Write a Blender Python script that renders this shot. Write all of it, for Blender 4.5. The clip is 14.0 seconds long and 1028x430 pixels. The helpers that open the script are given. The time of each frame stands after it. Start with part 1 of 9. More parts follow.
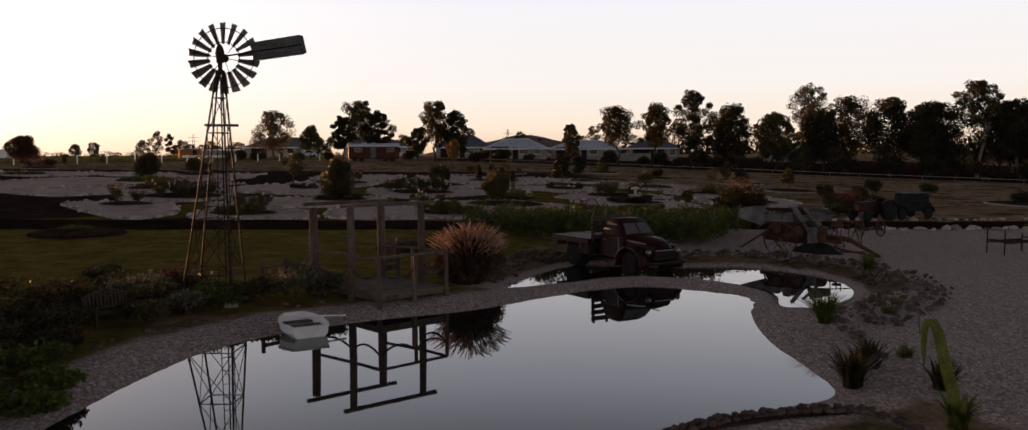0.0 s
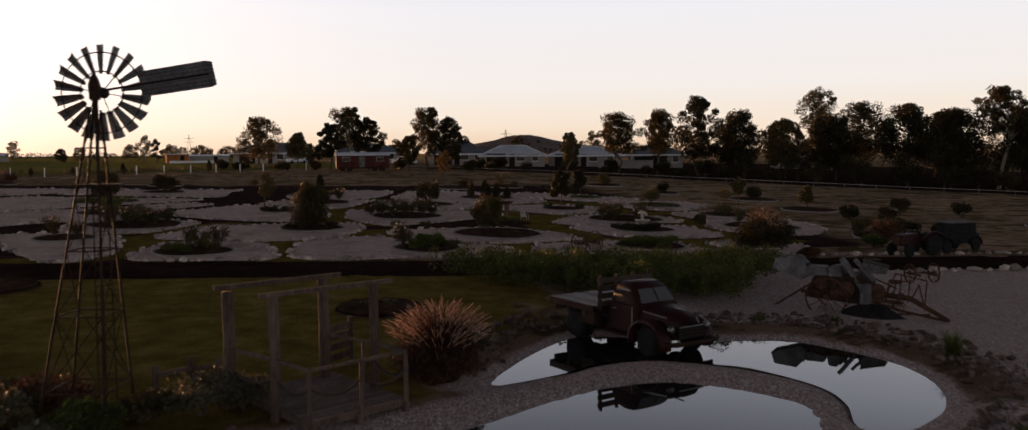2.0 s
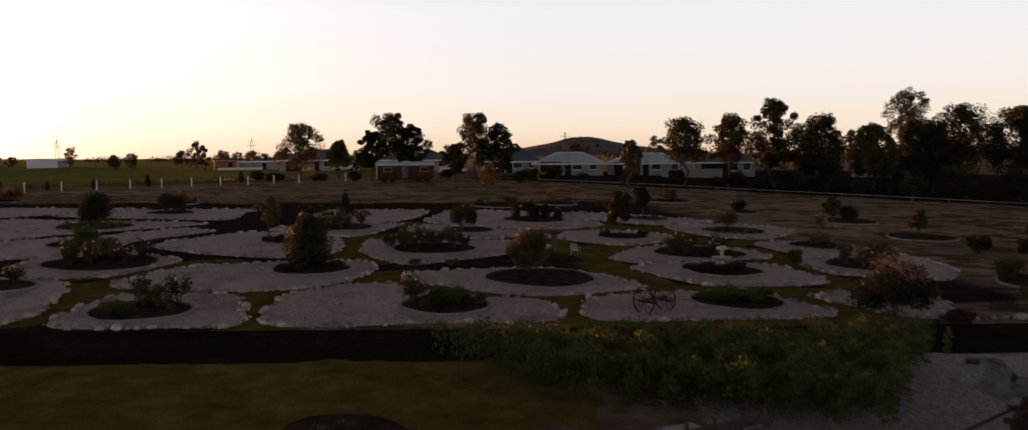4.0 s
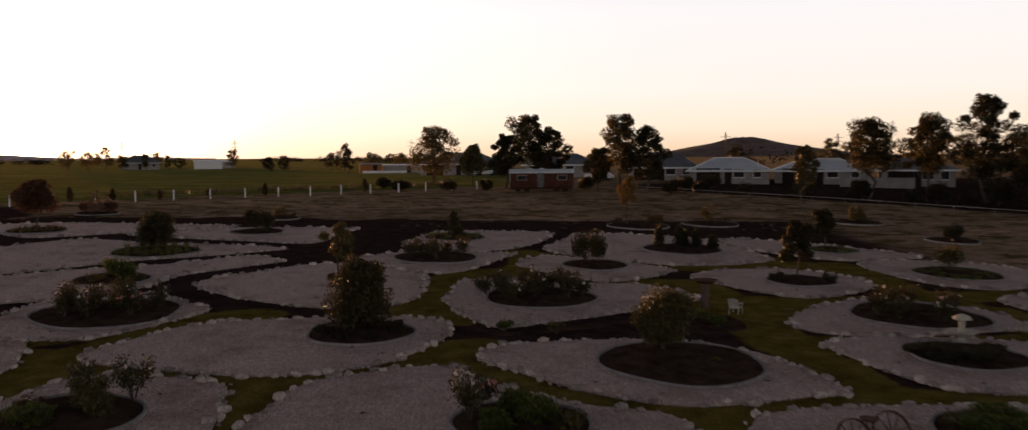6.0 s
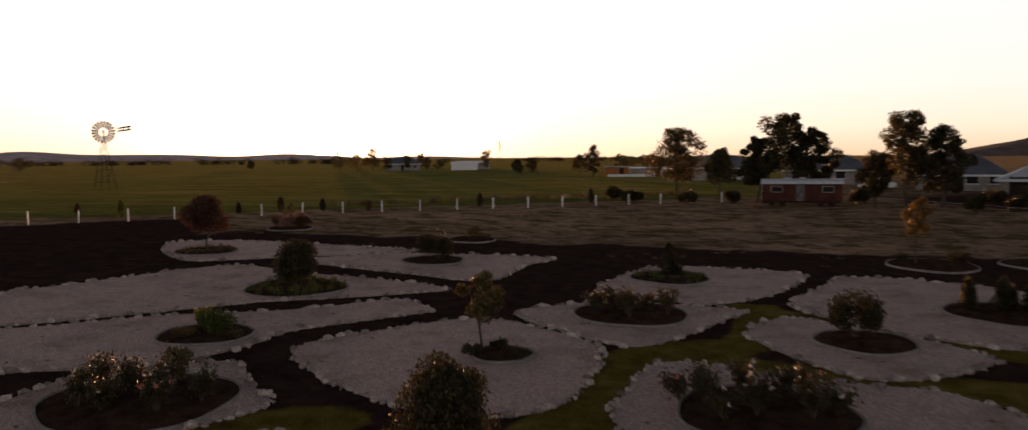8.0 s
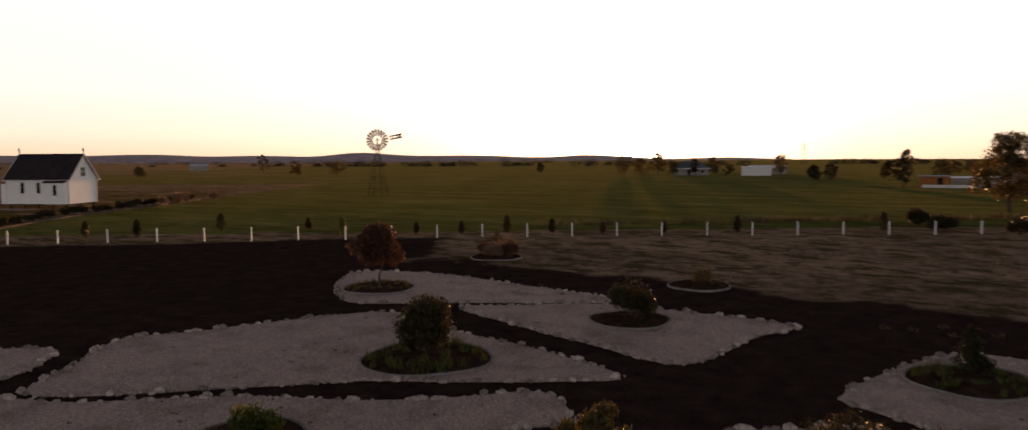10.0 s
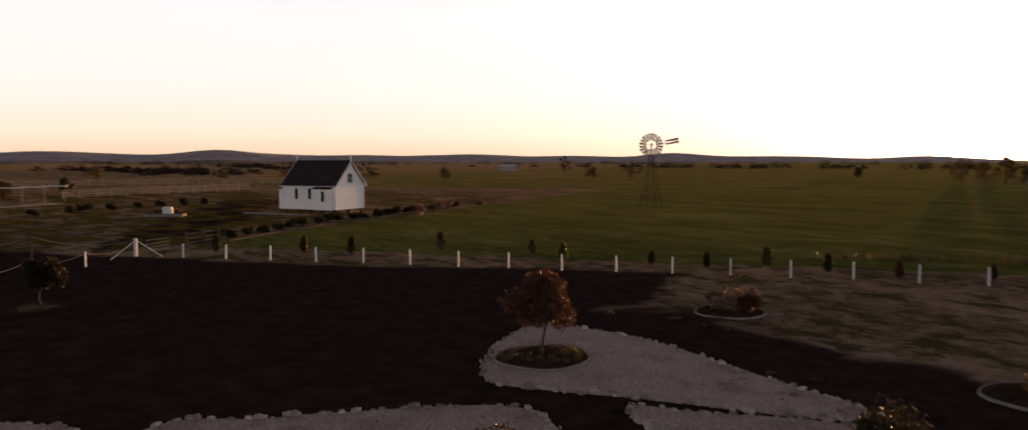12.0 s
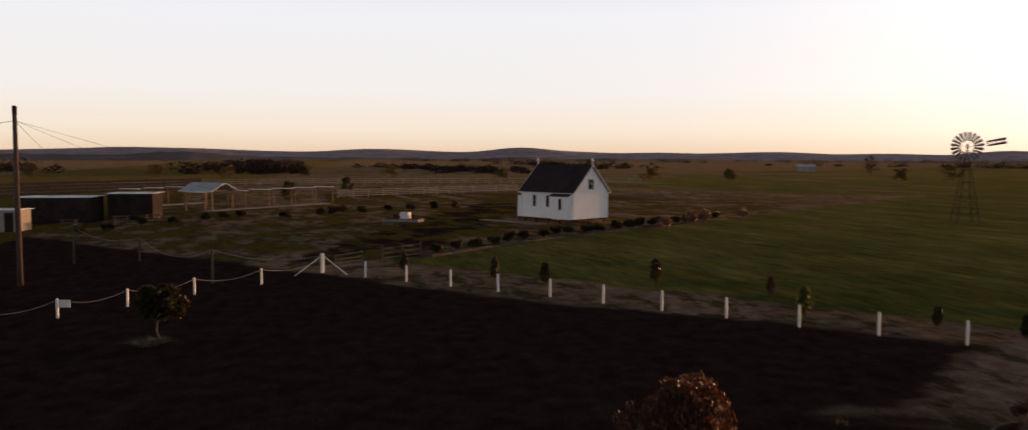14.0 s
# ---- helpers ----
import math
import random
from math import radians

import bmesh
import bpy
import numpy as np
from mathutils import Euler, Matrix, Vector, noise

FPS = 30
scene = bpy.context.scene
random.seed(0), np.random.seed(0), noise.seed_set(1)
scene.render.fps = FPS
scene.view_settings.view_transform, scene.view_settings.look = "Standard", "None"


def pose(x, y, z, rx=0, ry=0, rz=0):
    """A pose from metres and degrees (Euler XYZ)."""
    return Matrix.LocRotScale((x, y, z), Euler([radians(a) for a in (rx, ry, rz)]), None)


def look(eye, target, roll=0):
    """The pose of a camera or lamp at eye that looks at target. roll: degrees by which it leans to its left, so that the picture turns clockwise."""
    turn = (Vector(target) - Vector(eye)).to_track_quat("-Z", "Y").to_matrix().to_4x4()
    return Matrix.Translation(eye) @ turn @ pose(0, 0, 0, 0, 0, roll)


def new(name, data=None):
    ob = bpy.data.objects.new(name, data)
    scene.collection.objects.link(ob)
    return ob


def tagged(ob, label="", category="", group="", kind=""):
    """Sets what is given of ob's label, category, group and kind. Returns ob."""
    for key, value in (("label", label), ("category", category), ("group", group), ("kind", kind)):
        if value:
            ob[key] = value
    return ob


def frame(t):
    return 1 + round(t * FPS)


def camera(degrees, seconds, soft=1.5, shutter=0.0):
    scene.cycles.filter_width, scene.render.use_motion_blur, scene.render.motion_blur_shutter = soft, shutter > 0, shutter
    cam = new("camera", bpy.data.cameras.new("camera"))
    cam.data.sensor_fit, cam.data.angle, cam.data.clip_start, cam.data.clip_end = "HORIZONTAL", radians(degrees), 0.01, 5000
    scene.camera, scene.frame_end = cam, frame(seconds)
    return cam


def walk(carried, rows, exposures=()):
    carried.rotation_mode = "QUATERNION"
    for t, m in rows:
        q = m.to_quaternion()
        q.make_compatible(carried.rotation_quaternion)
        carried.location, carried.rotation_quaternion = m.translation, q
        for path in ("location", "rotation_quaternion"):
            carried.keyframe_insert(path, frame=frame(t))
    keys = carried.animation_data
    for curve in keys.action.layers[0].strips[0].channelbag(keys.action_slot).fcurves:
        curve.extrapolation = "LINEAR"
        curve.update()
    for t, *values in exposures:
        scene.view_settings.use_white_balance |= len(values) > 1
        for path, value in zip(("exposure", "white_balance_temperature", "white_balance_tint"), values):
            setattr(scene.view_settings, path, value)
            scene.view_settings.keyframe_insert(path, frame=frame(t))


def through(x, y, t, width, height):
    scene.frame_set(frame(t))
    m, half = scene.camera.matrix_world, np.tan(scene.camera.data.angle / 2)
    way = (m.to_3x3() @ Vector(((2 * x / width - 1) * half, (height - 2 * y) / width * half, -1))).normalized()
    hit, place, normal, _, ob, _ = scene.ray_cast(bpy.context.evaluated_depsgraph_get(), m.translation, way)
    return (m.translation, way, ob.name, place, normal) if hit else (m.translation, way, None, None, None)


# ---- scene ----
cam = camera(61.4, 14.0, soft=1.3, shutter=0.5)
PATH = [
    (0, (-10.283, -30.517, 3.972), (-9.694, -28.611, 3.831), -0.3),
    (0.5, (-9.958, -29.492, 4.184), (-9.361, -27.588, 4.041), -0.2),
    (1, (-9.443, -28.176, 4.533), (-8.846, -26.273, 4.392), -0.3),
    (1.5, (-8.856, -26.615, 4.948), (-8.259, -24.712, 4.806), -0.3),
    (2, (-8.137, -24.709, 5.326), (-7.545, -22.804, 5.183), -0.4),
    (2.2, (-7.833, -23.863, 5.451), (-7.244, -21.957, 5.308), -0.4),
    (4.5, (-3.516, -12.219, 6.526), (-3.133, -10.26, 6.389), -0.5),
    (5, (-2.549, -9.167, 6.715), (-2.253, -7.194, 6.579), -0.4),
    (5.5, (-1.627, -6.222, 6.871), (-1.409, -4.238, 6.736), -0.4),
    (6, (-0.785, -3.108, 7.047), (-0.682, -1.115, 6.912), -0.4),
    (6.5, (0.0, 0.0, 7.237), (-0.017, 1.995, 7.101), -0.3),
    (7, (0.672, 3.4, 7.425), (0.496, 5.388, 7.291), -0.3),
    (7.5, (1.209, 6.606, 7.617), (0.876, 8.574, 7.483), -0.4),
    (10, (1.3, 21.976, 8.931), (0.188, 23.633, 8.804), -0.3),
    (10.5, (0.557, 25.232, 9.166), (-0.696, 26.786, 9.04), -0.3),
    (11, (-0.404, 28.586, 9.416), (-1.798, 30.015, 9.291), -0.2),
    (11.5, (-1.632, 31.714, 9.657), (-3.143, 33.019, 9.532), -0.1),
    (12, (-3.175, 34.762, 9.896), (-4.795, 35.927, 9.771), -0.0),
    (12.5, (-4.906, 37.599, 10.1), (-6.617, 38.626, 9.972), 0.0),
    (13, (-6.857, 40.373, 10.33), (-8.652, 41.246, 10.2), 0.0),
    (13.5, (-8.996, 42.883, 10.529), (-10.857, 43.603, 10.396), 0.1),
    (14, (-11.504, 45.389, 10.694), (-13.419, 45.948, 10.562), 0.2),
]
walk(cam, [(t, look(eye, target, roll)) for t, eye, target, roll in PATH], exposures=[(0.0, 0.08, 6600, 15), (2.0, 0.0, 6600, 15), (5.0, 0.05, 6750, 15), (7.5, 0.2, 6950, 16), (11.0, 0.2, 6950, 16), (12.5, 0.12, 6700, 15), (14.0, 0.02, 6500, 14)])

# ---- world and light ----
SUN_AZ, SUN_EL, GLOW_EL = radians(26.6), radians(1.5), radians(0.9)
world = bpy.data.worlds.new("dusk_sky")
scene.world = world
world.use_nodes = True
wn, wl = world.node_tree.nodes, world.node_tree.links
sky = wn.new("ShaderNodeTexSky")
sky.sky_type = "NISHITA"
sky.sun_disc = False
sky.sun_elevation = GLOW_EL
sky.sun_rotation = -SUN_AZ
sky.air_density, sky.dust_density, sky.ozone_density = 1.0, 0.6, 1.0
hsv = wn.new("ShaderNodeHueSaturation")
hsv.inputs["Saturation"].default_value = 0.5
hsv.inputs["Value"].default_value = 0.005
wl.new(sky.outputs[0], hsv.inputs["Color"])
# haze: pale and warm along the horizon, dim and blue overhead, white about the sun
way = wn.new("ShaderNodeTexCoord").outputs["Generated"]
axis = wn.new("ShaderNodeSeparateXYZ")
wl.new(way, axis.inputs[0])
haze = wn.new("ShaderNodeValToRGB")
STOPS = [(0.0, (0.80, 0.58, 0.38)), (0.03, (0.90, 0.78, 0.62)), (0.075, (0.88, 0.855, 0.80)), (0.16, (0.85, 0.865, 0.885)), (0.26, (0.62, 0.665, 0.76)), (0.38, (0.185, 0.205, 0.25)), (0.52, (0.045, 0.05, 0.065)), (1.0, (0.010, 0.012, 0.018))]
while len(haze.color_ramp.elements) < len(STOPS):
    haze.color_ramp.elements.new(0.5)
for e, (p, c) in zip(haze.color_ramp.elements, STOPS):
    e.position, e.color = p, (*c, 1)
wl.new(axis.outputs[2], haze.inputs[0])
dot = wn.new("ShaderNodeVectorMath")
dot.operation = "DOT_PRODUCT"
wl.new(way, dot.inputs[0])
dot.inputs[1].default_value = (-math.sin(SUN_AZ) * math.cos(GLOW_EL), math.cos(SUN_AZ) * math.cos(GLOW_EL), math.sin(GLOW_EL))


def glow(power, gain):
    lift = wn.new("ShaderNodeMath")
    lift.operation = "MAXIMUM"
    wl.new(dot.outputs["Value"], lift.inputs[0])
    lift.inputs[1].default_value = 0.0
    up = wn.new("ShaderNodeMath")
    up.operation = "POWER"
    wl.new(lift.outputs[0], up.inputs[0])
    up.inputs[1].default_value = power
    m = wn.new("ShaderNodeVectorMath")
    m.operation = "SCALE"
    m.inputs[0].default_value = gain
    wl.new(up.outputs[0], m.inputs["Scale"])
    return m.outputs[0]


# the sky away from the sun is dimmed slightly, to weaken the fill
east = wn.new("ShaderNodeMapRange")
east.interpolation_type = "SMOOTHSTEP"
for i, val in ((1, 0.3), (2, -0.7), (3, 1.0), (4, 0.92)):
    east.inputs[i].default_value = val
wl.new(dot.outputs["Value"], east.inputs[0])
lit = wn.new("ShaderNodeVectorMath")
lit.operation = "SCALE"
wl.new(haze.outputs[0], lit.inputs[0])
wl.new(east.outputs[0], lit.inputs["Scale"])
total = lit.outputs[0]
for more in (hsv.outputs[0], glow(14, (0.6, 0.43, 0.3)), glow(120, (3.0, 2.0, 1.2)), glow(4000, (14.0, 11.0, 7.0))):
    add = wn.new("ShaderNodeVectorMath")
    add.operation = "ADD"
    wl.new(total, add.inputs[0])
    wl.new(more, add.inputs[1])
    total = add.outputs[0]
wl.new(total, wn["Background"].inputs["Color"])
wn["Background"].inputs["Strength"].default_value = 1.0

sun_data = bpy.data.lights.new("sun", "SUN")
sun_data.energy, sun_data.angle, sun_data.color = 5.0, radians(0.6), (1.0, 0.5, 0.2)
sun = new("sun", sun_data)
sun.matrix_world = look((0, 0, 0), (math.sin(SUN_AZ), -math.cos(SUN_AZ), -math.tan(SUN_EL)))
sun.location = (-200, 400, 60)


# ---- materials ----
def material(name, base, rough=0.9, spec=0.3, metal=0.0):
    m = bpy.data.materials.new(name)
    m.use_nodes = True
    b = m.node_tree.nodes["Principled BSDF"]
    b.inputs["Base Color"].default_value = (*base, 1)
    b.inputs["Roughness"].default_value = rough
    b.inputs["Metallic"].default_value = metal
    b.inputs["Specular IOR Level"].default_value = spec
    return m, m.node_tree.nodes, m.node_tree.links, b


def ramp(nodes, links, source, stops):
    r = nodes.new("ShaderNodeValToRGB")
    while len(r.color_ramp.elements) < len(stops):
        r.color_ramp.elements.new(0.5)
    for e, (p, c) in zip(r.color_ramp.elements, stops):
        e.position, e.color = p, (*c, 1)
    links.new(source, r.inputs[0])
    return r.outputs[0]


def texture(nodes, links, coords, scale, detail=4.0, rough=0.6, kind="noise", stretch=(1, 1, 1)):
    """A noise or voronoi texture at a scale in cycles per metre."""
    mp = nodes.new("ShaderNodeMapping")
    mp.inputs["Scale"].default_value = stretch
    links.new(coords, mp.inputs[0])
    if kind == "noise":
        n = nodes.new("ShaderNodeTexNoise")
        n.inputs["Detail"].default_value, n.inputs["Roughness"].default_value = detail, rough
    else:
        n = nodes.new("ShaderNodeTexVoronoi")
    n.inputs["Scale"].default_value = scale
    links.new(mp.outputs[0], n.inputs["Vector"])
    return n


def mix(nodes, links, fac, a, b, mode="MIX"):
    m = nodes.new("ShaderNodeMix")
    m.data_type, m.blend_type = "RGBA", mode
    for sock, v in ((m.inputs[0], fac), (m.inputs[6], a), (m.inputs[7], b)):
        if isinstance(v, (int, float)):
            sock.default_value = v
        elif isinstance(v, tuple):
            sock.default_value = (*v, 1)
        else:
            links.new(v, sock)
    return m.outputs[2]


def bump(nodes, links, b, height, strength=0.4, distance=0.02):
    n = nodes.new("ShaderNodeBump")
    n.inputs["Strength"].default_value, n.inputs["Distance"].default_value = strength, distance
    links.new(height, n.inputs["Height"])
    links.new(n.outputs[0], b.inputs["Normal"])


def earthy(name, dark, light, fine=12.0, coarse=0.6, rough=0.95, relief=0.5, depth=0.02, per_object=0.0, stretch=(1, 1, 1), spec=0.08, metal=0.0, grain=1.0):
    """A surface with grain and stains, in object coordinates."""
    m, n, l, b = material(name, light, rough, spec, metal)
    co = n.new("ShaderNodeTexCoord").outputs["Object"]
    big = texture(n, l, co, coarse, 5, stretch=stretch)
    small = texture(n, l, co, fine, 3, 0.7, stretch=stretch)
    c1 = ramp(n, l, big.outputs[0], [(0.3, dark), (0.7, light)])
    c2 = ramp(n, l, small.outputs[0], [(0.3, (1 - 0.45 * grain,) * 3), (0.7, (1 + 0.25 * grain,) * 3)])
    col = mix(n, l, 1.0, c1, c2, "MULTIPLY")
    if per_object:
        info = n.new("ShaderNodeObjectInfo")
        lo, hi = 1 - per_object, 1 + per_object
        v = ramp(n, l, info.outputs["Random"], [(0.0, (lo, lo, lo)), (1.0, (hi, hi, hi))])
        col = mix(n, l, 1.0, col, v, "MULTIPLY")
    l.new(col, b.inputs["Base Color"])
    bump(n, l, b, small.outputs[0], relief, depth)
    return m


def leafy(name, dark, light, through=0.35, rough=0.5):
    """Foliage whose leaves differ one from another; the light that they let through is yellower than what they throw back."""
    m, n, l, b = material(name, light, rough, 0.3)
    geo = n.new("ShaderNodeNewGeometry")
    col = ramp(n, l, geo.outputs["Random Per Island"], [(0.0, dark), (0.75, light), (1.0, tuple(min(1, c * 1.5) for c in light))])
    l.new(col, b.inputs["Base Color"])
    t = n.new("ShaderNodeBsdfTranslucent")
    l.new(mix(n, l, 1.0, col, (2.2, 1.75, 0.95), "MULTIPLY"), t.inputs["Color"])
    ms = n.new("ShaderNodeMixShader")
    ms.inputs[0].default_value = through
    l.new(b.outputs[0], ms.inputs[1])
    l.new(t.outputs[0], ms.inputs[2])
    l.new(ms.outputs[0], n["Material Output"].inputs["Surface"])
    return m


# ---- lie of the land ----
WATER = -0.12


def spline(points, per=6, closed=True):
    """A smooth line through control points."""
    p = np.array(points, float)
    n, out = len(p), []
    for i in range(n if closed else n - 1):
        a, b, c, d = (p[(i + k) % n] if closed else p[min(max(i + k, 0), n - 1)] for k in (-1, 0, 1, 2))
        for k in range(per):
            t = k / per
            out.append(0.5 * (2 * b + (c - a) * t + (2 * a - 5 * b + 4 * c - d) * t**2 + (3 * b - a - 3 * c + d) * t**3))
    return np.array(out if closed else out + [p[-1]])


def edge_distance(x, y, line, closed=True):
    """Distance to a line of points; for a closed one, negative inside."""
    x, y = np.asarray(x, float), np.asarray(y, float)
    best, inside = np.full(x.shape, 1e9), np.zeros(x.shape, bool)
    for i in range(len(line) if closed else len(line) - 1):
        (ax, ay), (bx, by) = line[i], line[(i + 1) % len(line)]
        dx, dy = bx - ax, by - ay
        t = np.clip(((x - ax) * dx + (y - ay) * dy) / (dx * dx + dy * dy + 1e-12), 0, 1)
        best = np.minimum(best, np.hypot(x - ax - t * dx, y - ay - t * dy))
        if closed and ay != by:
            inside ^= ((ay > y) != (by > y)) & (x < (bx - ax) * (y - ay) / (by - ay) + ax)
    return np.where(inside, -best, best) if closed else best


POND = spline([(-13.3, -17.5), (-12.8, -15.0), (-11.8, -12.7), (-11.1, -11.5), (-9.8, -10.3), (-8.3, -9.6), (-6.7, -9.1), (-5.0, -8.8), (-3.6, -8.2), (-1.9, -7.2), (-0.5, -6.6), (1.1, -6.5), (2.3, -7.4),
               (3.1, -8.8), (2.9, -10.0), (2.0, -11.3), (1.1, -13.0), (0.3, -14.9), (-0.2, -16.7), (-0.9, -18.4), (-2.5, -18.8), (-4.6, -19.4), (-7.5, -20.3), (-11.0, -20.2)])
POND_BACK = spline([(-2.7, -5.5), (-1.6, -3.7), (0.3, -1.7), (1.6, -1.2), (4.4, -2.8), (6.5, -3.5), (7.3, -5.0), (7.6, -6.7), (7.3, -8.2), (6.5, -9.6), (5.4, -10.6), (3.7, -11.3), (3.3, -10.5),
                    (4.0, -9.2), (4.3, -8.0), (4.0, -6.7), (3.2, -5.5), (1.9, -4.5), (0.5, -4.5), (-0.7, -5.1)])


def plain(x, y):
    """The slope of the land without the ponds."""
    p = -0.018 * np.asarray(x, float) + 0.035 * np.asarray(y, float)
    p = -0.45 + 0.3 * np.logaddexp(0, (p + 0.45) / 0.3)
    return 3.45 - 0.5 * np.logaddexp(0, (3.45 - p) / 0.5)


def land(x, y):
    z = plain(x, y)
    x, y = np.asarray(x, float), np.asarray(y, float)
    near = (x > -26) & (x < 20) & (y > -33) & (y < 9)
    if np.any(near):
        # the ponds lie in a low bank of their own
        sd = np.minimum(edge_distance(x, y, POND), edge_distance(x, y, POND_BACK))
        bank = np.clip(1 - (sd - 3) / 5, 0, 1)
        z = np.where(near, z + np.maximum(WATER + 0.22 - z, 0) * bank * bank * (3 - 2 * bank), z)
        for outline in (POND, POND_BACK):
            sd = edge_distance(x, y, outline)
            s = np.clip(sd / 1.6, 0, 1)
            s = s * (2 - s)
            rim = np.maximum(z, WATER + 0.03)
            shore = WATER + (rim - WATER) * s
            bed = WATER - np.clip(-sd * 0.35, 0, 0.7)
            z = np.where(near & (sd < 1.6), np.where(sd < 0, bed, np.where(z < WATER, z, shore)), z)
    return z


def ground_z(x, y):
    return float(land(np.array([x]), np.array([y]))[0])


def steps(*spans):
    out = [spans[0][0]]
    for lo, hi, step in spans:
        out += list(np.linspace(lo, hi, max(1, round((hi - lo) / step)) + 1)[1:])
    return np.array(out)


def smooth(a, lo, hi):
    t = np.clip((a - lo) / (hi - lo), 0, 1)
    return t * t * (3 - 2 * t)


FENCE_A, FENCE_B, FENCE_C = (-71.5, 49.2), (2.3, 101.0), (-56.0, 26.0)
HEDGE_A, HEDGE_B = (-76.0, 55.0), (-118.0, 118.0)
GREEN_WAYS = [
    [(-22, 14.5), (-14.2, 17.2), (-13, 20.5), (-13.1, 23.5), (-9.5, 21.6), (-5, 20.6), (-3, 21.8), (-0.9, 21.6), (1.3, 19.3), (4.9, 17.2), (8.5, 18.4), (10.5, 19.2), (14.2, 17.9), (17.5, 17.5), (21, 17.5)],
    [(-6.4, 21.0), (-6.4, 17), (-6.3, 14)], [(4.9, 18.2), (4.9, 15), (4.5, 13)], [(14.3, 18), (14.8, 15), (14.6, 12)],
    [(-13.1, 23.5), (-11.6, 25.6), (-10.9, 28.2)], [(-2.9, 29.5), (-2.3, 32), (-2.2, 36.5), (-0.5, 38.5), (2.2, 40.5), (2.6, 44.5), (2.2, 46)],
    [(-0.4, 37.8), (3.5, 36.6), (7, 36.6), (9.5, 36), (9.6, 33), (9.3, 31)], [(2.6, 45), (6, 43.7), (10, 41), (13, 41), (16.5, 41.5), (19, 41.5), (19, 36), (18.6, 33), (20.2, 30), (19.9, 26), (18.9, 22), (19, 18)],
    [(9.8, 35), (9.8, 30), (9.7, 25), (10.2, 21), (10.5, 19)], [(10, 24.8), (14, 25.6), (19, 25)], [(15.5, 44), (16, 42)], [(19, 33.2), (24, 33.6), (28, 32)],
    [(9.6, 33), (12, 31), (15, 32.4), (19, 32)], [(-17, 22.4), (-15, 23.8), (-13.6, 23.2)], [(-14.6, 25.8), (-13.5, 27), (-11.7, 28), (-9, 29.5)], [(-5, 21.9), (-2.3, 23.7), (-0.5, 24.6), (1.2, 22.8), (3.9, 20.5), (6.4, 19.2)], [(-1.4, 29), (-2.3, 31)], [(9.6, 41.6), (11.9, 40.4)], [(10.8, 28.4), (11.9, 32.2)],
]


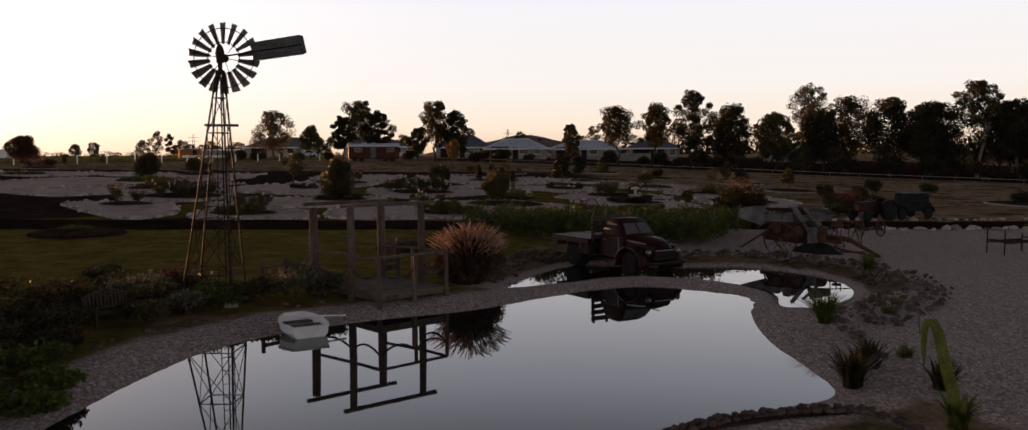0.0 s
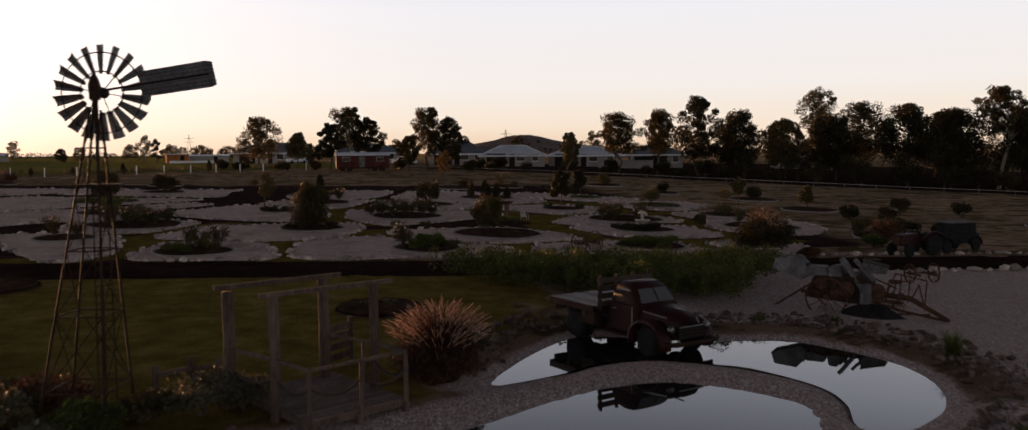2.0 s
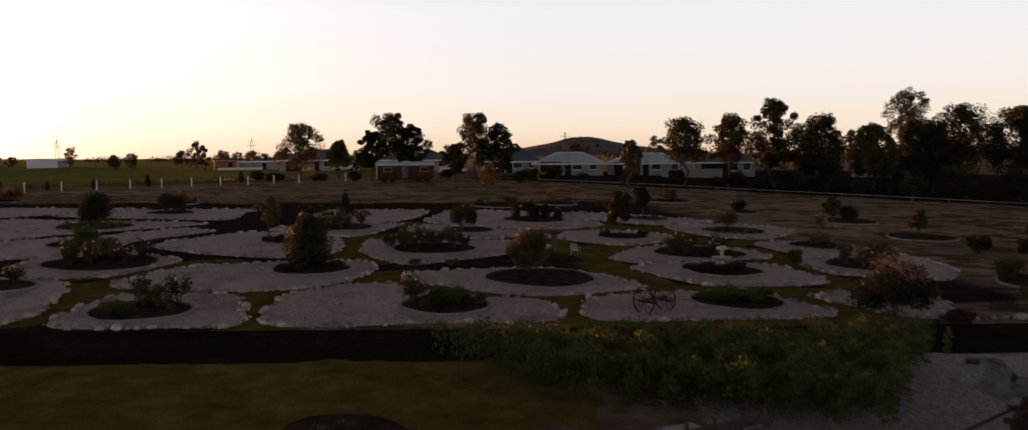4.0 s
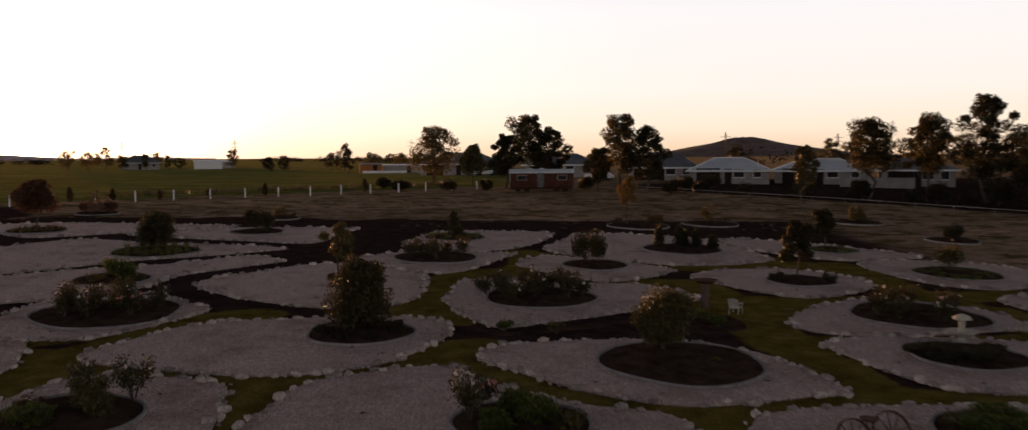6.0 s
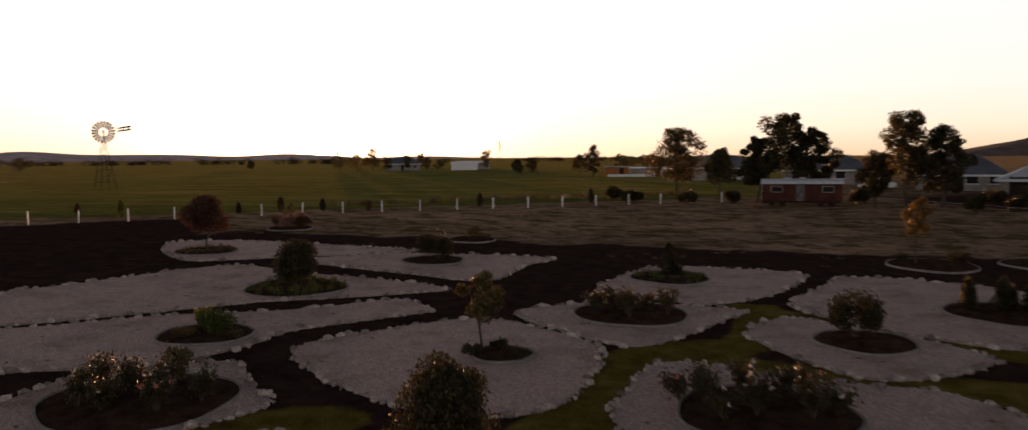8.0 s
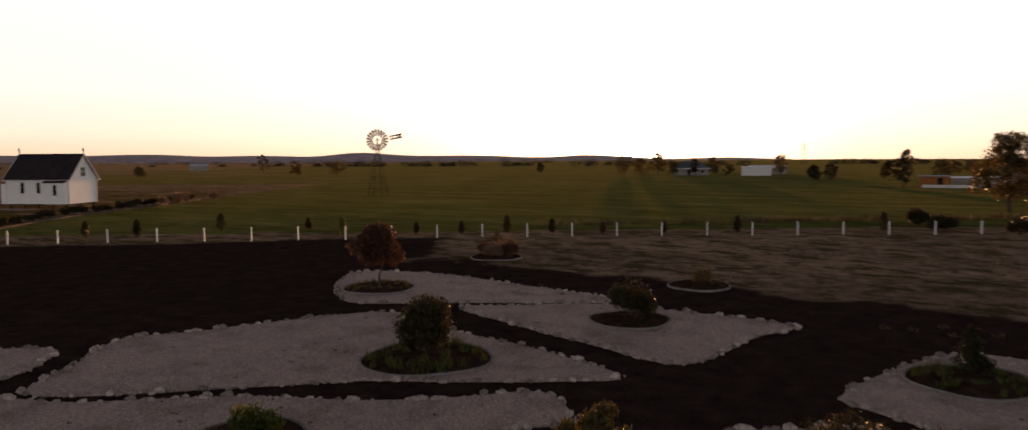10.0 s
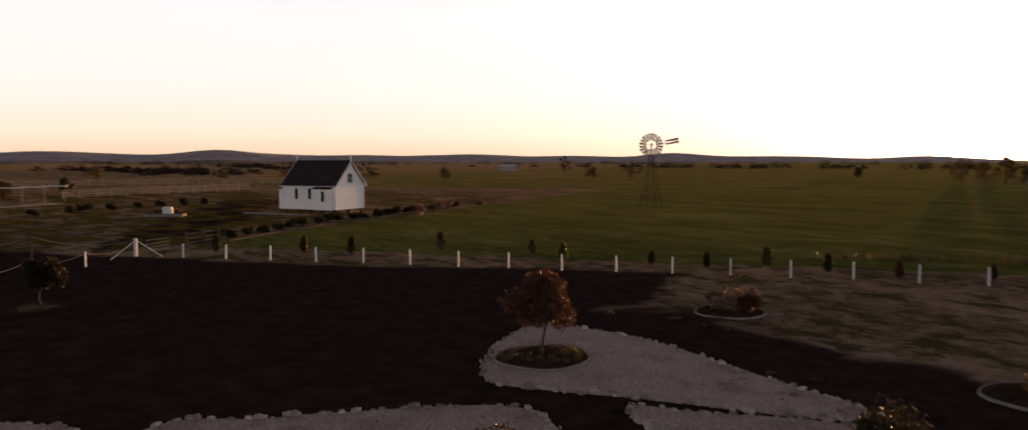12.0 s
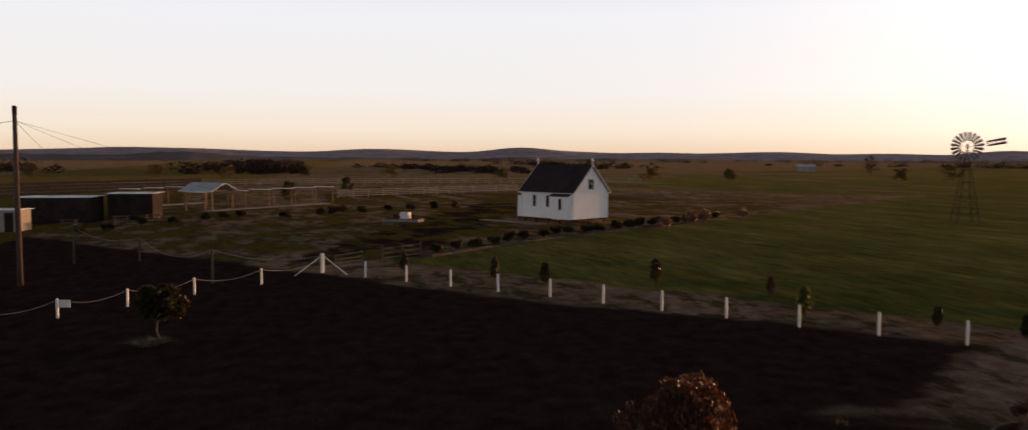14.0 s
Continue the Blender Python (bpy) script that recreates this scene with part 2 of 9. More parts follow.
def build_ground():
    xs = steps((-4500, -1500, 500), (-1500, -500, 125), (-500, -150, 25), (-150, -75, 3), (-75, -18, 0.75), (-18, 12, 0.28), (12, 45, 0.75), (45, 150, 4), (150, 500, 30), (500, 1500, 125), (1500, 4500, 500))
    ys = steps((-1500, -300, 200), (-300, -60, 20), (-60, -26, 2), (-26, 2, 0.28), (2, 60, 0.6), (60, 110, 1.2), (110, 250, 7), (250, 700, 30), (700, 1500, 100), (1500, 4500, 375))
    gx, gy = np.meshgrid(xs, ys)
    x, y = gx.ravel(), gy.ravel()
    z = land(x, y)
    rough = np.array([noise.noise((a * 0.35, b * 0.35, 0)) * 0.05 + noise.noise((a * 1.4, b * 1.4, 3)) * 0.02 for a, b in zip(x, y)])
    near = smooth(np.abs(x) + np.abs(y - 30) * 0.5, 140, 90)
    in_garden = smooth(y, 10, 12) * smooth(-y, -62, -60) * smooth(x, -36, -34) * smooth(-x, -30, -28)
    in_pond = np.minimum(edge_distance(x, y, POND), edge_distance(x, y, POND_BACK))
    z += rough * near * (1 - 0.9 * in_garden) * np.where(in_pond < 0.2, 0.1, 1)
    far = smooth(np.hypot(x, y - 40), 250, 900)
    z += far * np.array([2.5 * noise.noise((a * 0.0021, b * 0.0021, 7)) for a, b in zip(x, y)])
    nx = len(xs)
    i = np.arange(len(xs) - 1)[None, :] + nx * np.arange(len(ys) - 1)[:, None]
    faces = np.stack([i, i + 1, i + nx + 1, i + nx], -1).reshape(-1, 4)
    me = bpy.data.meshes.new("ground")
    me.from_pydata(np.stack([x, y, z], 1).tolist(), [], faces.tolist())
    wob = np.array([noise.noise((a * 0.25, b * 0.25, 11)) + 0.5 * noise.noise((a * 0.9, b * 0.9, 5)) for a, b in zip(x, y)])
    dx, dy = FENCE_B[0] - FENCE_A[0], FENCE_B[1] - FENCE_A[1]
    ln = math.hypot(dx, dy)
    past = (-(x - FENCE_A[0]) * dy + (y - FENCE_A[1]) * dx) / ln
    hx, hy = HEDGE_B[0] - HEDGE_A[0], HEDGE_B[1] - HEDGE_A[1]
    side = ((x - HEDGE_A[0]) * hy - (y - HEDGE_A[1]) * hx) / math.hypot(hx, hy)
    beyond_lot = smooth(x + 0.4 * wob, 8, 16) * smooth(y, 85, 95)
    field = smooth(past + wob * 1.2, 5.6, 7.6) * smooth(side, -0.5, 1.0) * (1 - beyond_lot)
    field = np.maximum(field, smooth(past + 18 * wob, 95, 190) * smooth(wob, -0.9, 0.3) * (1 - beyond_lot) * smooth(side, -260, -60))
    lawn = smooth(-y - 0.115 * x + wob, -10.6, -10.0) * smooth(y - wob, -9.5, -7.5) * smooth(-x - wob * 2, -2.4, -0.8)
    lawn = np.maximum(lawn, smooth(-x - wob, 12, 13.5) * smooth(-y - 0.115 * x, -10.6, -10.0) * smooth(y, -60, -40))
    lawn *= smooth(in_pond - wob * 0.5, 1.0, 2.2)
    for way in GREEN_WAYS:
        lawn = np.maximum(lawn, smooth(-edge_distance(x, y, way, False) + wob * 0.35, -1.5, -0.9))
    lawn = np.maximum(lawn, smooth(-np.hypot((x - 9) / 1.2, y - 9.5) + wob, -5.5, -4))
    soil = smooth(-x - 0.55 * (y - 50) + wob * 2.0, 25.5, 28) * smooth(-past + 0.6 * wob + 2.2 * smooth(x, -58, -46), -0.8, 2.0) * smooth(y, 15, 17)
    soil = np.maximum(soil, smooth(y, 14, 15) * smooth(-y + 0.1 * np.clip(-x - 20, -10, 0) + wob * 1.6, -65.6, -63.2) * smooth(x, -36, -33) * smooth(-x, -28, -22))
    stones = smooth(x - 0.2 * y + wob * 0.6, 3.2, 4.4) * smooth(-y - 0.115 * x + wob * 0.4, -10.5, -9.5) * smooth(in_pond, 0.4, 1.0)
    stones = np.maximum(stones, smooth(-in_pond, -2.0, -0.8) * (in_pond > -0.5))
    bank = smooth(-edge_distance(x, y, POND_BACK) + wob * 0.4, -2.3, -1.3) * smooth((x - 2.5) * 0.5 + (y + 6.5) * 0.85, -2.2, -1.0) * smooth(edge_distance(x, y, POND_BACK), 0.15, 0.5) * smooth(edge_distance(x, y, POND), 1.5, 2.3)
    stones *= 1 - 0.75 * bank
    soil = np.maximum(soil, 0.45 * bank)
    paddock = smooth(-side, 0.5, 3) * smooth(past, -2, 2) * smooth(-np.hypot(x + 100, y - 60), -120, -60)
    lawn = np.maximum(lawn, paddock * np.clip(0.5 + 1.1 * wob, 0, 1))
    soil = np.maximum(soil, smooth(-np.abs((x + 100) * 0.42 + (y - 62) * 0.9 + wob * 2) + 5.5, 0, 2) * smooth(-x, 74, 80) * smooth(x, -150, -140))
    soil = np.maximum(soil, 0.72 * smooth(-side, 0.5, 3) * smooth(past, -2, 2) * smooth(-np.hypot(x + 110, y - 55), -110, -60) * smooth(wob, -0.25, 0.25))
    litter = smooth((x - 26) * 0.72 + (y - 91) * 0.69 + wob * 2, 1.5, 5) * smooth(-np.hypot(x - 70, y - 70), -75, -55)
    soil = np.maximum(soil, litter)
    attr = me.color_attributes.new("zone", "FLOAT_COLOR", "POINT")
    attr.data.foreach_set("color", np.stack([lawn, soil, field, stones], 1).astype(np.float32).ravel())
    for p in me.polygons:
        p.use_smooth = True
    m, n, l, b = material("ground_cover", (0.2, 0.14, 0.1), 0.85, 0.02)
    co = n.new("ShaderNodeTexCoord").outputs["Object"]
    za = n.new("ShaderNodeVertexColor")
    za.layer_name = "zone"
    sep = n.new("ShaderNodeSeparateColor")
    l.new(za.outputs["Color"], sep.inputs[0])
    fine, mid, wide = texture(n, l, co, 14, 3, 0.7), texture(n, l, co, 1.1, 5), texture(n, l, co, 0.07, 4, stretch=(1, 1.8, 1))
    grit = texture(n, l, co, 24, kind="voronoi")
    dirt = ramp(n, l, mid.outputs[0], [(0.35, (0.1, 0.06, 0.042)), (0.5, (0.27, 0.175, 0.125)), (0.68, (0.46, 0.32, 0.24))])
    dry = ramp(n, l, wide.outputs[0], [(0.4, (0.12, 0.08, 0.045)), (0.6, (0.33, 0.215, 0.145))])
    dirt = mix(n, l, 0.5, dirt, dry)
    patch = texture(n, l, co, 0.32, 6, 0.7, stretch=(1, 1.5, 1))
    scrub = ramp(n, l, patch.outputs[0], [(0.5, (0.0, 0.0, 0.0)), (0.58, (0.88, 0.88, 0.88))])
    dirt = mix(n, l, scrub, dirt, (0.05, 0.042, 0.016))
    grass = ramp(n, l, mid.outputs[0], [(0.3, (0.075, 0.056, 0.012)), (0.5, (0.13, 0.096, 0.022)), (0.7, (0.2, 0.14, 0.042))])
    earth = ramp(n, l, mid.outputs[0], [(0.3, (0.03, 0.0175, 0.0155)), (0.55, (0.046, 0.0275, 0.024)), (0.75, (0.07, 0.043, 0.036))])
    rows = texture(n, l, co, 0.05, 5, 0.7, stretch=(1.0, 3.5, 1))
    swath = mix(n, l, 0.45, rows.outputs[0], texture(n, l, co, 0.3, 4, 0.7, stretch=(1.0, 4.0, 1)).outputs[0])
    crop = ramp(n, l, swath, [(0.36, (0.033, 0.044, 0.009)), (0.46, (0.076, 0.094, 0.019)), (0.55, (0.13, 0.137, 0.034)), (0.66, (0.26, 0.205, 0.075))])
    pebble = ramp(n, l, grit.outputs["Color"], [(0.0, (0.14, 0.095, 0.085)), (0.45, (0.34, 0.255, 0.235)), (0.8, (0.5, 0.405, 0.38)), (1.0, (0.82, 0.72, 0.68))])

    def soften(sock):
        add = n.new("ShaderNodeMath")
        add.operation = "MULTIPLY_ADD"
        l.new(mid.outputs[0], add.inputs[0])
        add.inputs[1].default_value = 0.7
        l.new(sock, add.inputs[2])
        r = n.new("ShaderNodeMapRange")
        r.interpolation_type = "SMOOTHSTEP"
        r.inputs[1].default_value, r.inputs[2].default_value = 0.6, 1.1
        l.new(add.outputs[0], r.inputs[0])
        return r.outputs[0]

    col = mix(n, l, soften(sep.outputs[2]), dirt, crop)
    col = mix(n, l, soften(sep.outputs[1]), col, earth)
    col = mix(n, l, soften(sep.outputs[0]), col, grass)
    col = mix(n, l, soften(za.outputs["Alpha"]), col, pebble)
    grain = ramp(n, l, fine.outputs[0], [(0.3, (0.6, 0.6, 0.6)), (0.7, (1.3, 1.3, 1.3))])
    l.new(mix(n, l, 1.0, col, grain, "MULTIPLY"), b.inputs["Base Color"])
    # pebbles shine a little; grass and dry litter have a soft straw-coloured sheen, tilled soil none
    def span(source, *values):
        r = n.new("ShaderNodeMapRange")
        for i, val in enumerate(values):
            r.inputs[i + 1].default_value = val
        l.new(source, r.inputs[0])
        return r.outputs[0]

    l.new(span(za.outputs["Alpha"], 0.3, 1.0, 0.0, 0.03), b.inputs["Specular IOR Level"])
    l.new(span(sep.outputs[1], 0.0, 0.5, 0.05, 0.0), b.inputs["Sheen Weight"])
    b.inputs["Sheen Roughness"].default_value = 0.35
    b.inputs["Sheen Tint"].default_value = (0.55, 0.42, 0.2, 1)
    bump(n, l, b, fine.outputs[0], 0.7, 0.05)
    me.materials.append(m)
    tagged(new("ground", me), "sloping ground of lawn, bare soil, gravel and green field", "ground", kind="structure")


build_ground()


# ---- small tools for meshes ----
class Geo:
    """Gathers verts and faces of one mesh."""

    def __init__(self):
        self.v, self.f = [], []

    def add(self, verts, faces):
        o = len(self.v)
        self.v += [tuple(map(float, p)) for p in verts]
        self.f += [tuple(o + i for i in f) for f in faces]
        return self

    def box(self, lo, hi, m=None):
        (a, b, c), (d, e, g) = lo, hi
        vs = [Vector(p) for p in ((a, b, c), (d, b, c), (d, e, c), (a, e, c), (a, b, g), (d, b, g), (d, e, g), (a, e, g))]
        return self.add([m @ p for p in vs] if m else vs, [(0, 3, 2, 1), (4, 5, 6, 7), (0, 1, 5, 4), (1, 2, 6, 5), (2, 3, 7, 6), (3, 0, 4, 7)])

    def beam(self, p, q, w, h, up=(0, 0, 1)):
        """A rectangular bar from p to q."""
        p, q = Vector(p), Vector(q)
        d = (q - p).normalized()
        s = d.cross(Vector(up))
        s = s.normalized() if s.length > 1e-4 else d.orthogonal().normalized()
        u = s.cross(d)
        vs = [e + s * (i * w / 2) + u * (j * h / 2) for e in (p, q) for i, j in ((-1, -1), (1, -1), (1, 1), (-1, 1))]
        return self.add(vs, [(0, 1, 2, 3), (7, 6, 5, 4), (0, 4, 5, 1), (1, 5, 6, 2), (2, 6, 7, 3), (3, 7, 4, 0)])

    def tube(self, path, radii, n=8, caps=True):
        """A round bar along a path of points."""
        path = [Vector(p) for p in path]
        if not hasattr(radii, "__len__"):
            radii = [radii] * len(path)
        rings, ref = [], None
        for i, p in enumerate(path):
            d = (path[min(i + 1, len(path) - 1)] - path[max(i - 1, 0)]).normalized()
            ref = d.orthogonal().normalized() if ref is None else (ref - d * ref.dot(d)).normalized()
            s = d.cross(ref)
            rings.append([p + (ref * math.cos(a) + s * math.sin(a)) * radii[i] for a in (2 * math.pi * k / n for k in range(n))])
        fs = [(i * n + k, i * n + (k + 1) % n, (i + 1) * n + (k + 1) % n, (i + 1) * n + k) for i in range(len(path) - 1) for k in range(n)]
        if caps:
            fs += [tuple(range(n - 1, -1, -1)), tuple((len(path) - 1) * n + k for k in range(n))]
        return self.add([v for r in rings for v in r], fs)

    def lathe(self, profile, n=16, m=None):
        """A turned shape: rows of (radius, height)."""
        m = m or Matrix()
        vs = [m @ Vector((r * math.cos(2 * math.pi * k / n), r * math.sin(2 * math.pi * k / n), z)) for r, z in profile for k in range(n)]
        fs = [(i * n + k, i * n + (k + 1) % n, (i + 1) * n + (k + 1) % n, (i + 1) * n + k) for i in range(len(profile) - 1) for k in range(n)]
        fs += [tuple(range(n - 1, -1, -1)), tuple((len(profile) - 1) * n + k for k in range(n))]
        return self.add(vs, fs)

    def mesh(self, name, mat, smooth_faces=False, bevel=0.0):
        me = bpy.data.meshes.new(name)
        me.from_pydata(self.v, [], self.f)
        if bevel:
            bm = bmesh.new()
            bm.from_mesh(me)
            bmesh.ops.bevel(bm, geom=bm.edges[:], offset=bevel, segments=1, affect="EDGES", clamp_overlap=True)
            bm.to_mesh(me)
            bm.free()
        if smooth_faces:
            for p in me.polygons:
                p.use_smooth = True
        me.materials.append(mat)
        return me


def part(name, geo, mat, parent=None, label="", smooth_faces=False, bevel=0.0):
    """Links a gathered shape as one mesh object, under a thing or a part."""
    ob = new(name, geo.mesh(name, mat, smooth_faces, bevel) if isinstance(geo, Geo) else geo)
    ob.parent = parent
    return tagged(ob, label)


def thing(name, m, label, category, group="", kind=""):
    """An empty at a thing's base, to parent its parts."""
    ob = new(name)
    ob.empty_display_size = 0.2
    ob.matrix_basis = m
    return tagged(ob, label, category, group, kind)


def on_ground(x, y, turn=0, sink=0.0):
    return pose(x, y, ground_z(x, y) - sink, 0, 0, turn)


# ---- surfaces of the garden ----


def crushed_stone(name, tones, cells=19.0):
    """Loose stone chips: each chip of its own tone, with worn and soiled stretches."""
    m, n, l, b = material(name, tones[1], 0.8, 0.07)
    co = n.new("ShaderNodeTexCoord").outputs["Object"]
    chips, small, wide = texture(n, l, co, cells, kind="voronoi"), texture(n, l, co, cells * 2.3, kind="voronoi"), texture(n, l, co, 0.55, 5, 0.65)
    c1 = ramp(n, l, chips.outputs["Color"], [(0.0, tones[0]), (0.5, tones[1]), (0.8, tones[2]), (1.0, tones[3])])
    c2 = ramp(n, l, small.outputs["Color"], [(0.0, tones[0]), (0.5, tones[1]), (1.0, tones[3])])
    soil = ramp(n, l, wide.outputs[0], [(0.3, (0.68, 0.64, 0.6)), (0.5, (1.0, 1.0, 1.0)), (0.7, (1.12, 1.1, 1.08))])
    l.new(mix(n, l, 1.0, mix(n, l, 0.45, c1, c2), soil, "MULTIPLY"), b.inputs["Base Color"])
    bump(n, l, b, chips.outputs["Distance"], 1.0, 0.05)
    return m


GRAVEL = crushed_stone("pink_gravel", [(0.12, 0.076, 0.066), (0.43, 0.305, 0.275), (0.6, 0.45, 0.41), (0.86, 0.73, 0.68)])
MULCH = earthy("dark_mulch", (0.03, 0.018, 0.013), (0.09, 0.055, 0.04), fine=22, coarse=1.5, relief=1.0, depth=0.03, rough=1.0, spec=0.0)
CONCRETE = earthy("concrete", (0.2, 0.175, 0.165), (0.34, 0.3, 0.285), fine=25, coarse=2, relief=0.3)
STONE = earthy("pale_field_stone", (0.26, 0.2, 0.175), (0.6, 0.51, 0.45), fine=14, coarse=3, relief=0.6, per_object=0.5)
ROCK = earthy("brown_rock", (0.05, 0.034, 0.028), (0.2, 0.14, 0.115), fine=12, coarse=3, relief=0.7, per_object=0.4)
PATH_SOIL = earthy("dark_path", (0.02, 0.011, 0.009), (0.042, 0.024, 0.02), fine=10, coarse=0.5, relief=0.6, rough=1.0, spec=0.0)


def rock_mesh(name, mat, seed, size=(0.5, 0.36, 0.3)):
    """A rounded, uneven stone about one metre across before scaling."""
    bm = bmesh.new()
    bmesh.ops.create_icosphere(bm, subdivisions=1, radius=1.0)
    for v in bm.verts:
        k = 1 + 0.45 * noise.noise(v.co * 1.3 + Vector((seed * 7.1, seed * 3.3, 0)))
        v.co = Vector((v.co.x * size[0], v.co.y * size[1], v.co.z * size[2])) * k
    me = bpy.data.meshes.new(name)
    bm.to_mesh(me)
    bm.free()
    for p in me.polygons:
        p.use_smooth = seed % 3 != 0
    me.materials.append(mat)
    return me


STONES = [rock_mesh("stone", STONE, s) for s in range(9)]
ROCKS = [rock_mesh("rock", ROCK, s + 20) for s in range(7)]
rng = random.Random(4)


def flat_sheet(line, lift, skirt=0.12):
    """A sheet inside an outline, laid over the ground, with a thin rim going into it."""
    n = len(line)
    g = Geo()
    top = [(x, y, float(plain(x, y)) + lift) for x, y in line]
    g.add(top + [(x, y, z - skirt) for x, y, z in top], [tuple(range(n))] + [((i + 1) % n, i, n + i, n + (i + 1) % n) for i in range(n)])
    if sum(line[i][0] * line[(i + 1) % n][1] - line[(i + 1) % n][0] * line[i][1] for i in range(n)) < 0:
        g.f = [tuple(reversed(f)) for f in g.f]
    return g


def lay_along(line, gap, sizes, meshes, parent, name, lift=0.03, jitter=0.06, closed=True):
    """Stones laid end to end along a line, each an object of its own."""
    pts = [Vector((x, y, 0)) for x, y in line]
    if closed:
        pts.append(pts[0])
    away, made = gap * rng.random(), []
    for a, b in zip(pts, pts[1:]):
        d, ln = (b - a).normalized() if (b - a).length > 1e-6 else Vector((1, 0, 0)), (b - a).length
        while away < ln:
            p, s = a + d * away, sizes[0] + (sizes[1] - sizes[0]) * rng.random() ** 1.6
            x, y = p.x + rng.uniform(-jitter, jitter), p.y + rng.uniform(-jitter, jitter)
            ob = new(name, rng.choice(meshes))
            ob.parent = parent
            ob.matrix_basis = pose(x, y, ground_z(x, y) + lift + 0.12 * s, rng.uniform(-15, 15), rng.uniform(-15, 15), math.degrees(math.atan2(d.y, d.x)) + rng.uniform(-35, 35)) @ Matrix.Diagonal((s, s, s * rng.uniform(0.7, 1.2), 1))
            made.append(ob)
            away += gap * rng.uniform(0.75, 1.35) * (0.6 + 0.4 * s / sizes[1])
        away -= ln
    return made


def planting_ring(x, y, r, parent_name="planting_circle", edge=CONCRETE, label="round mulched planting bed with a pale concrete edging", rim=True, top=0.08):
    t = thing(parent_name, pose(x, y, float(plain(x, y)) + 0.06), label, "planting bed", "round planting beds")
    sl = Matrix.Identity(4)
    sl[2][0], sl[2][1] = -0.018, 0.035
    k = 40
    wob = [1 + 0.035 * math.sin(3 * a + x) + 0.02 * math.sin(5 * a + y) for a in (2 * math.pi * i / k for i in range(k))]
    if rim:
        g = Geo()
        prof = [(r, -0.1), (r, top - 0.02), (r - 0.02, top), (r - 0.07, top), (r - 0.09, top - 0.02), (r - 0.09, -0.1)]
        vs = [sl @ Vector((q * wob[i] * math.cos(2 * math.pi * i / k), q * wob[i] * math.sin(2 * math.pi * i / k), z)) for q, z in prof for i in range(k)]
        g.add(vs, [(j * k + i, j * k + (i + 1) % k, (j + 1) * k + (i + 1) % k, (j + 1) * k + i) for j in range(len(prof) - 1) for i in range(k)])
        part("edging", g, edge, t, "pale concrete edging")
    g = Geo()
    rows = [(r - 0.1, 0.04), (r * 0.8, 0.09), (r * 0.5, 0.13), (r * 0.2, 0.15)]
    vs = [sl @ Vector((q * wob[i] * math.cos(2 * math.pi * i / k), q * wob[i] * math.sin(2 * math.pi * i / k), z + 0.02 * rng.uniform(-1, 1))) for q, z in rows for i in range(k)]
    g.add(vs, [(j * k + i, j * k + (i + 1) % k, (j + 1) * k + (i + 1) % k, (j + 1) * k + i) for j in range(len(rows) - 1) for i in range(k)] + [tuple(3 * k + i for i in range(k))])
    part("mulch", g, MULCH, t, "dark bark mulch", True)
    return t


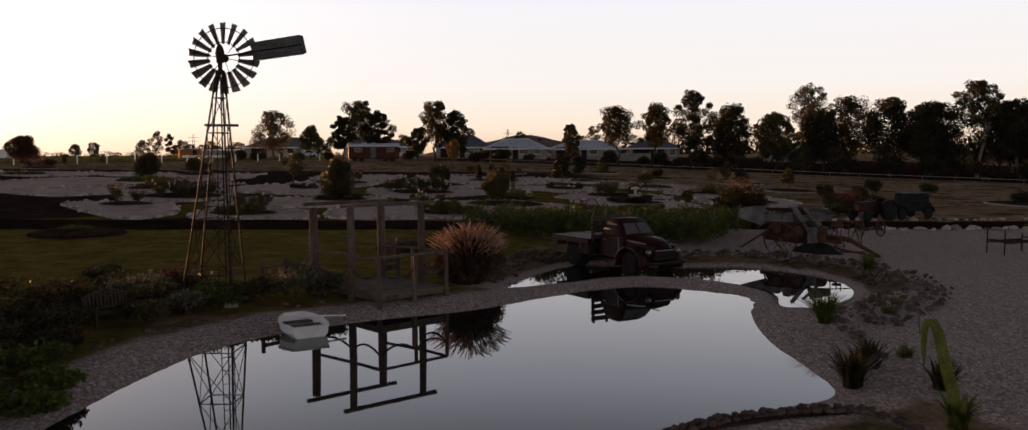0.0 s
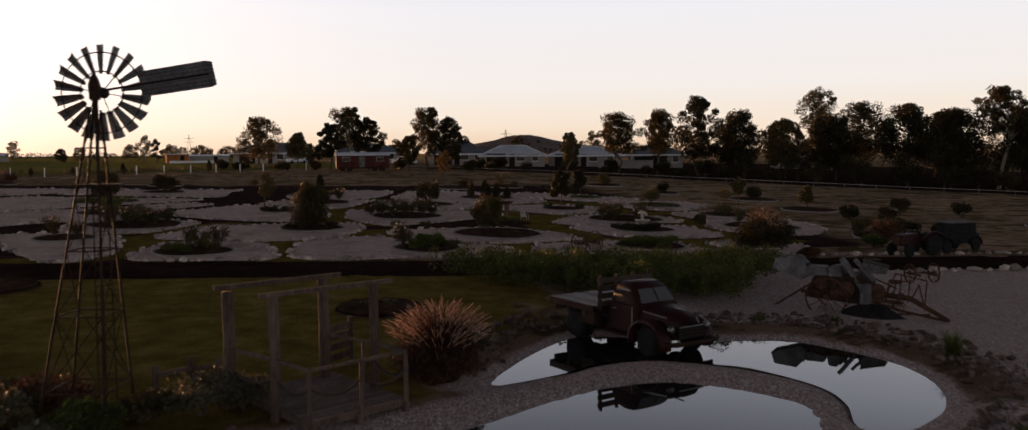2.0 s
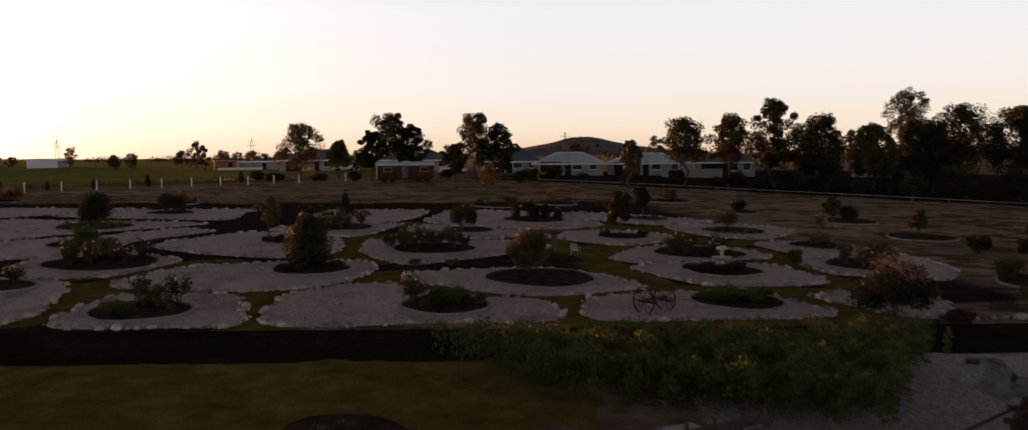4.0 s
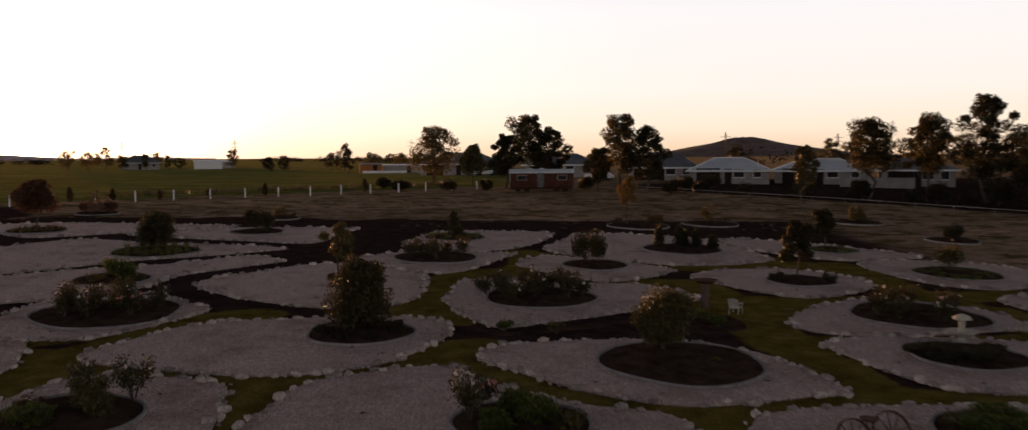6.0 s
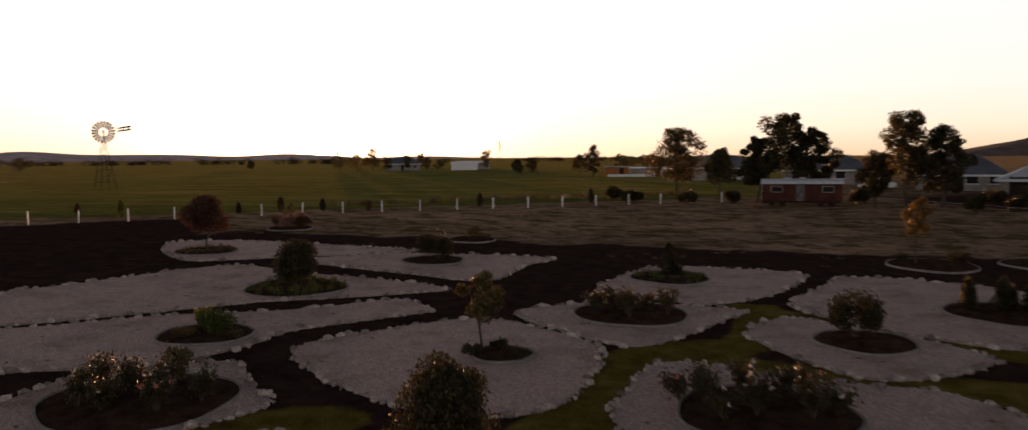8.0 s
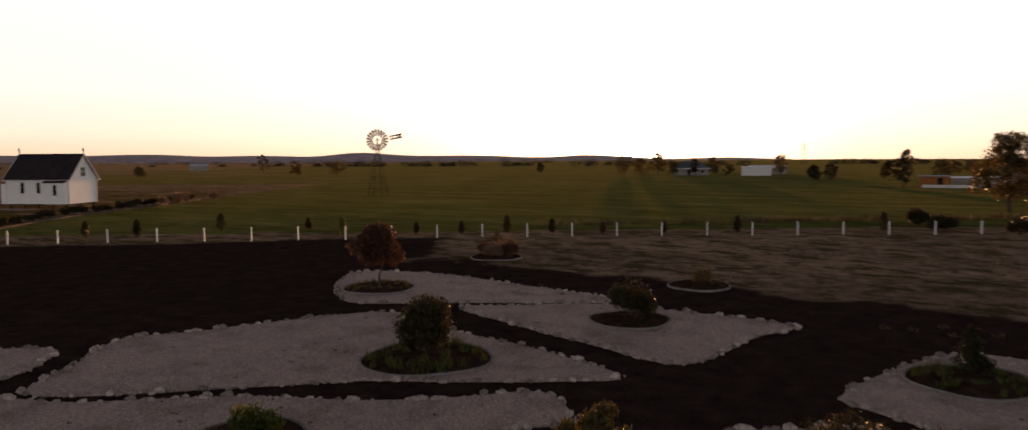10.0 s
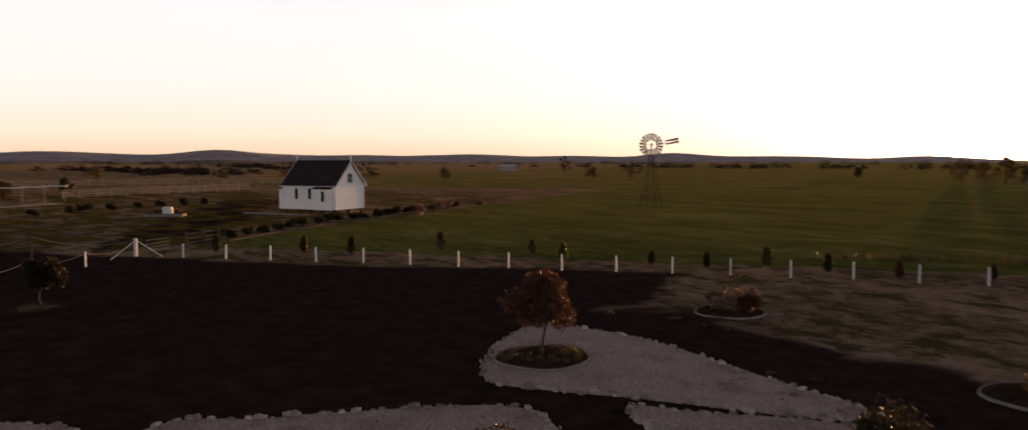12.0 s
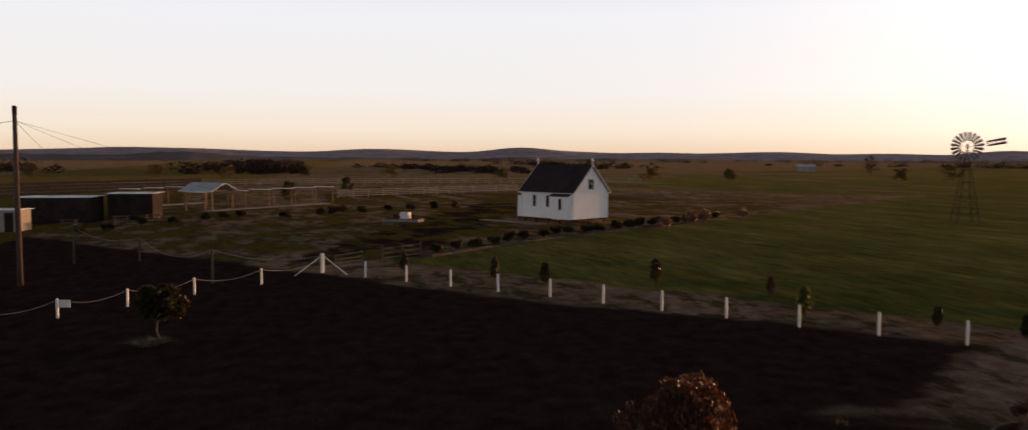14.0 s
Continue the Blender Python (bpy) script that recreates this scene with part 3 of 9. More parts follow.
BEDS = {
    "A1": ([(-12.9, 15.8), (-12.8, 18.2), (-12.0, 21.0), (-10.0, 21.3), (-7.8, 20.7), (-7.2, 19.4), (-6.9, 15.3), (-9.4, 15.2)], (-10.5, 17.8, 1.80)),
    "A2": ([(-5.9, 15.0), (-5.6, 19.8), (-4.5, 21.2), (-1.7, 22.3), (-0.1, 20.5), (2.0, 18.7), (4.3, 17.6), (3.9, 14.2), (-0.6, 14.4)], (0.4, 17.1, 1.72)),
    "A3": ([(6.1, 17.3), (7.4, 18.1), (9.1, 18.4), (13.3, 18.2), (14.2, 15.9), (14.3, 13.1), (8.6, 13.4), (5.3, 14.1)], (12.0, 16.1, 1.87)),
    "A4": ([(15.8, 16.9), (18.1, 17.3), (19.6, 16.3), (20.4, 14.6), (18.3, 12.2), (16.8, 12.8), (16.2, 14.6)], (18.1, 15.4, 1.15)),
    "B0": ([(-20.4, 24.8), (-17.2, 25.7), (-15.2, 25.2), (-14.4, 23.5), (-14.1, 22.2), (-14.0, 19.5), (-14.2, 17.2), (-16.4, 15.9)], (-16.9, 23.5, 1.49)),
    "B1": ([(-12.5, 23.1), (-11.9, 25.4), (-10.4, 27.7), (-6.9, 28.7), (-4.5, 29.1), (-2.7, 28.8), (-1.4, 27.1), (-2.4, 24.2), (-3.9, 22.3), (-6.3, 21.4), (-8.6, 21.7)], (-4.55, 26.4, 1.85)),
    "B2": ([(-0.6, 23.4), (0.6, 24.9), (4.3, 25.5), (6.5, 25.1), (8.6, 23.4), (9.6, 19.7), (8.6, 19.4), (5.7, 18.6), (4.0, 18.8), (2.4, 19.8), (0.8, 21.5)], (5.6, 22.5, 2.53)),
    "B3": ([(11.1, 24.9), (13.1, 25.9), (18.1, 25.1), (18.7, 22.7), (18.4, 19.8), (16.3, 19.1), (12.9, 19.7), (11.9, 20.9), (11.3, 23.0)], (15.0, 23.2, 1.83)),
    "B4": ([(20.6, 25.9), (23.7, 27.6), (27.2, 28.8), (27.9, 26.1), (27.3, 22.4), (24.8, 19.6), (22.7, 19.5), (20.9, 21.1), (20.0, 22.1)], (23.6, 23.7, 2.41)),
    "C0": ([(-17.6, 27.1), (-17.8, 30.3), (-17.5, 31.8), (-16.1, 32.5), (-13.9, 33.7), (-12.4, 31.8), (-10.8, 30.3), (-11.5, 28.5), (-12.4, 26.9), (-13.4, 25.7), (-15.1, 25.5), (-16.5, 25.6)], (-14.2, 29.4, 2.62)),
    "C1": ([(-12.6, 34.9), (-12.7, 36.7), (-11.5, 38.3), (-8.2, 41.5), (-4.5, 39.7), (-2.9, 37.5), (-3.1, 32.5), (-4.5, 30.8), (-6.5, 30.6), (-9.8, 32.3)], (-6.0, 36.5, 1.08)),
    "C2": ([(-1.6, 31.3), (-1.6, 33.9), (-1.1, 36.6), (0.2, 37.1), (3.2, 36.1), (5.4, 36.0), (7.3, 35.6), (9.0, 32.8), (7.3, 31.4), (4.5, 29.5), (1.9, 28.1), (0.0, 27.5)], (2.1, 32.6, 2.35)),
    "C3": ([(1.8, 41.5), (3.3, 44.5), (5.1, 43.9), (7.5, 42.3), (9.4, 39.8), (6.6, 37.0), (4.4, 37.2)], (5.7, 41.1, 1.73)),
    "C4": ([(9.8, 37.7), (11.2, 39.6), (13.7, 40.3), (15.5, 40.3), (17.8, 37.9), (17.6, 35.3), (14.2, 32.9), (12.4, 33.6), (10.8, 36.0)], (14.8, 36.7, 1.64)),
    "C5": ([(11.0, 27.9), (12.3, 30.0), (14.4, 31.8), (16.8, 32.5), (19.7, 30.5), (19.8, 27.3), (18.2, 26.8), (14.7, 26.1), (11.9, 26.4)], (16.5, 29.2, 2.55)),
    "C6": ([(21.8, 32.4), (23.9, 33.4), (25.6, 33.1), (27.2, 32.1), (26.8, 29.1), (24.0, 26.7), (22.3, 27.1), (21.8, 29.4)], (25.3, 31.0, 1.87)),
    "D1": ([(-4.8, 49.1), (-2.7, 55.5), (1.0, 55.8), (4.7, 54.9), (2.9, 49.3), (1.0, 46.9), (-0.5, 46.6), (-3.6, 47.7)], (-1.7, 52.2, 1.97)),
    "D2": ([(-7.2, 42.9), (-4.8, 45.2), (-2.9, 46.1), (-0.4, 45.9), (1.7, 45.4), (1.0, 43.8), (-0.2, 41.1), (-1.9, 38.8), (-4.0, 39.8)], (-2.6, 43.6, 2.27)),
    "D3": ([(3.7, 46.9), (5.3, 51.7), (6.6, 54.6), (9.6, 54.5), (14.0, 52.5), (15.9, 44.3), (13.5, 42.0), (11.0, 41.5), (9.3, 41.8), (6.4, 43.7)], (11.8, 47.2, 2.34)),
    "D4": ([(15.7, 52.5), (19.5, 51.1), (22.5, 48.3), (25.1, 44.9), (20.2, 43.3), (17.4, 45.4), (15.7, 48.5)], (20.8, 47.1, 1.48)),
    "D5": ([(20.0, 41.9), (22.2, 43.6), (24.0, 43.4), (27.0, 42.1), (28.2, 39.0), (25.0, 35.4), (22.6, 34.9), (20.6, 37.0)], (23.7, 38.9, 2.14)),
    "E1": ([(-30.9, 53.6), (-32.8, 55.9), (-33.5, 57.8), (-31.1, 59.3), (-27.7, 59.7), (-23.0, 59.1), (-17.3, 58.3), (-18.5, 56.7), (-23.3, 53.9), (-25.8, 52.2), (-28.0, 51.4)], (-28.9, 54.6, 1.84)),
    "E2": ([(-22.5, 53.0), (-20.7, 54.5), (-17.8, 56.7), (-14.8, 57.2), (-8.8, 57.2), (-9.4, 54.5), (-10.2, 49.5), (-14.3, 50.3), (-17.9, 51.3)], (-14.7, 54.5, 1.73)),
    "E3": ([(-25.8, 35.6), (-28.0, 38.1), (-30.1, 41.2), (-28.7, 43.6), (-27.6, 46.0), (-24.6, 50.4), (-19.6, 49.1), (-16.1, 48.6), (-11.4, 47.1), (-12.9, 45.5), (-15.5, 43.8), (-18.3, 42.2), (-20.5, 40.1)], (-18.1, 45.3, 2.34)),
    "E4": ([(-26.4, 34.3), (-23.9, 35.9), (-20.3, 38.9), (-16.8, 40.6), (-14.6, 42.3), (-12.6, 44.2), (-10.6, 42.5), (-11.5, 41.2), (-13.3, 39.2), (-14.5, 37.6), (-14.6, 36.1), (-15.0, 34.7), (-16.3, 32.8), (-18.0, 31.8), (-19.8, 31.1), (-22.1, 30.0)], (-16.9, 36.5, 1.69)),
    "E5": ([(-33.8, 36.1), (-32.4, 38.1), (-31.0, 39.0), (-29.7, 38.1), (-28.7, 36.5), (-29.0, 35.0)], None),
}
for key, (outline, ring) in BEDS.items():
    line = spline(outline, 5)
    bed = thing("gravel_bed", Matrix(), "pink gravel bed with a border of pale loose stones", "garden bed", "gravel beds")
    part("gravel", flat_sheet(line, 0.06), GRAVEL, bed, "pinkish crushed gravel")
    if ring:
        planting_ring(*ring)
    lay_along(line, 0.28, (0.12, 0.46), STONES, bed, "stone", 0.02, 0.15)

# fallen leaves and small weeds strewn on the gravel
gen = np.random.default_rng(61)
spots = []
for outline, ring in BEDS.values():
    pts = np.array(outline)
    lo, hi = pts.min(0), pts.max(0)
    for _ in range(int((hi[0] - lo[0]) * (hi[1] - lo[1]) * 0.14)):
        x, y = gen.uniform(lo[0], hi[0]), gen.uniform(lo[1], hi[1])
        if edge_distance(np.array([x]), np.array([y]), pts)[0] < -0.3 and not (ring and math.hypot(x - ring[0], y - ring[1]) < ring[2] + 0.2):
            spots.append((x, y))
vs_, fs_ = [], []
for x, y in spots:
    r = gen.uniform(0.03, 0.11)
    for _ in range(9):
        a, q = gen.uniform(0, 6.283), r * gen.uniform(0.1, 1.2)
        cx, cy = x + 1.5 * q * math.cos(a), y + 0.8 * q * math.sin(a)
        cz, k, e = float(plain(cx, cy)) + 0.075, len(vs_), gen.uniform(0, 6.283)
        for j, (ln, up) in enumerate(((0.06, 0.0), (0.02, 0.025), (0.06, 0.01), (0.02, 0.03))):
            vs_.append((cx + ln * math.cos(e + j * 1.571), cy + ln * math.sin(e + j * 1.571), cz + up))
        fs_.append((k, k + 1, k + 2, k + 3))
LITTER = earthy("dead_leaf_litter", (0.025, 0.017, 0.012), (0.07, 0.046, 0.03), fine=20, coarse=2)
tagged(part("leaf_litter", Geo().add(vs_, fs_), LITTER), "dead leaves and small weeds strewn on the gravel", "leaf litter", kind="stuff")

# the dark path along the front of the beds
g = Geo()
px = np.linspace(-75, 70, 117)
rows = []
for i, s in enumerate((0.0, 0.33, 0.66, 1.0)):
    for x in px:
        w = 0.12 * noise.noise((x * 0.5, i * 9.0, 0))
        y = 9.4 - 0.13 * x + s * 4.05 + w
        rows.append((x, y, float(plain(x, y)) + (0.03 if i in (1, 2) else 0.012)))
np_ = len(px)
g.add(rows, [(j * np_ + i, j * np_ + i + 1, (j + 1) * np_ + i + 1, (j + 1) * np_ + i) for j in range(3) for i in range(np_ - 1)])
tagged(part("path", g, PATH_SOIL, smooth_faces=True), "dark compacted earth path along the gravel beds", "path", kind="structure")

# ---- ponds ----
m_water, n_, l_, b_ = material("pond_water", (0.012, 0.013, 0.012), 0.015, 0.5)
b_.inputs["IOR"].default_value = 1.5
co_ = n_.new("ShaderNodeTexCoord").outputs["Object"]
bump(n_, l_, b_, texture(n_, l_, co_, 1.4, 2).outputs[0], 0.03, 0.01)
for outline in (POND, POND_BACK):
    c = outline.mean(0)
    big = [tuple(c + (p - c) * (1 + 0.25 / np.linalg.norm(p - c))) for p in outline]
    g = Geo().add([(x, y, WATER) for x, y in big], [tuple(range(len(big)))])
    if sum(big[i][0] * big[(i + 1) % len(big)][1] - big[(i + 1) % len(big)][0] * big[i][1] for i in range(len(big))) < 0:
        g.f = [tuple(reversed(f)) for f in g.f]
    tagged(part("water", g, m_water), "still dark pond water mirroring the sky", "pond", kind="structure")

# ---- plants ----
BARK = earthy("grey_brown_bark", (0.06, 0.045, 0.035), (0.16, 0.125, 0.1), fine=20, coarse=4, stretch=(1, 1, 0.25))
PALE_BARK = earthy("pale_gum_bark", (0.2, 0.17, 0.14), (0.42, 0.37, 0.32), fine=16, coarse=2, stretch=(1, 1, 0.25))
GUM_LEAF = leafy("gum_leaves", (0.022, 0.019, 0.007), (0.065, 0.05, 0.018))
DARK_LEAF = leafy("dark_leaves", (0.012, 0.0105, 0.004), (0.036, 0.030, 0.01), 0.25)
GREEN_LEAF = leafy("green_leaves", (0.025, 0.035, 0.008), (0.075, 0.095, 0.02))
WEED_LEAF = leafy("weed_leaves", (0.028, 0.036, 0.008), (0.08, 0.09, 0.018), 0.25)
GREY_LEAF = leafy("grey_green_leaves", (0.05, 0.052, 0.04), (0.13, 0.125, 0.09))
RED_LEAF = leafy("reddish_leaves", (0.03, 0.013, 0.008), (0.1, 0.042, 0.02), 0.15)
GOLD_LEAF = leafy("golden_leaves", (0.05, 0.035, 0.01), (0.17, 0.1, 0.026), 0.2)
SHRUB_LEAF = leafy("shrub_leaves", (0.02, 0.017, 0.006), (0.055, 0.042, 0.014), 0.15)
OLIVE_LEAF = leafy("olive_leaves", (0.036, 0.03, 0.009), (0.09, 0.07, 0.022), 0.14)
STRAW = leafy("dry_straw", (0.12, 0.085, 0.05), (0.3, 0.22, 0.14))
PLUME = leafy("pink_plumes", (0.13, 0.075, 0.055), (0.4, 0.27, 0.22), 0.12)
PETAL = leafy("pale_petals", (0.4, 0.32, 0.28), (0.62, 0.54, 0.5), 0.08)
PINK_PETAL = leafy("pink_petals", (0.45, 0.12, 0.12), (0.6, 0.25, 0.2), 0.08)


def quad_mesh(name, verts, quads, mat):
    me = bpy.data.meshes.new(name)
    verts, quads = np.asarray(verts, np.float32), np.asarray(quads, np.int32)
    me.vertices.add(len(verts))
    me.vertices.foreach_set("co", verts.ravel())
    me.loops.add(quads.size)
    me.loops.foreach_set("vertex_index", quads.ravel())
    me.polygons.add(len(quads))
    me.polygons.foreach_set("loop_start", np.arange(0, quads.size, 4, dtype=np.int32))
    me.polygons.foreach_set("loop_total", np.full(len(quads), 4, np.int32))
    me.update(calc_edges=True)
    me.materials.append(mat)
    return me


def leaves_at(points, size, gen, slim=0.5, hang=0.0):
    """Kite-shaped leaves at points, each turned at random; hang draws their tips down."""
    n = len(points)
    d = gen.normal(size=(n, 3))
    d[:, 2] -= hang
    d /= np.linalg.norm(d, axis=1)[:, None]
    s = np.cross(d, gen.normal(size=(n, 3)))
    s /= np.linalg.norm(s, axis=1)[:, None] + 1e-9
    k = (size * gen.uniform(0.6, 1.3, n))[:, None]
    up = np.cross(d, s) * k * 0.12
    v = np.stack([points - d * k * 0.5, points + s * k * slim * 0.5 + up, points + d * k * 0.5, points - s * k * slim * 0.5 + up], 1).reshape(-1, 3)
    return v, np.arange(4 * n).reshape(n, 4)


def puff(gen, clumps, per):
    """Points that fill ragged clumps of (x, y, z, rx, ry, rz), denser towards their rims."""
    out = []
    for x, y, z, rx, ry, rz in clumps:
        d = gen.normal(size=(per, 3))
        d /= np.linalg.norm(d, axis=1)[:, None]
        r = gen.uniform(0.15, 1, per) ** 0.5 * (1 + 0.22 * np.sin(5 * d[:, 0] + 3 * x) * np.cos(4 * d[:, 2] + 2 * y))
        out.append(np.array([x, y, z]) + d * r[:, None] * np.array([rx, ry, rz]))
    return np.concatenate(out)


def branching(g, gen, top, tips, r0, base=(0, 0, 0), lean=0.06, n=7):
    """A tapered, bent trunk with a limb to each tip."""
    b, t = np.array(base, float), np.array(top, float)
    bend = gen.normal(size=(5, 3)) * lean * np.linalg.norm(t - b) * np.array([1, 1, 0.2])
    path = [b + (t - b) * s + bend[i] * math.sin(math.pi * s) for i, s in enumerate(np.linspace(0, 1, 5))]
    g.tube(path, [r0 * 1.25, r0, r0 * 0.8, r0 * 0.6, r0 * 0.35], n)
    for tip in tips:
        s = gen.uniform(0.35, 0.95)
        i = min(int(s * 4), 3)
        a = path[i] + (path[i + 1] - path[i]) * (s * 4 - i)
        tip = np.array(tip, float)
        mid = (a + tip) / 2 + gen.normal(size=3) * 0.08 * np.linalg.norm(tip - a) + np.array([0, 0, -0.06 * np.linalg.norm(tip - a)])
        rr = r0 * (0.5 - 0.25 * s)
        g.tube([a, mid, tip], [rr, rr * 0.6, rr * 0.2], 5)


def tree(x, y, h, w, label, seed, low=0.3, leaf=GUM_LEAF, bark=BARK, clumps=18, per=150, size=0.3, open_=0.55, cat="tree", name="tree", group="", r0=None, lobes=None, hang=0.4, z=None):
    """A tree of height h and crown width w; low: where the crown begins; open_: how far the clumps stand apart."""
    gen = np.random.default_rng(seed)
    t = thing(name, pose(x, y, (ground_z(x, y) if z is None else z) - 0.05, 0, 0, gen.uniform(0, 360)), label, cat, group)
    z0, cl = h * low, []
    for i in range(clumps):
        s = (i + 0.5) / clumps
        zz = z0 + (h - z0) * (0.12 + 0.82 * s)
        env = w / 2 * (math.sin(math.pi * min(1, 0.22 + 0.72 * s)) ** 0.6) * gen.uniform(0.7, 1.12)
        if lobes:
            env *= lobes
        a = i * 2.4 + gen.uniform(-0.5, 0.5)
        r = env * gen.uniform(0.25, 1.0) * open_ * 1.5
        q = w * (gen.uniform(0.14, 0.21) if size < 0.2 else gen.uniform(0.085, 0.185)) * (1.25 - 0.4 * s)
        cl.append((min(r, env) * math.cos(a), min(r, env) * math.sin(a), min(zz, h - q * 0.6), q, q, q * gen.uniform(0.65, 0.95)))
    g = Geo()
    branching(g, gen, (gen.normal() * 0.05 * w, gen.normal() * 0.05 * w, h * 0.86), [c[:3] for c in cl[:: 2]], r0 or max(0.03, h * 0.017))
    part("trunk", g, bark, t, smooth_faces=True)
    v, q = leaves_at(puff(gen, cl, int(per * 2.0) if size < 0.2 else per), size * (1.35 if size < 0.2 else 1.12), gen, 0.42, hang)
    part("crown", quad_mesh("crown", v, q, leaf), leaf, t)
    return t


def bush(x, y, h, w, label, seed, leaf=GREEN_LEAF, n=2500, size=0.09, cat="shrub", name="shrub", group="", clumps=None, stems=5, slim=0.45, z=None, lumpy=0.5):
    """A shrub of many small leaves on a few stems."""
    gen = np.random.default_rng(seed)
    t = thing(name, pose(x, y, (ground_z(x, y) if z is None else z), 0, 0, gen.uniform(0, 360)), label, cat, group)
    if clumps is None:
        clumps = [(0, 0, h * 0.52, w * 0.42, w * 0.42, h * 0.46)]
        for i in range(7):
            a, s = i * 2.4, gen.uniform(0.15, 0.85)
            clumps.append((w * 0.28 * lumpy * 2 * math.cos(a), w * 0.28 * lumpy * 2 * math.sin(a), h * (0.2 + 0.6 * s), w * 0.22, w * 0.22, h * 0.2))
    g = Geo()
    for i in range(stems):
        a = i * 2.4
        c = clumps[i % len(clumps)]
        g.tube([(0.04 * math.cos(a), 0.04 * math.sin(a), -0.05), (c[0] * 0.4, c[1] * 0.4, c[2] * 0.5), (c[0] * 0.9, c[1] * 0.9, c[2])], [0.022, 0.016, 0.006], 5)
    part("woody_frame", g, BARK, t)
    v, q = leaves_at(puff(gen, clumps, max(1, n // len(clumps))), size * 1.3, gen, slim)
    part("foliage", quad_mesh("foliage", v, q, leaf), leaf, t)
    return t


def rose(x, y, h, w, seed, label="leggy rose bush with sparse leaves and pale blooms", petal=PETAL, blooms=9, n=1000, group="rose bushes", leaf=SHRUB_LEAF, name="rose_bush"):
    gen = np.random.default_rng(seed)
    t = thing(name, on_ground(x, y, gen.uniform(0, 360), -0.08), label, "rose bush", group)
    g, tips = Geo(), []
    for i in range(9):
        a, r = gen.uniform(0, 6.28), gen.uniform(0.2, 0.5) * w
        tip = np.array([r * math.cos(a), r * math.sin(a), h * gen.uniform(0.6, 1.0)])
        g.tube([(0, 0, -0.05), tip * np.array([0.35, 0.35, 0.5]), tip], [0.014, 0.01, 0.004], 4)
        tips.append(tip)
    part("woody_frame", g, BARK, t)
    pts = np.concatenate([tip * gen.uniform(0.45, 1.02, (n // 9, 1)) ** np.array([[1.3, 1.3, 1]]) + gen.normal(size=(n // 9, 3)) * 0.09 for tip in tips])
    v, q = leaves_at(pts, 0.085, gen, 0.6)
    part("foliage", quad_mesh("foliage", v, q, leaf), leaf, t)
    for i in range(blooms):
        v, q = leaves_at(np.array(tips[i % len(tips)]) + gen.normal(size=(14, 3)) * 0.03, 0.07, gen, 0.9)
        part("bloom", quad_mesh("bloom", v, q, petal), petal, t, "open rose bloom")
    return t


def blades(gen, n, r, h, spread, width, droop=0.35):
    """Arching grass blades from a tuft of radius r."""
    k = 5
    a, b = gen.uniform(0, 6.283, n), gen.uniform(0, 6.283, n)
    base = np.stack([r * np.sqrt(gen.uniform(0, 1, n)) * np.cos(b), r * np.sqrt(gen.uniform(0, 1, n)) * np.sin(b), np.zeros(n)], 1)
    out, hh = spread * gen.uniform(0.2, 1, n), h * gen.uniform(0.6, 1.05, n)
    d = np.stack([np.cos(a), np.sin(a), np.zeros(n)], 1)
    side = np.stack([-np.sin(a), np.cos(a), np.zeros(n)], 1)
    rows = []
    for i in range(k):
        s = i / (k - 1)
        p = base + d * (out * s**1.6)[:, None]
        p[:, 2] += hh * (s - droop * s**3 * (out / max(spread, 1e-6)))
        wd = width * (1 - s) ** 0.7 * 0.5 + 0.001
        rows.append(np.stack([p - side * wd, p + side * wd], 1))
    v = np.stack(rows, 1).reshape(-1, 3)
    o = np.arange(n)[:, None] * (2 * k)
    q = np.concatenate([np.stack([o[:, 0] + 2 * i, o[:, 0] + 2 * i + 1, o[:, 0] + 2 * i + 3, o[:, 0] + 2 * i + 2], 1) for i in range(k - 1)])
    return v, q, rows[-1].mean(1)


def tuft(x, y, h, spread, label, seed, n=160, mat=GREEN_LEAF, width=0.03, r=0.12, name="grass_tuft", cat="grass tuft", group="", droop=0.35):
    gen = np.random.default_rng(seed)
    v, q, _ = blades(gen, n, r, h, spread, width, droop)
    ob = new(name, quad_mesh(name, v, q, mat))
    ob.matrix_basis = on_ground(x, y)
    return tagged(ob, label, cat, group)


# ---- the pond side ----
STEEL = earthy("rust_stained_steel", (0.022, 0.014, 0.01), (0.06, 0.036, 0.026), fine=20, coarse=3, rough=0.75, metal=0.15, relief=0.2)
ZINC = earthy("dull_galvanised_sheet", (0.12, 0.117, 0.118), (0.24, 0.235, 0.235), fine=14, coarse=1.5, rough=0.55, metal=0.5, relief=0.15)
TIMBER = earthy("weathered_timber", (0.065, 0.046, 0.037), (0.15, 0.108, 0.086), fine=18, coarse=2, stretch=(1, 1, 0.2), relief=0.5, per_object=0.15)
PLANK = earthy("grey_deck_boards", (0.085, 0.064, 0.054), (0.18, 0.14, 0.12), fine=20, coarse=2, relief=0.4, per_object=0.2)
DARK_WOOD = earthy("dark_old_timber", (0.04, 0.03, 0.025), (0.1, 0.075, 0.06), fine=18, coarse=2, relief=0.5)
ROPE = earthy("dark_rope", (0.04, 0.03, 0.025), (0.09, 0.07, 0.055), fine=60, coarse=8)
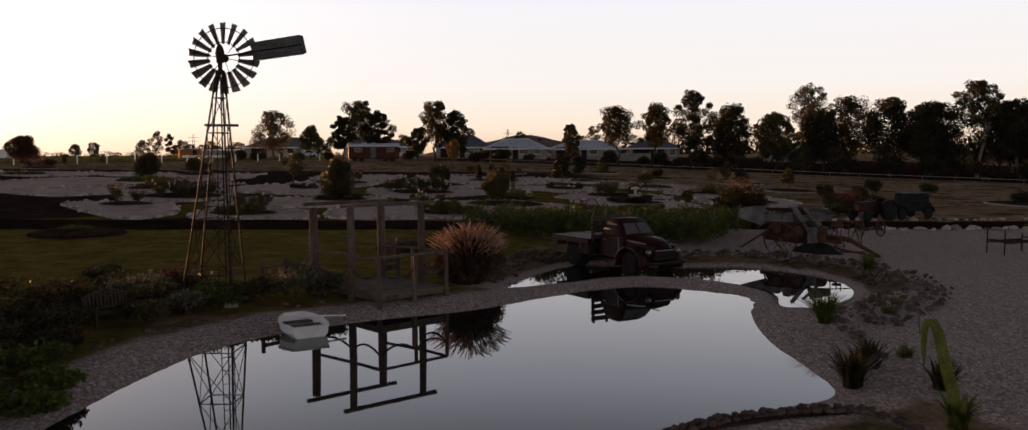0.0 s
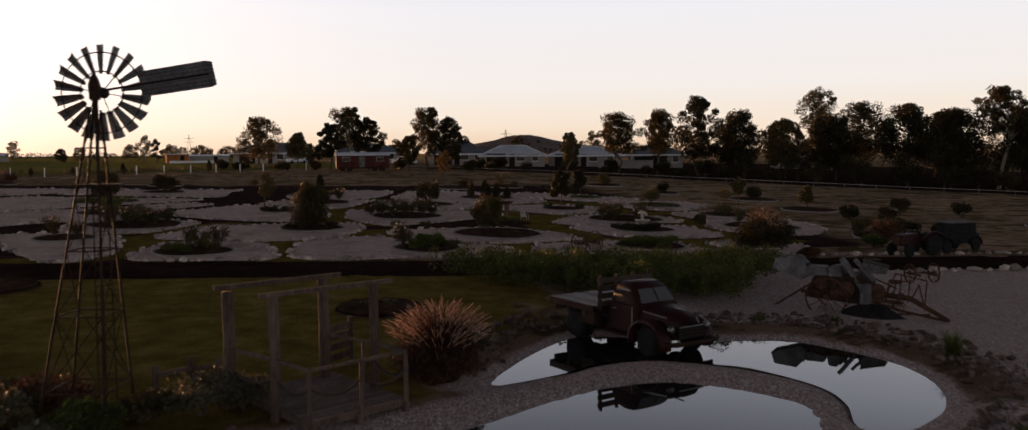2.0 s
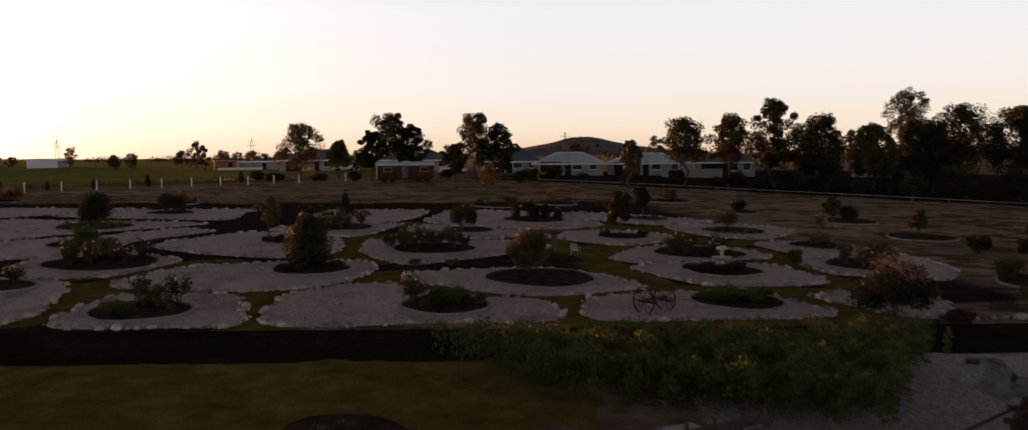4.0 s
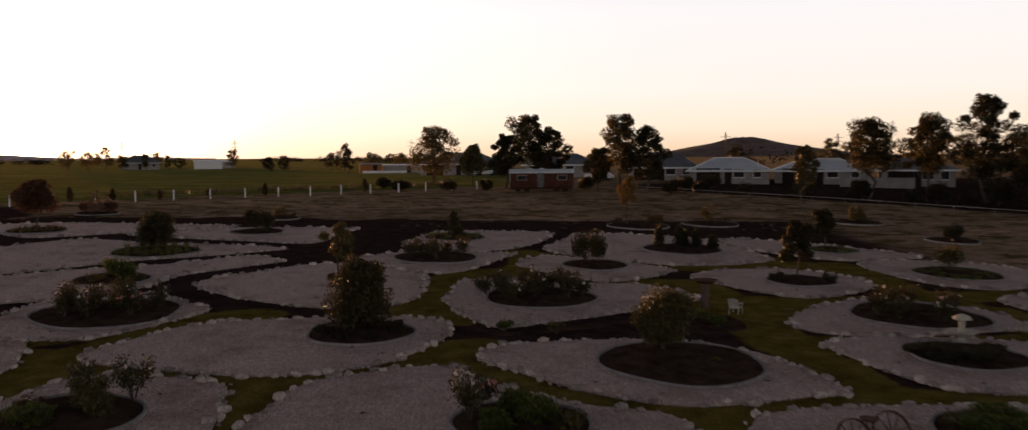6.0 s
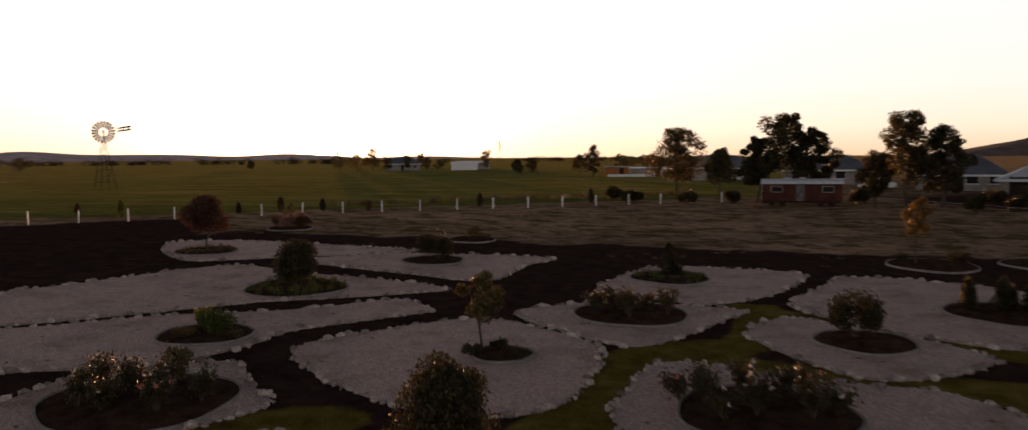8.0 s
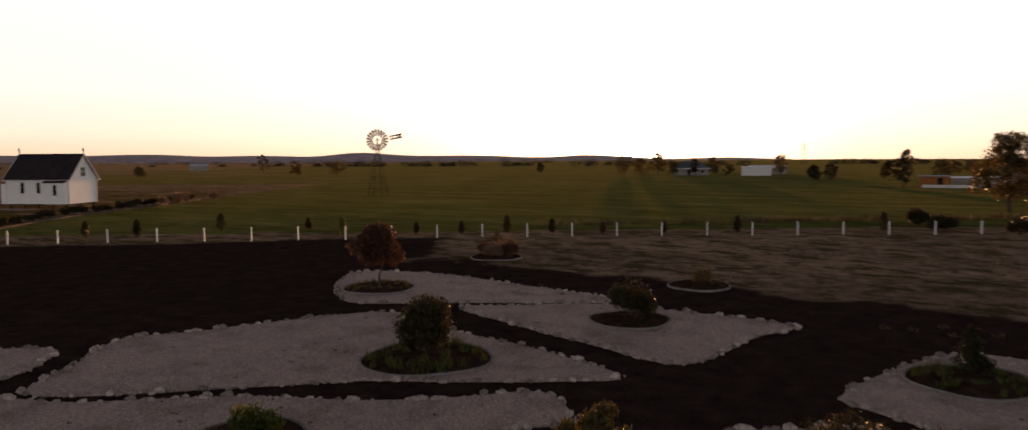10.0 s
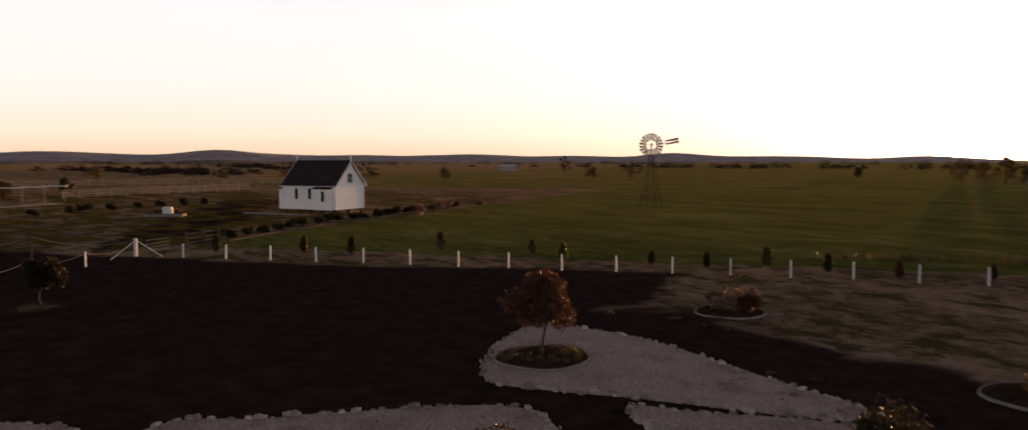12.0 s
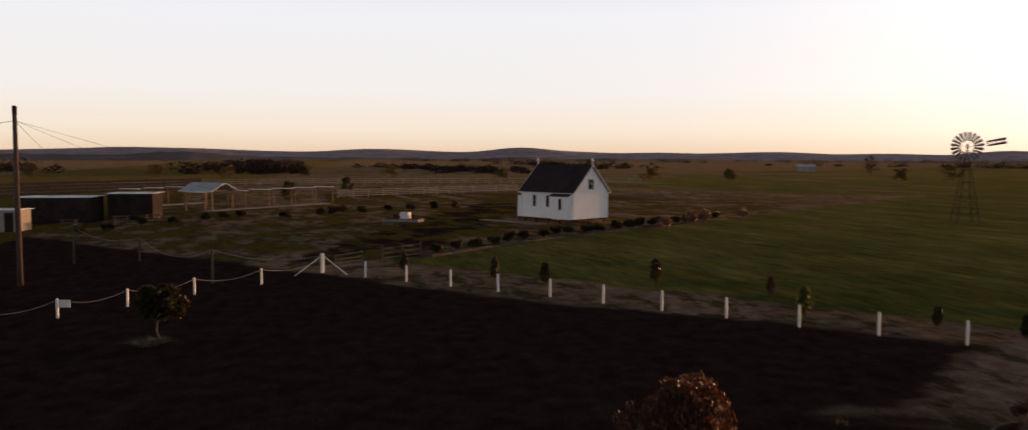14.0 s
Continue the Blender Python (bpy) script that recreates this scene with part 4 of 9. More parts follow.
RUST = earthy("rusty_iron", (0.05, 0.028, 0.02), (0.13, 0.065, 0.04), fine=24, coarse=4, rough=0.85, relief=0.4)
WHITE = earthy("chalky_white_paint", (0.66, 0.64, 0.62), (0.82, 0.8, 0.78), fine=4, coarse=1.4, rough=0.6, relief=0.05, grain=0.15)
RED_PAINT = earthy("faded_dark_red_paint", (0.014, 0.003, 0.003), (0.042, 0.006, 0.006), fine=14, coarse=2, rough=0.55, relief=0.12, spec=0.2)
BLACK = earthy("black_rubber", (0.012, 0.012, 0.012), (0.03, 0.028, 0.027), fine=30, coarse=4, rough=0.85, relief=0.3)
CHROME = earthy("dull_chrome", (0.14, 0.135, 0.13), (0.3, 0.29, 0.28), fine=20, coarse=4, rough=0.42, metal=1.0, relief=0.05)
GREY_PAINT = earthy("faded_grey_sheet_metal", (0.06, 0.056, 0.056), (0.2, 0.19, 0.19), fine=14, coarse=2, rough=0.7, relief=0.15)
m_glass, n_, l_, b_ = material("dusty_glass", (0.04, 0.042, 0.042), 0.15, 0.4)
GLASS = m_glass


def windmill(x, y, hub_h, wheel_r, tail, face, label, tower_r=1.2, turn=0.0, blades_n=18, double_tail=False, detail=True, top_r=0.1, base_block=True, foot=(0.0, 0.0), heft=1.0):
    """A bored-water windmill on a lattice tower. tail: way of the vane from the hub; face: way the wheel looks, degrees."""
    t = thing("windmill", on_ground(x, y), label, "windmill")
    corners = [(math.cos(radians(turn + 90 * i)), math.sin(radians(turn + 90 * i))) for i in range(4)]
    top = hub_h - 0.35

    def at(i, z):
        r = tower_r + (top_r - tower_r) * z / top
        k = 1 - z / top
        return Vector((corners[i % 4][0] * r + foot[0] * k, corners[i % 4][1] * r + foot[1] * k, z))

    for i in range(4):
        part("leg", Geo().tube([at(i, -0.1), at(i, top)], [0.042 * heft, 0.035 * heft], 6), STEEL, t)
        if base_block:
            p = at(i, 0)
            part("footing", Geo().box((p.x - 0.17, p.y - 0.17, -0.15), (p.x + 0.17, p.y + 0.17, 0.22)), CONCRETE, t, "concrete footing block", bevel=0.02)
    levels = [0.13, 0.36, 0.56, 0.73, 0.88]
    for k, s in enumerate(levels):
        for i in range(4):
            part("girt", Geo().beam(at(i, s * top), at(i + 1, s * top), 0.035 * heft, 0.035 * heft), STEEL, t)
            lo = s * top
            hi = (levels[k + 1] if k + 1 < len(levels) else 1.0) * top
            part("brace", Geo().tube([at(i, lo), at(i + 1, hi)], 0.016 * heft, 5), STEEL, t)
            if k == 0:
                part("brace", Geo().tube([at(i + 1, lo), at(i, hi)], 0.016 * heft, 5), STEEL, t)
    if detail:
        z = 0.76 * top
        part("platform", Geo().box((-0.42, -0.42, z), (0.42, 0.42, z + 0.04)), STEEL, t, "small lookout platform")
        ladder = part("ladder", Geo().tube([(-0.2, 0.35, 0.3), (-0.12, 0.1, z)], 0.014, 5).tube([(0.14, 0.35, 0.3), (0.14, 0.1, z)], 0.014, 5), STEEL, t)
        for i in range(12):
            s = (i + 0.5) / 12
            part("rung", Geo().tube([(-0.2 + 0.08 * s, 0.35 - 0.25 * s, 0.3 + s * (z - 0.3)), (0.14, 0.35 - 0.25 * s, 0.3 + s * (z - 0.3))], 0.01, 4), STEEL, ladder)
        part("pump_rod", Geo().tube([(0, 0, 0), (0, 0, top)], 0.02, 5), STEEL, t)
    fx, fy = math.cos(radians(face)), math.sin(radians(face))
    ahead = Vector((fx, fy, 0.0))
    sidew = Vector((-fy, fx, 0.0))
    up = Vector((0, 0, 1))
    c = Vector((0, 0, hub_h)) + ahead * 0.3
    g = Geo().box((-0.09, -0.1, hub_h - 0.16), (0.09, 0.1, hub_h + 0.14))
    g.tube([Vector((0, 0, hub_h)), c + ahead * 0.06], 0.09, 10).tube([(0, 0, top - 0.1), (0, 0, hub_h)], 0.06, 8)
    g.lathe([(0.11, hub_h - 0.02), (0.12, hub_h + 0.12), (0.08, hub_h + 0.26), (0.03, hub_h + 0.34)], 8)
    part("gearbox", g, STEEL, t, "dark gearbox under a hood", bevel=0.01)
    hub = part("wheel", Geo().tube([c - ahead * 0.06, c + ahead * 0.1], 0.11, 12), STEEL, t, "many-bladed wheel")
    for rr in (0.45 * wheel_r, 0.84 * wheel_r):
        pts = [c + (sidew * math.cos(a) + up * math.sin(a)) * rr for a in (2 * math.pi * k / 36 for k in range(37))]
        part("ring", Geo().tube(pts, 0.012, 5, False), STEEL, hub)
    for k in range(blades_n):
        a = 2 * math.pi * (k + 0.5) / blades_n
        r, s = sidew * math.cos(a) + up * math.sin(a), -sidew * math.sin(a) + up * math.cos(a)
        g = Geo()
        rows = []
        for f, hw in ((0.4, 0.055), (0.6, 0.082), (0.8, 0.106), (1.0, 0.12)):
            for u in (-1, -0.35, 0.35, 1):
                cv = 0.05 * (1 - u * u) * wheel_r
                rows.append(c + r * (f * wheel_r) + s * (u * hw * wheel_r * math.cos(radians(32))) + ahead * (-u * hw * wheel_r * math.sin(radians(32)) + cv))
        fs = [(4 * j + i, 4 * j + i + 1, 4 * j + i + 5, 4 * j + i + 4) for j in range(3) for i in range(3)]
        off = [p - ahead * 0.006 for p in rows]
        g.add(rows, fs).add(off, [tuple(reversed(q)) for q in fs])
        part("blade", g, ZINC, hub)
        if k % 3 == 0:
            part("spoke", Geo().tube([c, c + r * wheel_r * 0.86], 0.011, 4), STEEL, hub)
    # the vane
    tv = Vector(tail)
    ln = tv.length
    d = tv.normalized()
    w = d.cross(ahead).normalized()
    if w.z < 0:
        w = -w
    root = Vector((0, 0, hub_h))
    part("vane_arm", Geo().tube([root, root + d * ln * 0.95], 0.022, 6), STEEL, t)

    def sheet(a0, a1, h0, h1, shift):
        k, pts = 15, []
        for i in range(k):
            v = i / (k - 1)
            e = 0.012 * (1 if i % 2 else -1)
            cut = 0.05 if i in (0, k - 1) else 0.0
            for q, hh in ((a0 + cut * 0.3, h0), (a1 - cut, h1)):
                pts.append(root + d * (q * ln) + w * (hh * (v - 0.5) + shift) + ahead * e)
        fs = [(2 * i, 2 * i + 1, 2 * i + 3, 2 * i + 2) for i in range(k - 1)]
        return Geo().add(pts, fs).add([p - ahead * 0.008 for p in pts], [tuple(reversed(f)) for f in fs])

    if double_tail:
        part("vane", sheet(0.5, 1.0, 0.2, 0.3, 0.22), ZINC, t, "corrugated tail vane")
        part("vane", sheet(0.5, 1.0, 0.2, 0.3, -0.22), ZINC, t, "corrugated tail vane")
    else:
        part("vane", sheet(0.37, 1.0, 0.5, 0.54, 0.0), ZINC, t, "corrugated tail vane")
    return t


windmill(-10.86, -6.2, 6.47, 0.945, (2.2, 0.16, 0.42), 73.0, "tall steel windmill with many grey blades beside the pond", turn=-62, tower_r=0.92, foot=(-0.3, -0.45), heft=0.7)
windmill(-91.3, 122.0, 8.65, 1.68, (2.9, 2.5, 0.7), -48.0, "distant steel windmill standing in the green field", tower_r=1.7, turn=20, blades_n=20, double_tail=True, detail=False, base_block=False)

# ---- deck and pergola ----
def pergola():
    t = thing("pergola_deck", pose(-7.0, -6.7, 0.09), "weathered timber deck with tall posts and rope rails", "deck")
    inv = Matrix.Translation((7.0, 6.7, -0.09))
    tops = {"a": (-8.55, -6.1), "b": (-7.68, -7.43), "c": (-6.55, -5.2), "d": (-5.62, -6.55)}
    for k, (x, y) in tops.items():
        r = 0.125 if k in "ac" else 0.105
        g = Geo().tube([inv @ Vector((x, y, -0.25)), inv @ Vector((x + 0.02, y, 1.3)), inv @ Vector((x, y, 2.6 if k != "a" else 2.52))], [r * 1.06, r, r * 0.94], 10)
        part("post", g, TIMBER, t, "round timber post", True)
    for p, q in (("a", "c"), ("b", "d")):
        a, b = (Vector((*tops[k], 2.62)) for k in (p, q))
        d = (b - a).normalized()
        part("top_rail", Geo().beam(inv @ (a - d * 0.28), inv @ (b + d * 0.45), 0.11, 0.09), TIMBER, t)
    c0 = Vector((-7.1, -8.5, 0.36))
    ex, ey = Vector((1.98, 0.98, 0)), Vector((-1.2, 2.6, 0))
    n = 17
    for i in range(n):
        a = c0 + ey * ((i + 0.5) / n)
        part("deck_board", Geo().beam(inv @ a, inv @ (a + ex), 0.15, 0.035), PLANK, t)
    for s in (0.02, 0.98):
        part("bearer", Geo().beam(inv @ (c0 + ey * s - Vector((0, 0, 0.09))), inv @ (c0 + ey * s + ex - Vector((0, 0, 0.09))), 0.05, 0.14), TIMBER, t)
    for s in (0.0, 1.0):
        part("bearer", Geo().beam(inv @ (c0 + ex * s - Vector((0, 0, 0.09))), inv @ (c0 + ex * s + ey - Vector((0, 0, 0.09))), 0.05, 0.14), TIMBER, t)
    for s, u in ((0, 0), (0, 1), (1, 0), (1, 1), (0.5, 0)):
        p = c0 + ex * s + ey * u
        part("stump", Geo().tube([inv @ Vector((p.x, p.y, -0.3)), inv @ Vector((p.x, p.y, 0.3))], 0.07, 8), TIMBER, t)
    rails = [c0, c0 + ex * 0.52, c0 + ex]
    for p in rails + [c0 + ex + ey * 0.55]:
        part("rail_post", Geo().beam(inv @ Vector((p.x, p.y, 0.3)), inv @ Vector((p.x, p.y, 1.32)), 0.085, 0.085, (1, 0, 0)), TIMBER, t)
    h = Vector((0, 0, 0.97))
    for a, b in ((c0 + h, c0 + ex + h), (c0 + ex + h, Vector((*tops["d"], 1.33))), (c0 + h, Vector((*tops["b"], 1.33))), (Vector((*tops["b"], 1.33)), Vector((*tops["a"], 1.33))), (Vector((*tops["d"], 1.33)), Vector((*tops["c"], 1.33)))):
        part("hand_rail", Geo().beam(inv @ a, inv @ b, 0.07, 0.06), TIMBER, t)

    def swag(a, b, dip):
        pts = [inv @ (a.lerp(b, s) - Vector((0, 0, dip * 4 * s * (1 - s)))) for s in np.linspace(0, 1, 11)]
        part("rope", Geo().tube(pts, 0.028, 6), ROPE, t, "dark hanging rope", True)

    lo = Vector((0, 0, 0.62))
    for a, b in ((c0, c0 + ex * 0.52), (c0 + ex * 0.52, c0 + ex), (Vector((*tops["b"], 0.36)), c0), (Vector((*tops["a"], 0.36)), Vector((*tops["b"], 0.36))), (c0 + ex, Vector((*tops["d"], 0.36)))):
        swag(a + lo, b + lo, 0.22)


pergola()


def rail_fence(points, h, label, rails=(0.45, 0.85), post=0.11, mat=None, name="rail_fence", cat="fence", rail=(0.05, 0.1), round_=False):
    t = thing(name, Matrix(), label, cat)
    mat = mat or TIMBER
    ps = [Vector((x, y, ground_z(x, y))) for x, y in points]
    for p in ps:
        part("post", Geo().beam(p - Vector((0, 0, 0.2)), p + Vector((0, 0, h)), post, post, (1, 0, 0)), mat, t)
    for a, b in zip(ps, ps[1:]):
        for z in rails:
            u = Vector((0, 0, z))
            part("rail", Geo().beam(a + u, b + u, *rail), mat, t)
    return t


rail_fence([(-9.95, -6.35), (-9.3, -5.9), (-8.75, -6.0)], 1.05, "low weathered timber rail fence beside the deck")
rail_fence([(-6.35, -3.95), (-5.75, -3.35)], 1.25, "short dark timber gate panel behind the deck", rails=(0.35, 0.6, 0.85, 1.05), name="timber_gate", cat="gate", rail=(0.04, 0.16))


# ---- the dinghy ----
def dinghy():
    t = thing("dinghy", pose(-8.98, -10.85, WATER - 0.05, 0, -3, 104), "small white wooden dinghy aground at the pond edge", "boat")
    L, rows = 1.3, []
    secs = [(0.0, 0.40, 0.29, 0.26), (0.3, 0.49, 0.29, 0.34), (0.6, 0.5, 0.3, 0.34), (0.85, 0.4, 0.32, 0.24), (1.0, 0.24, 0.34, 0.14)]
    for f, hw, hz, bw in secs:
        x = f * L
        for y, z in ((hw, hz), (hw * 0.97, hz * 0.45), (bw, -0.03 + 0.1 * f * f), (-bw, -0.03 + 0.1 * f * f), (-hw * 0.97, hz * 0.45), (-hw, hz)):
            rows.append((x, y, z))
    k = 6
    fs = [(k * j + i, k * j + i + 1, k * j + k + i + 1, k * j + k + i) for j in range(4) for i in range(5)] + [tuple(range(k)), tuple(reversed(range(4 * k, 5 * k)))]
    inner = [(min(max(x, 0.04), L - 0.04), y * 0.94, z * 1.0 + (0.025 if z < 0.3 else 0.0)) for x, y, z in rows]
    g = Geo().add(rows, [tuple(reversed(f)) for f in fs]).add(inner, fs)
    part("hull", g, WHITE, t, "white painted clinker hull")
    for side in (1, -1):
        pts = [(f * L, side * hw, hz + 0.01) for f, hw, hz, _ in secs]
        part("gunwale", Geo().tube(pts, 0.028, 6), WHITE, t, smooth_faces=True)
    for f in (0, 4):
        _, hw, hz, _ = secs[f]
        part("transom_cap", Geo().beam((secs[f][0] * L, -hw, hz + 0.01), (secs[f][0] * L, hw, hz + 0.01), 0.05, 0.04), WHITE, t)
    for x, hw in ((0.16, 0.38), (0.65, 0.45), (1.08, 0.36)):
        part("thwart", Geo().box((x - 0.11, -hw, 0.17), (x + 0.11, hw, 0.195)), PLANK if x > 0.5 else WHITE, t, bevel=0.006)
    part("floor_boards", Geo().box((0.1, -0.28, 0.03), (1.1, 0.28, 0.05)), TIMBER, t)
    oar = thing("oar", pose(-8.65, -9.95, 0.2, 0, 4, 12), "pale wooden oar lying across the dinghy", "oar")
    part("shaft", Geo().tube([(-0.95, 0, 0), (0.25, 0, 0)], 0.02, 6), WHITE, oar)
    part("blade", Geo().add([(0.2, -0.03, 0.012), (0.55, -0.075, 0.01), (0.55, 0.075, 0.01), (0.2, 0.03, 0.012), (0.2, -0.03, -0.012), (0.55, -0.075, -0.01), (0.55, 0.075, -0.01), (0.2, 0.03, -0.012)],
                            [(0, 1, 2, 3), (7, 6, 5, 4), (0, 4, 5, 1), (1, 5, 6, 2), (2, 6, 7, 3), (3, 7, 4, 0)]), WHITE, oar)


dinghy()


# ---- wheels, used by the truck, the tractor and the old machines ----
def rubber_wheel(parent, x, y, z, r, w, rim=RED_PAINT, name="wheel"):
    prof = [(r * 0.55, -w / 2), (r * 0.86, -w / 2), (r * 0.97, -w * 0.36), (r, -w * 0.15), (r, w * 0.15), (r * 0.97, w * 0.36), (r * 0.86, w / 2), (r * 0.55, w / 2)]
    m = Matrix.Translation((x, y, z)) @ Matrix.Rotation(math.pi / 2, 4, "X")
    hub = part(name, Geo().lathe([(r * 0.16, -w * 0.45), (r * 0.16, w * 0.45)], 12, m), STEEL, parent)
    part("tyre", Geo().lathe(prof, 24, m), BLACK, hub, "black rubber tyre", True)
    part("rim", Geo().lathe([(r * 0.56, -w * 0.42), (r * 0.5, -w * 0.3), (r * 0.2, -w * 0.2), (r * 0.2, w * 0.2), (r * 0.5, w * 0.3), (r * 0.56, w * 0.42)], 20, m), rim, hub)
    return hub


def iron_wheel(parent, c, r, axis, spokes=10, width=0.06, mat=RUST):
    """A spoked iron wheel."""
    c, a = Vector(c), Vector(axis).normalized()
    s = a.cross(Vector((0, 0, 1))).normalized()
    u = s.cross(a)
    g = Geo()
    k = 28
    vs = [c + (s * math.cos(2 * math.pi * i / k) + u * math.sin(2 * math.pi * i / k)) * rr + a * ww for rr, ww in ((r, -width / 2), (r, width / 2), (r * 0.95, width / 2), (r * 0.95, -width / 2)) for i in range(k)]
    g.add(vs, [(j * k + i, j * k + (i + 1) % k, ((j + 1) % 4) * k + (i + 1) % k, ((j + 1) % 4) * k + i) for j in range(4) for i in range(k)])
    rim = part("wheel", g, mat, parent, "spoked iron wheel")
    part("hub", Geo().tube([c - a * 0.08, c + a * 0.08], r * 0.12, 10), mat, rim)
    for i in range(spokes):
        q = 2 * math.pi * i / spokes
        part("spoke", Geo().tube([c, c + (s * math.cos(q) + u * math.sin(q)) * r * 0.96], 0.014, 5), mat, rim)
    return rim


def slab(profile, y0, y1, mat, name, parent, bevel=0.03, label=""):
    """A side profile of (x, z) points drawn across from y0 to y1."""
    n = len(profile)
    vs = [(x, y, z) for y in (y0, y1) for x, z in profile]
    fs = [tuple(range(n)), tuple(reversed(range(n, 2 * n)))] + [((i + 1) % n, i, n + i, n + (i + 1) % n) for i in range(n)]
    return part(name, Geo().add(vs, fs), mat, parent, label, bevel=bevel)


def arch(x, z, r, w, y, mat, name, parent, a0=10, a1=190, thick=0.04, sx=1.0):
    """A rounded mudguard over a wheel."""
    n, vs = 12, []
    for i in range(n):
        a = radians(a0 + (a1 - a0) * i / (n - 1))
        for rr, ww in ((r, -0.5), (r + thick, -0.4), (r + thick * 1.4, 0), (r + thick, 0.4), (r, 0.5)):
            vs.append((x + rr * math.cos(a) * sx, y + ww * w, z + rr * math.sin(a)))
    fs = [(5 * i + j, 5 * i + (j + 1) % 5, 5 * i + 5 + (j + 1) % 5, 5 * i + 5 + j) for i in range(n - 1) for j in range(5)]
    fs += [(4, 3, 2, 1, 0), tuple(5 * (n - 1) + j for j in range(5))]
    return part(name, Geo().add(vs, fs), mat, parent, smooth_faces=True)


def truck():
    t = thing("farm_truck", pose(2.84, -3.69, -0.17, 0, 0, -74.5) @ Matrix.Scale(1.1, 4), "old dark red flatbed truck parked in the shallow pond", "truck")
    for y in (0.7, -0.7):
        rubber_wheel(t, 0, y, 0.38, 0.38, 0.19)
        for dy in (-0.12, 0.12):
            rubber_wheel(t, -2.75, y + dy, 0.4, 0.4, 0.19)
        arch(0, 0.4, 0.46, 0.4, y, RED_PAINT, "front_mudguard", t, -18, 195, 0.07, 1.2)
        part("mudguard_edge", Geo().tube([(0.58 * math.cos(a), y * 1.27, 0.4 + 0.5 * math.sin(a)) for a in np.linspace(1.9, 3.2, 7)], 0.012, 5), CREAM_WORN, t, "bare worn mudguard lip")
        g = Geo().lathe([(0.02, -0.05), (0.09, 0.0), (0.1, 0.06), (0.085, 0.1), (0.02, 0.12)], 14, Matrix.Translation((0.6, y * 0.84, 0.76)) @ Matrix.Rotation(math.pi / 2, 4, "Y"))
        part("headlight", g, CHROME, t, "round chrome headlight", True)
        part("running_board", Geo().box((-1.6, y - 0.16, 0.4), (-0.5, y + 0.16, 0.45)), RED_PAINT, t, bevel=0.01)
        part("bonnet_spear", Geo().beam((-0.38, y * 0.79, 1.06), (0.42, y * 0.72, 1.0), 0.02, 0.04), CHROME, t, "chrome side spear")
    k, vs = 9, []
    for x, hw, zt in ((-0.5, 0.6, 1.2), (-0.1, 0.56, 1.19), (0.3, 0.5, 1.14), (0.58, 0.42, 1.04), (0.72, 0.33, 0.88)):
        for i in range(k):
            a = math.pi * i / (k - 1)
            vs.append((x, hw * math.copysign(abs(math.cos(a)) ** 0.45, math.cos(a)), 0.55 + (zt - 0.55) * abs(math.sin(a)) ** 0.5))
    fs = [(j * k + i, (j + 1) * k + i, (j + 1) * k + i + 1, j * k + i + 1) for j in range(4) for i in range(k - 1)] + [tuple(4 * k + i for i in range(k)), tuple(reversed(range(k)))]
    part("bonnet", Geo().add(vs, fs), RED_PAINT, t, "rounded alligator bonnet", True)
    part("grille", Geo().box((0.66, -0.42, 0.5), (0.74, 0.42, 0.86)), BLACK, t, bevel=0.03)
    for i in range(4):
        part("grille_bar", Geo().box((0.74, -0.4, 0.56 + 0.08 * i), (0.765, 0.4, 0.585 + 0.08 * i)), CHROME if i == 3 else STEEL, t)
    part("bonnet_strip", Geo().box((0.1, -0.018, 1.16), (0.5, 0.018, 1.18)), CHROME, t)
    part("bumper", Geo().tube([(0.72, -0.88, 0.44), (0.88, -0.6, 0.44), (0.92, 0, 0.44), (0.88, 0.6, 0.44), (0.72, 0.88, 0.44)], 0.06, 8), STEEL, t, "dark steel bumper", True)
    low = slab([(-0.45, 0.45), (-0.45, 1.2), (-1.55, 1.2), (-1.6, 0.45)], -0.7, 0.7, RED_PAINT, "cab", t, 0.05)
    vs = []
    for z, x0, x1, hw in ((1.19, -0.47, -1.54, 0.68), (1.42, -0.6, -1.5, 0.63), (1.6, -0.76, -1.43, 0.56), (1.7, -0.92, -1.32, 0.44)):
        vs += [(x0, -hw * 0.9, z), (x0 + 0.03, 0, z), (x0, hw * 0.9, z), (x0 - 0.12, hw, z), (x1 + 0.08, hw, z), (x1, hw * 0.88, z), (x1, -hw * 0.88, z), (x1 + 0.08, -hw, z), (x0 - 0.12, -hw, z)]
    k = 9
    fs = [(j * k + i, j * k + (i + 1) % k, (j + 1) * k + (i + 1) % k, (j + 1) * k + i) for j in range(3) for i in range(k)] + [tuple(3 * k + i for i in range(k))]
    roof = part("cab_roof", Geo().add(vs, fs), RED_PAINT, t, "rounded cab roof", True)
    for s in (-1, 1):
        a, b = (Vector((-0.47, s * 0.53, 1.24)), Vector((-0.71, s * 0.45, 1.55)))
        c, d = Vector((-0.435, s * 0.03, 1.24)), Vector((-0.67, s * 0.03, 1.555))
        off = Vector((0.02, 0, 0.012))
        q = [p + off for p in (c, a, b, d)] + [p - off for p in (c, a, b, d)]
        f = [(0, 1, 2, 3), (7, 6, 5, 4), (0, 4, 5, 1), (1, 5, 6, 2), (2, 6, 7, 3), (3, 7, 4, 0)]
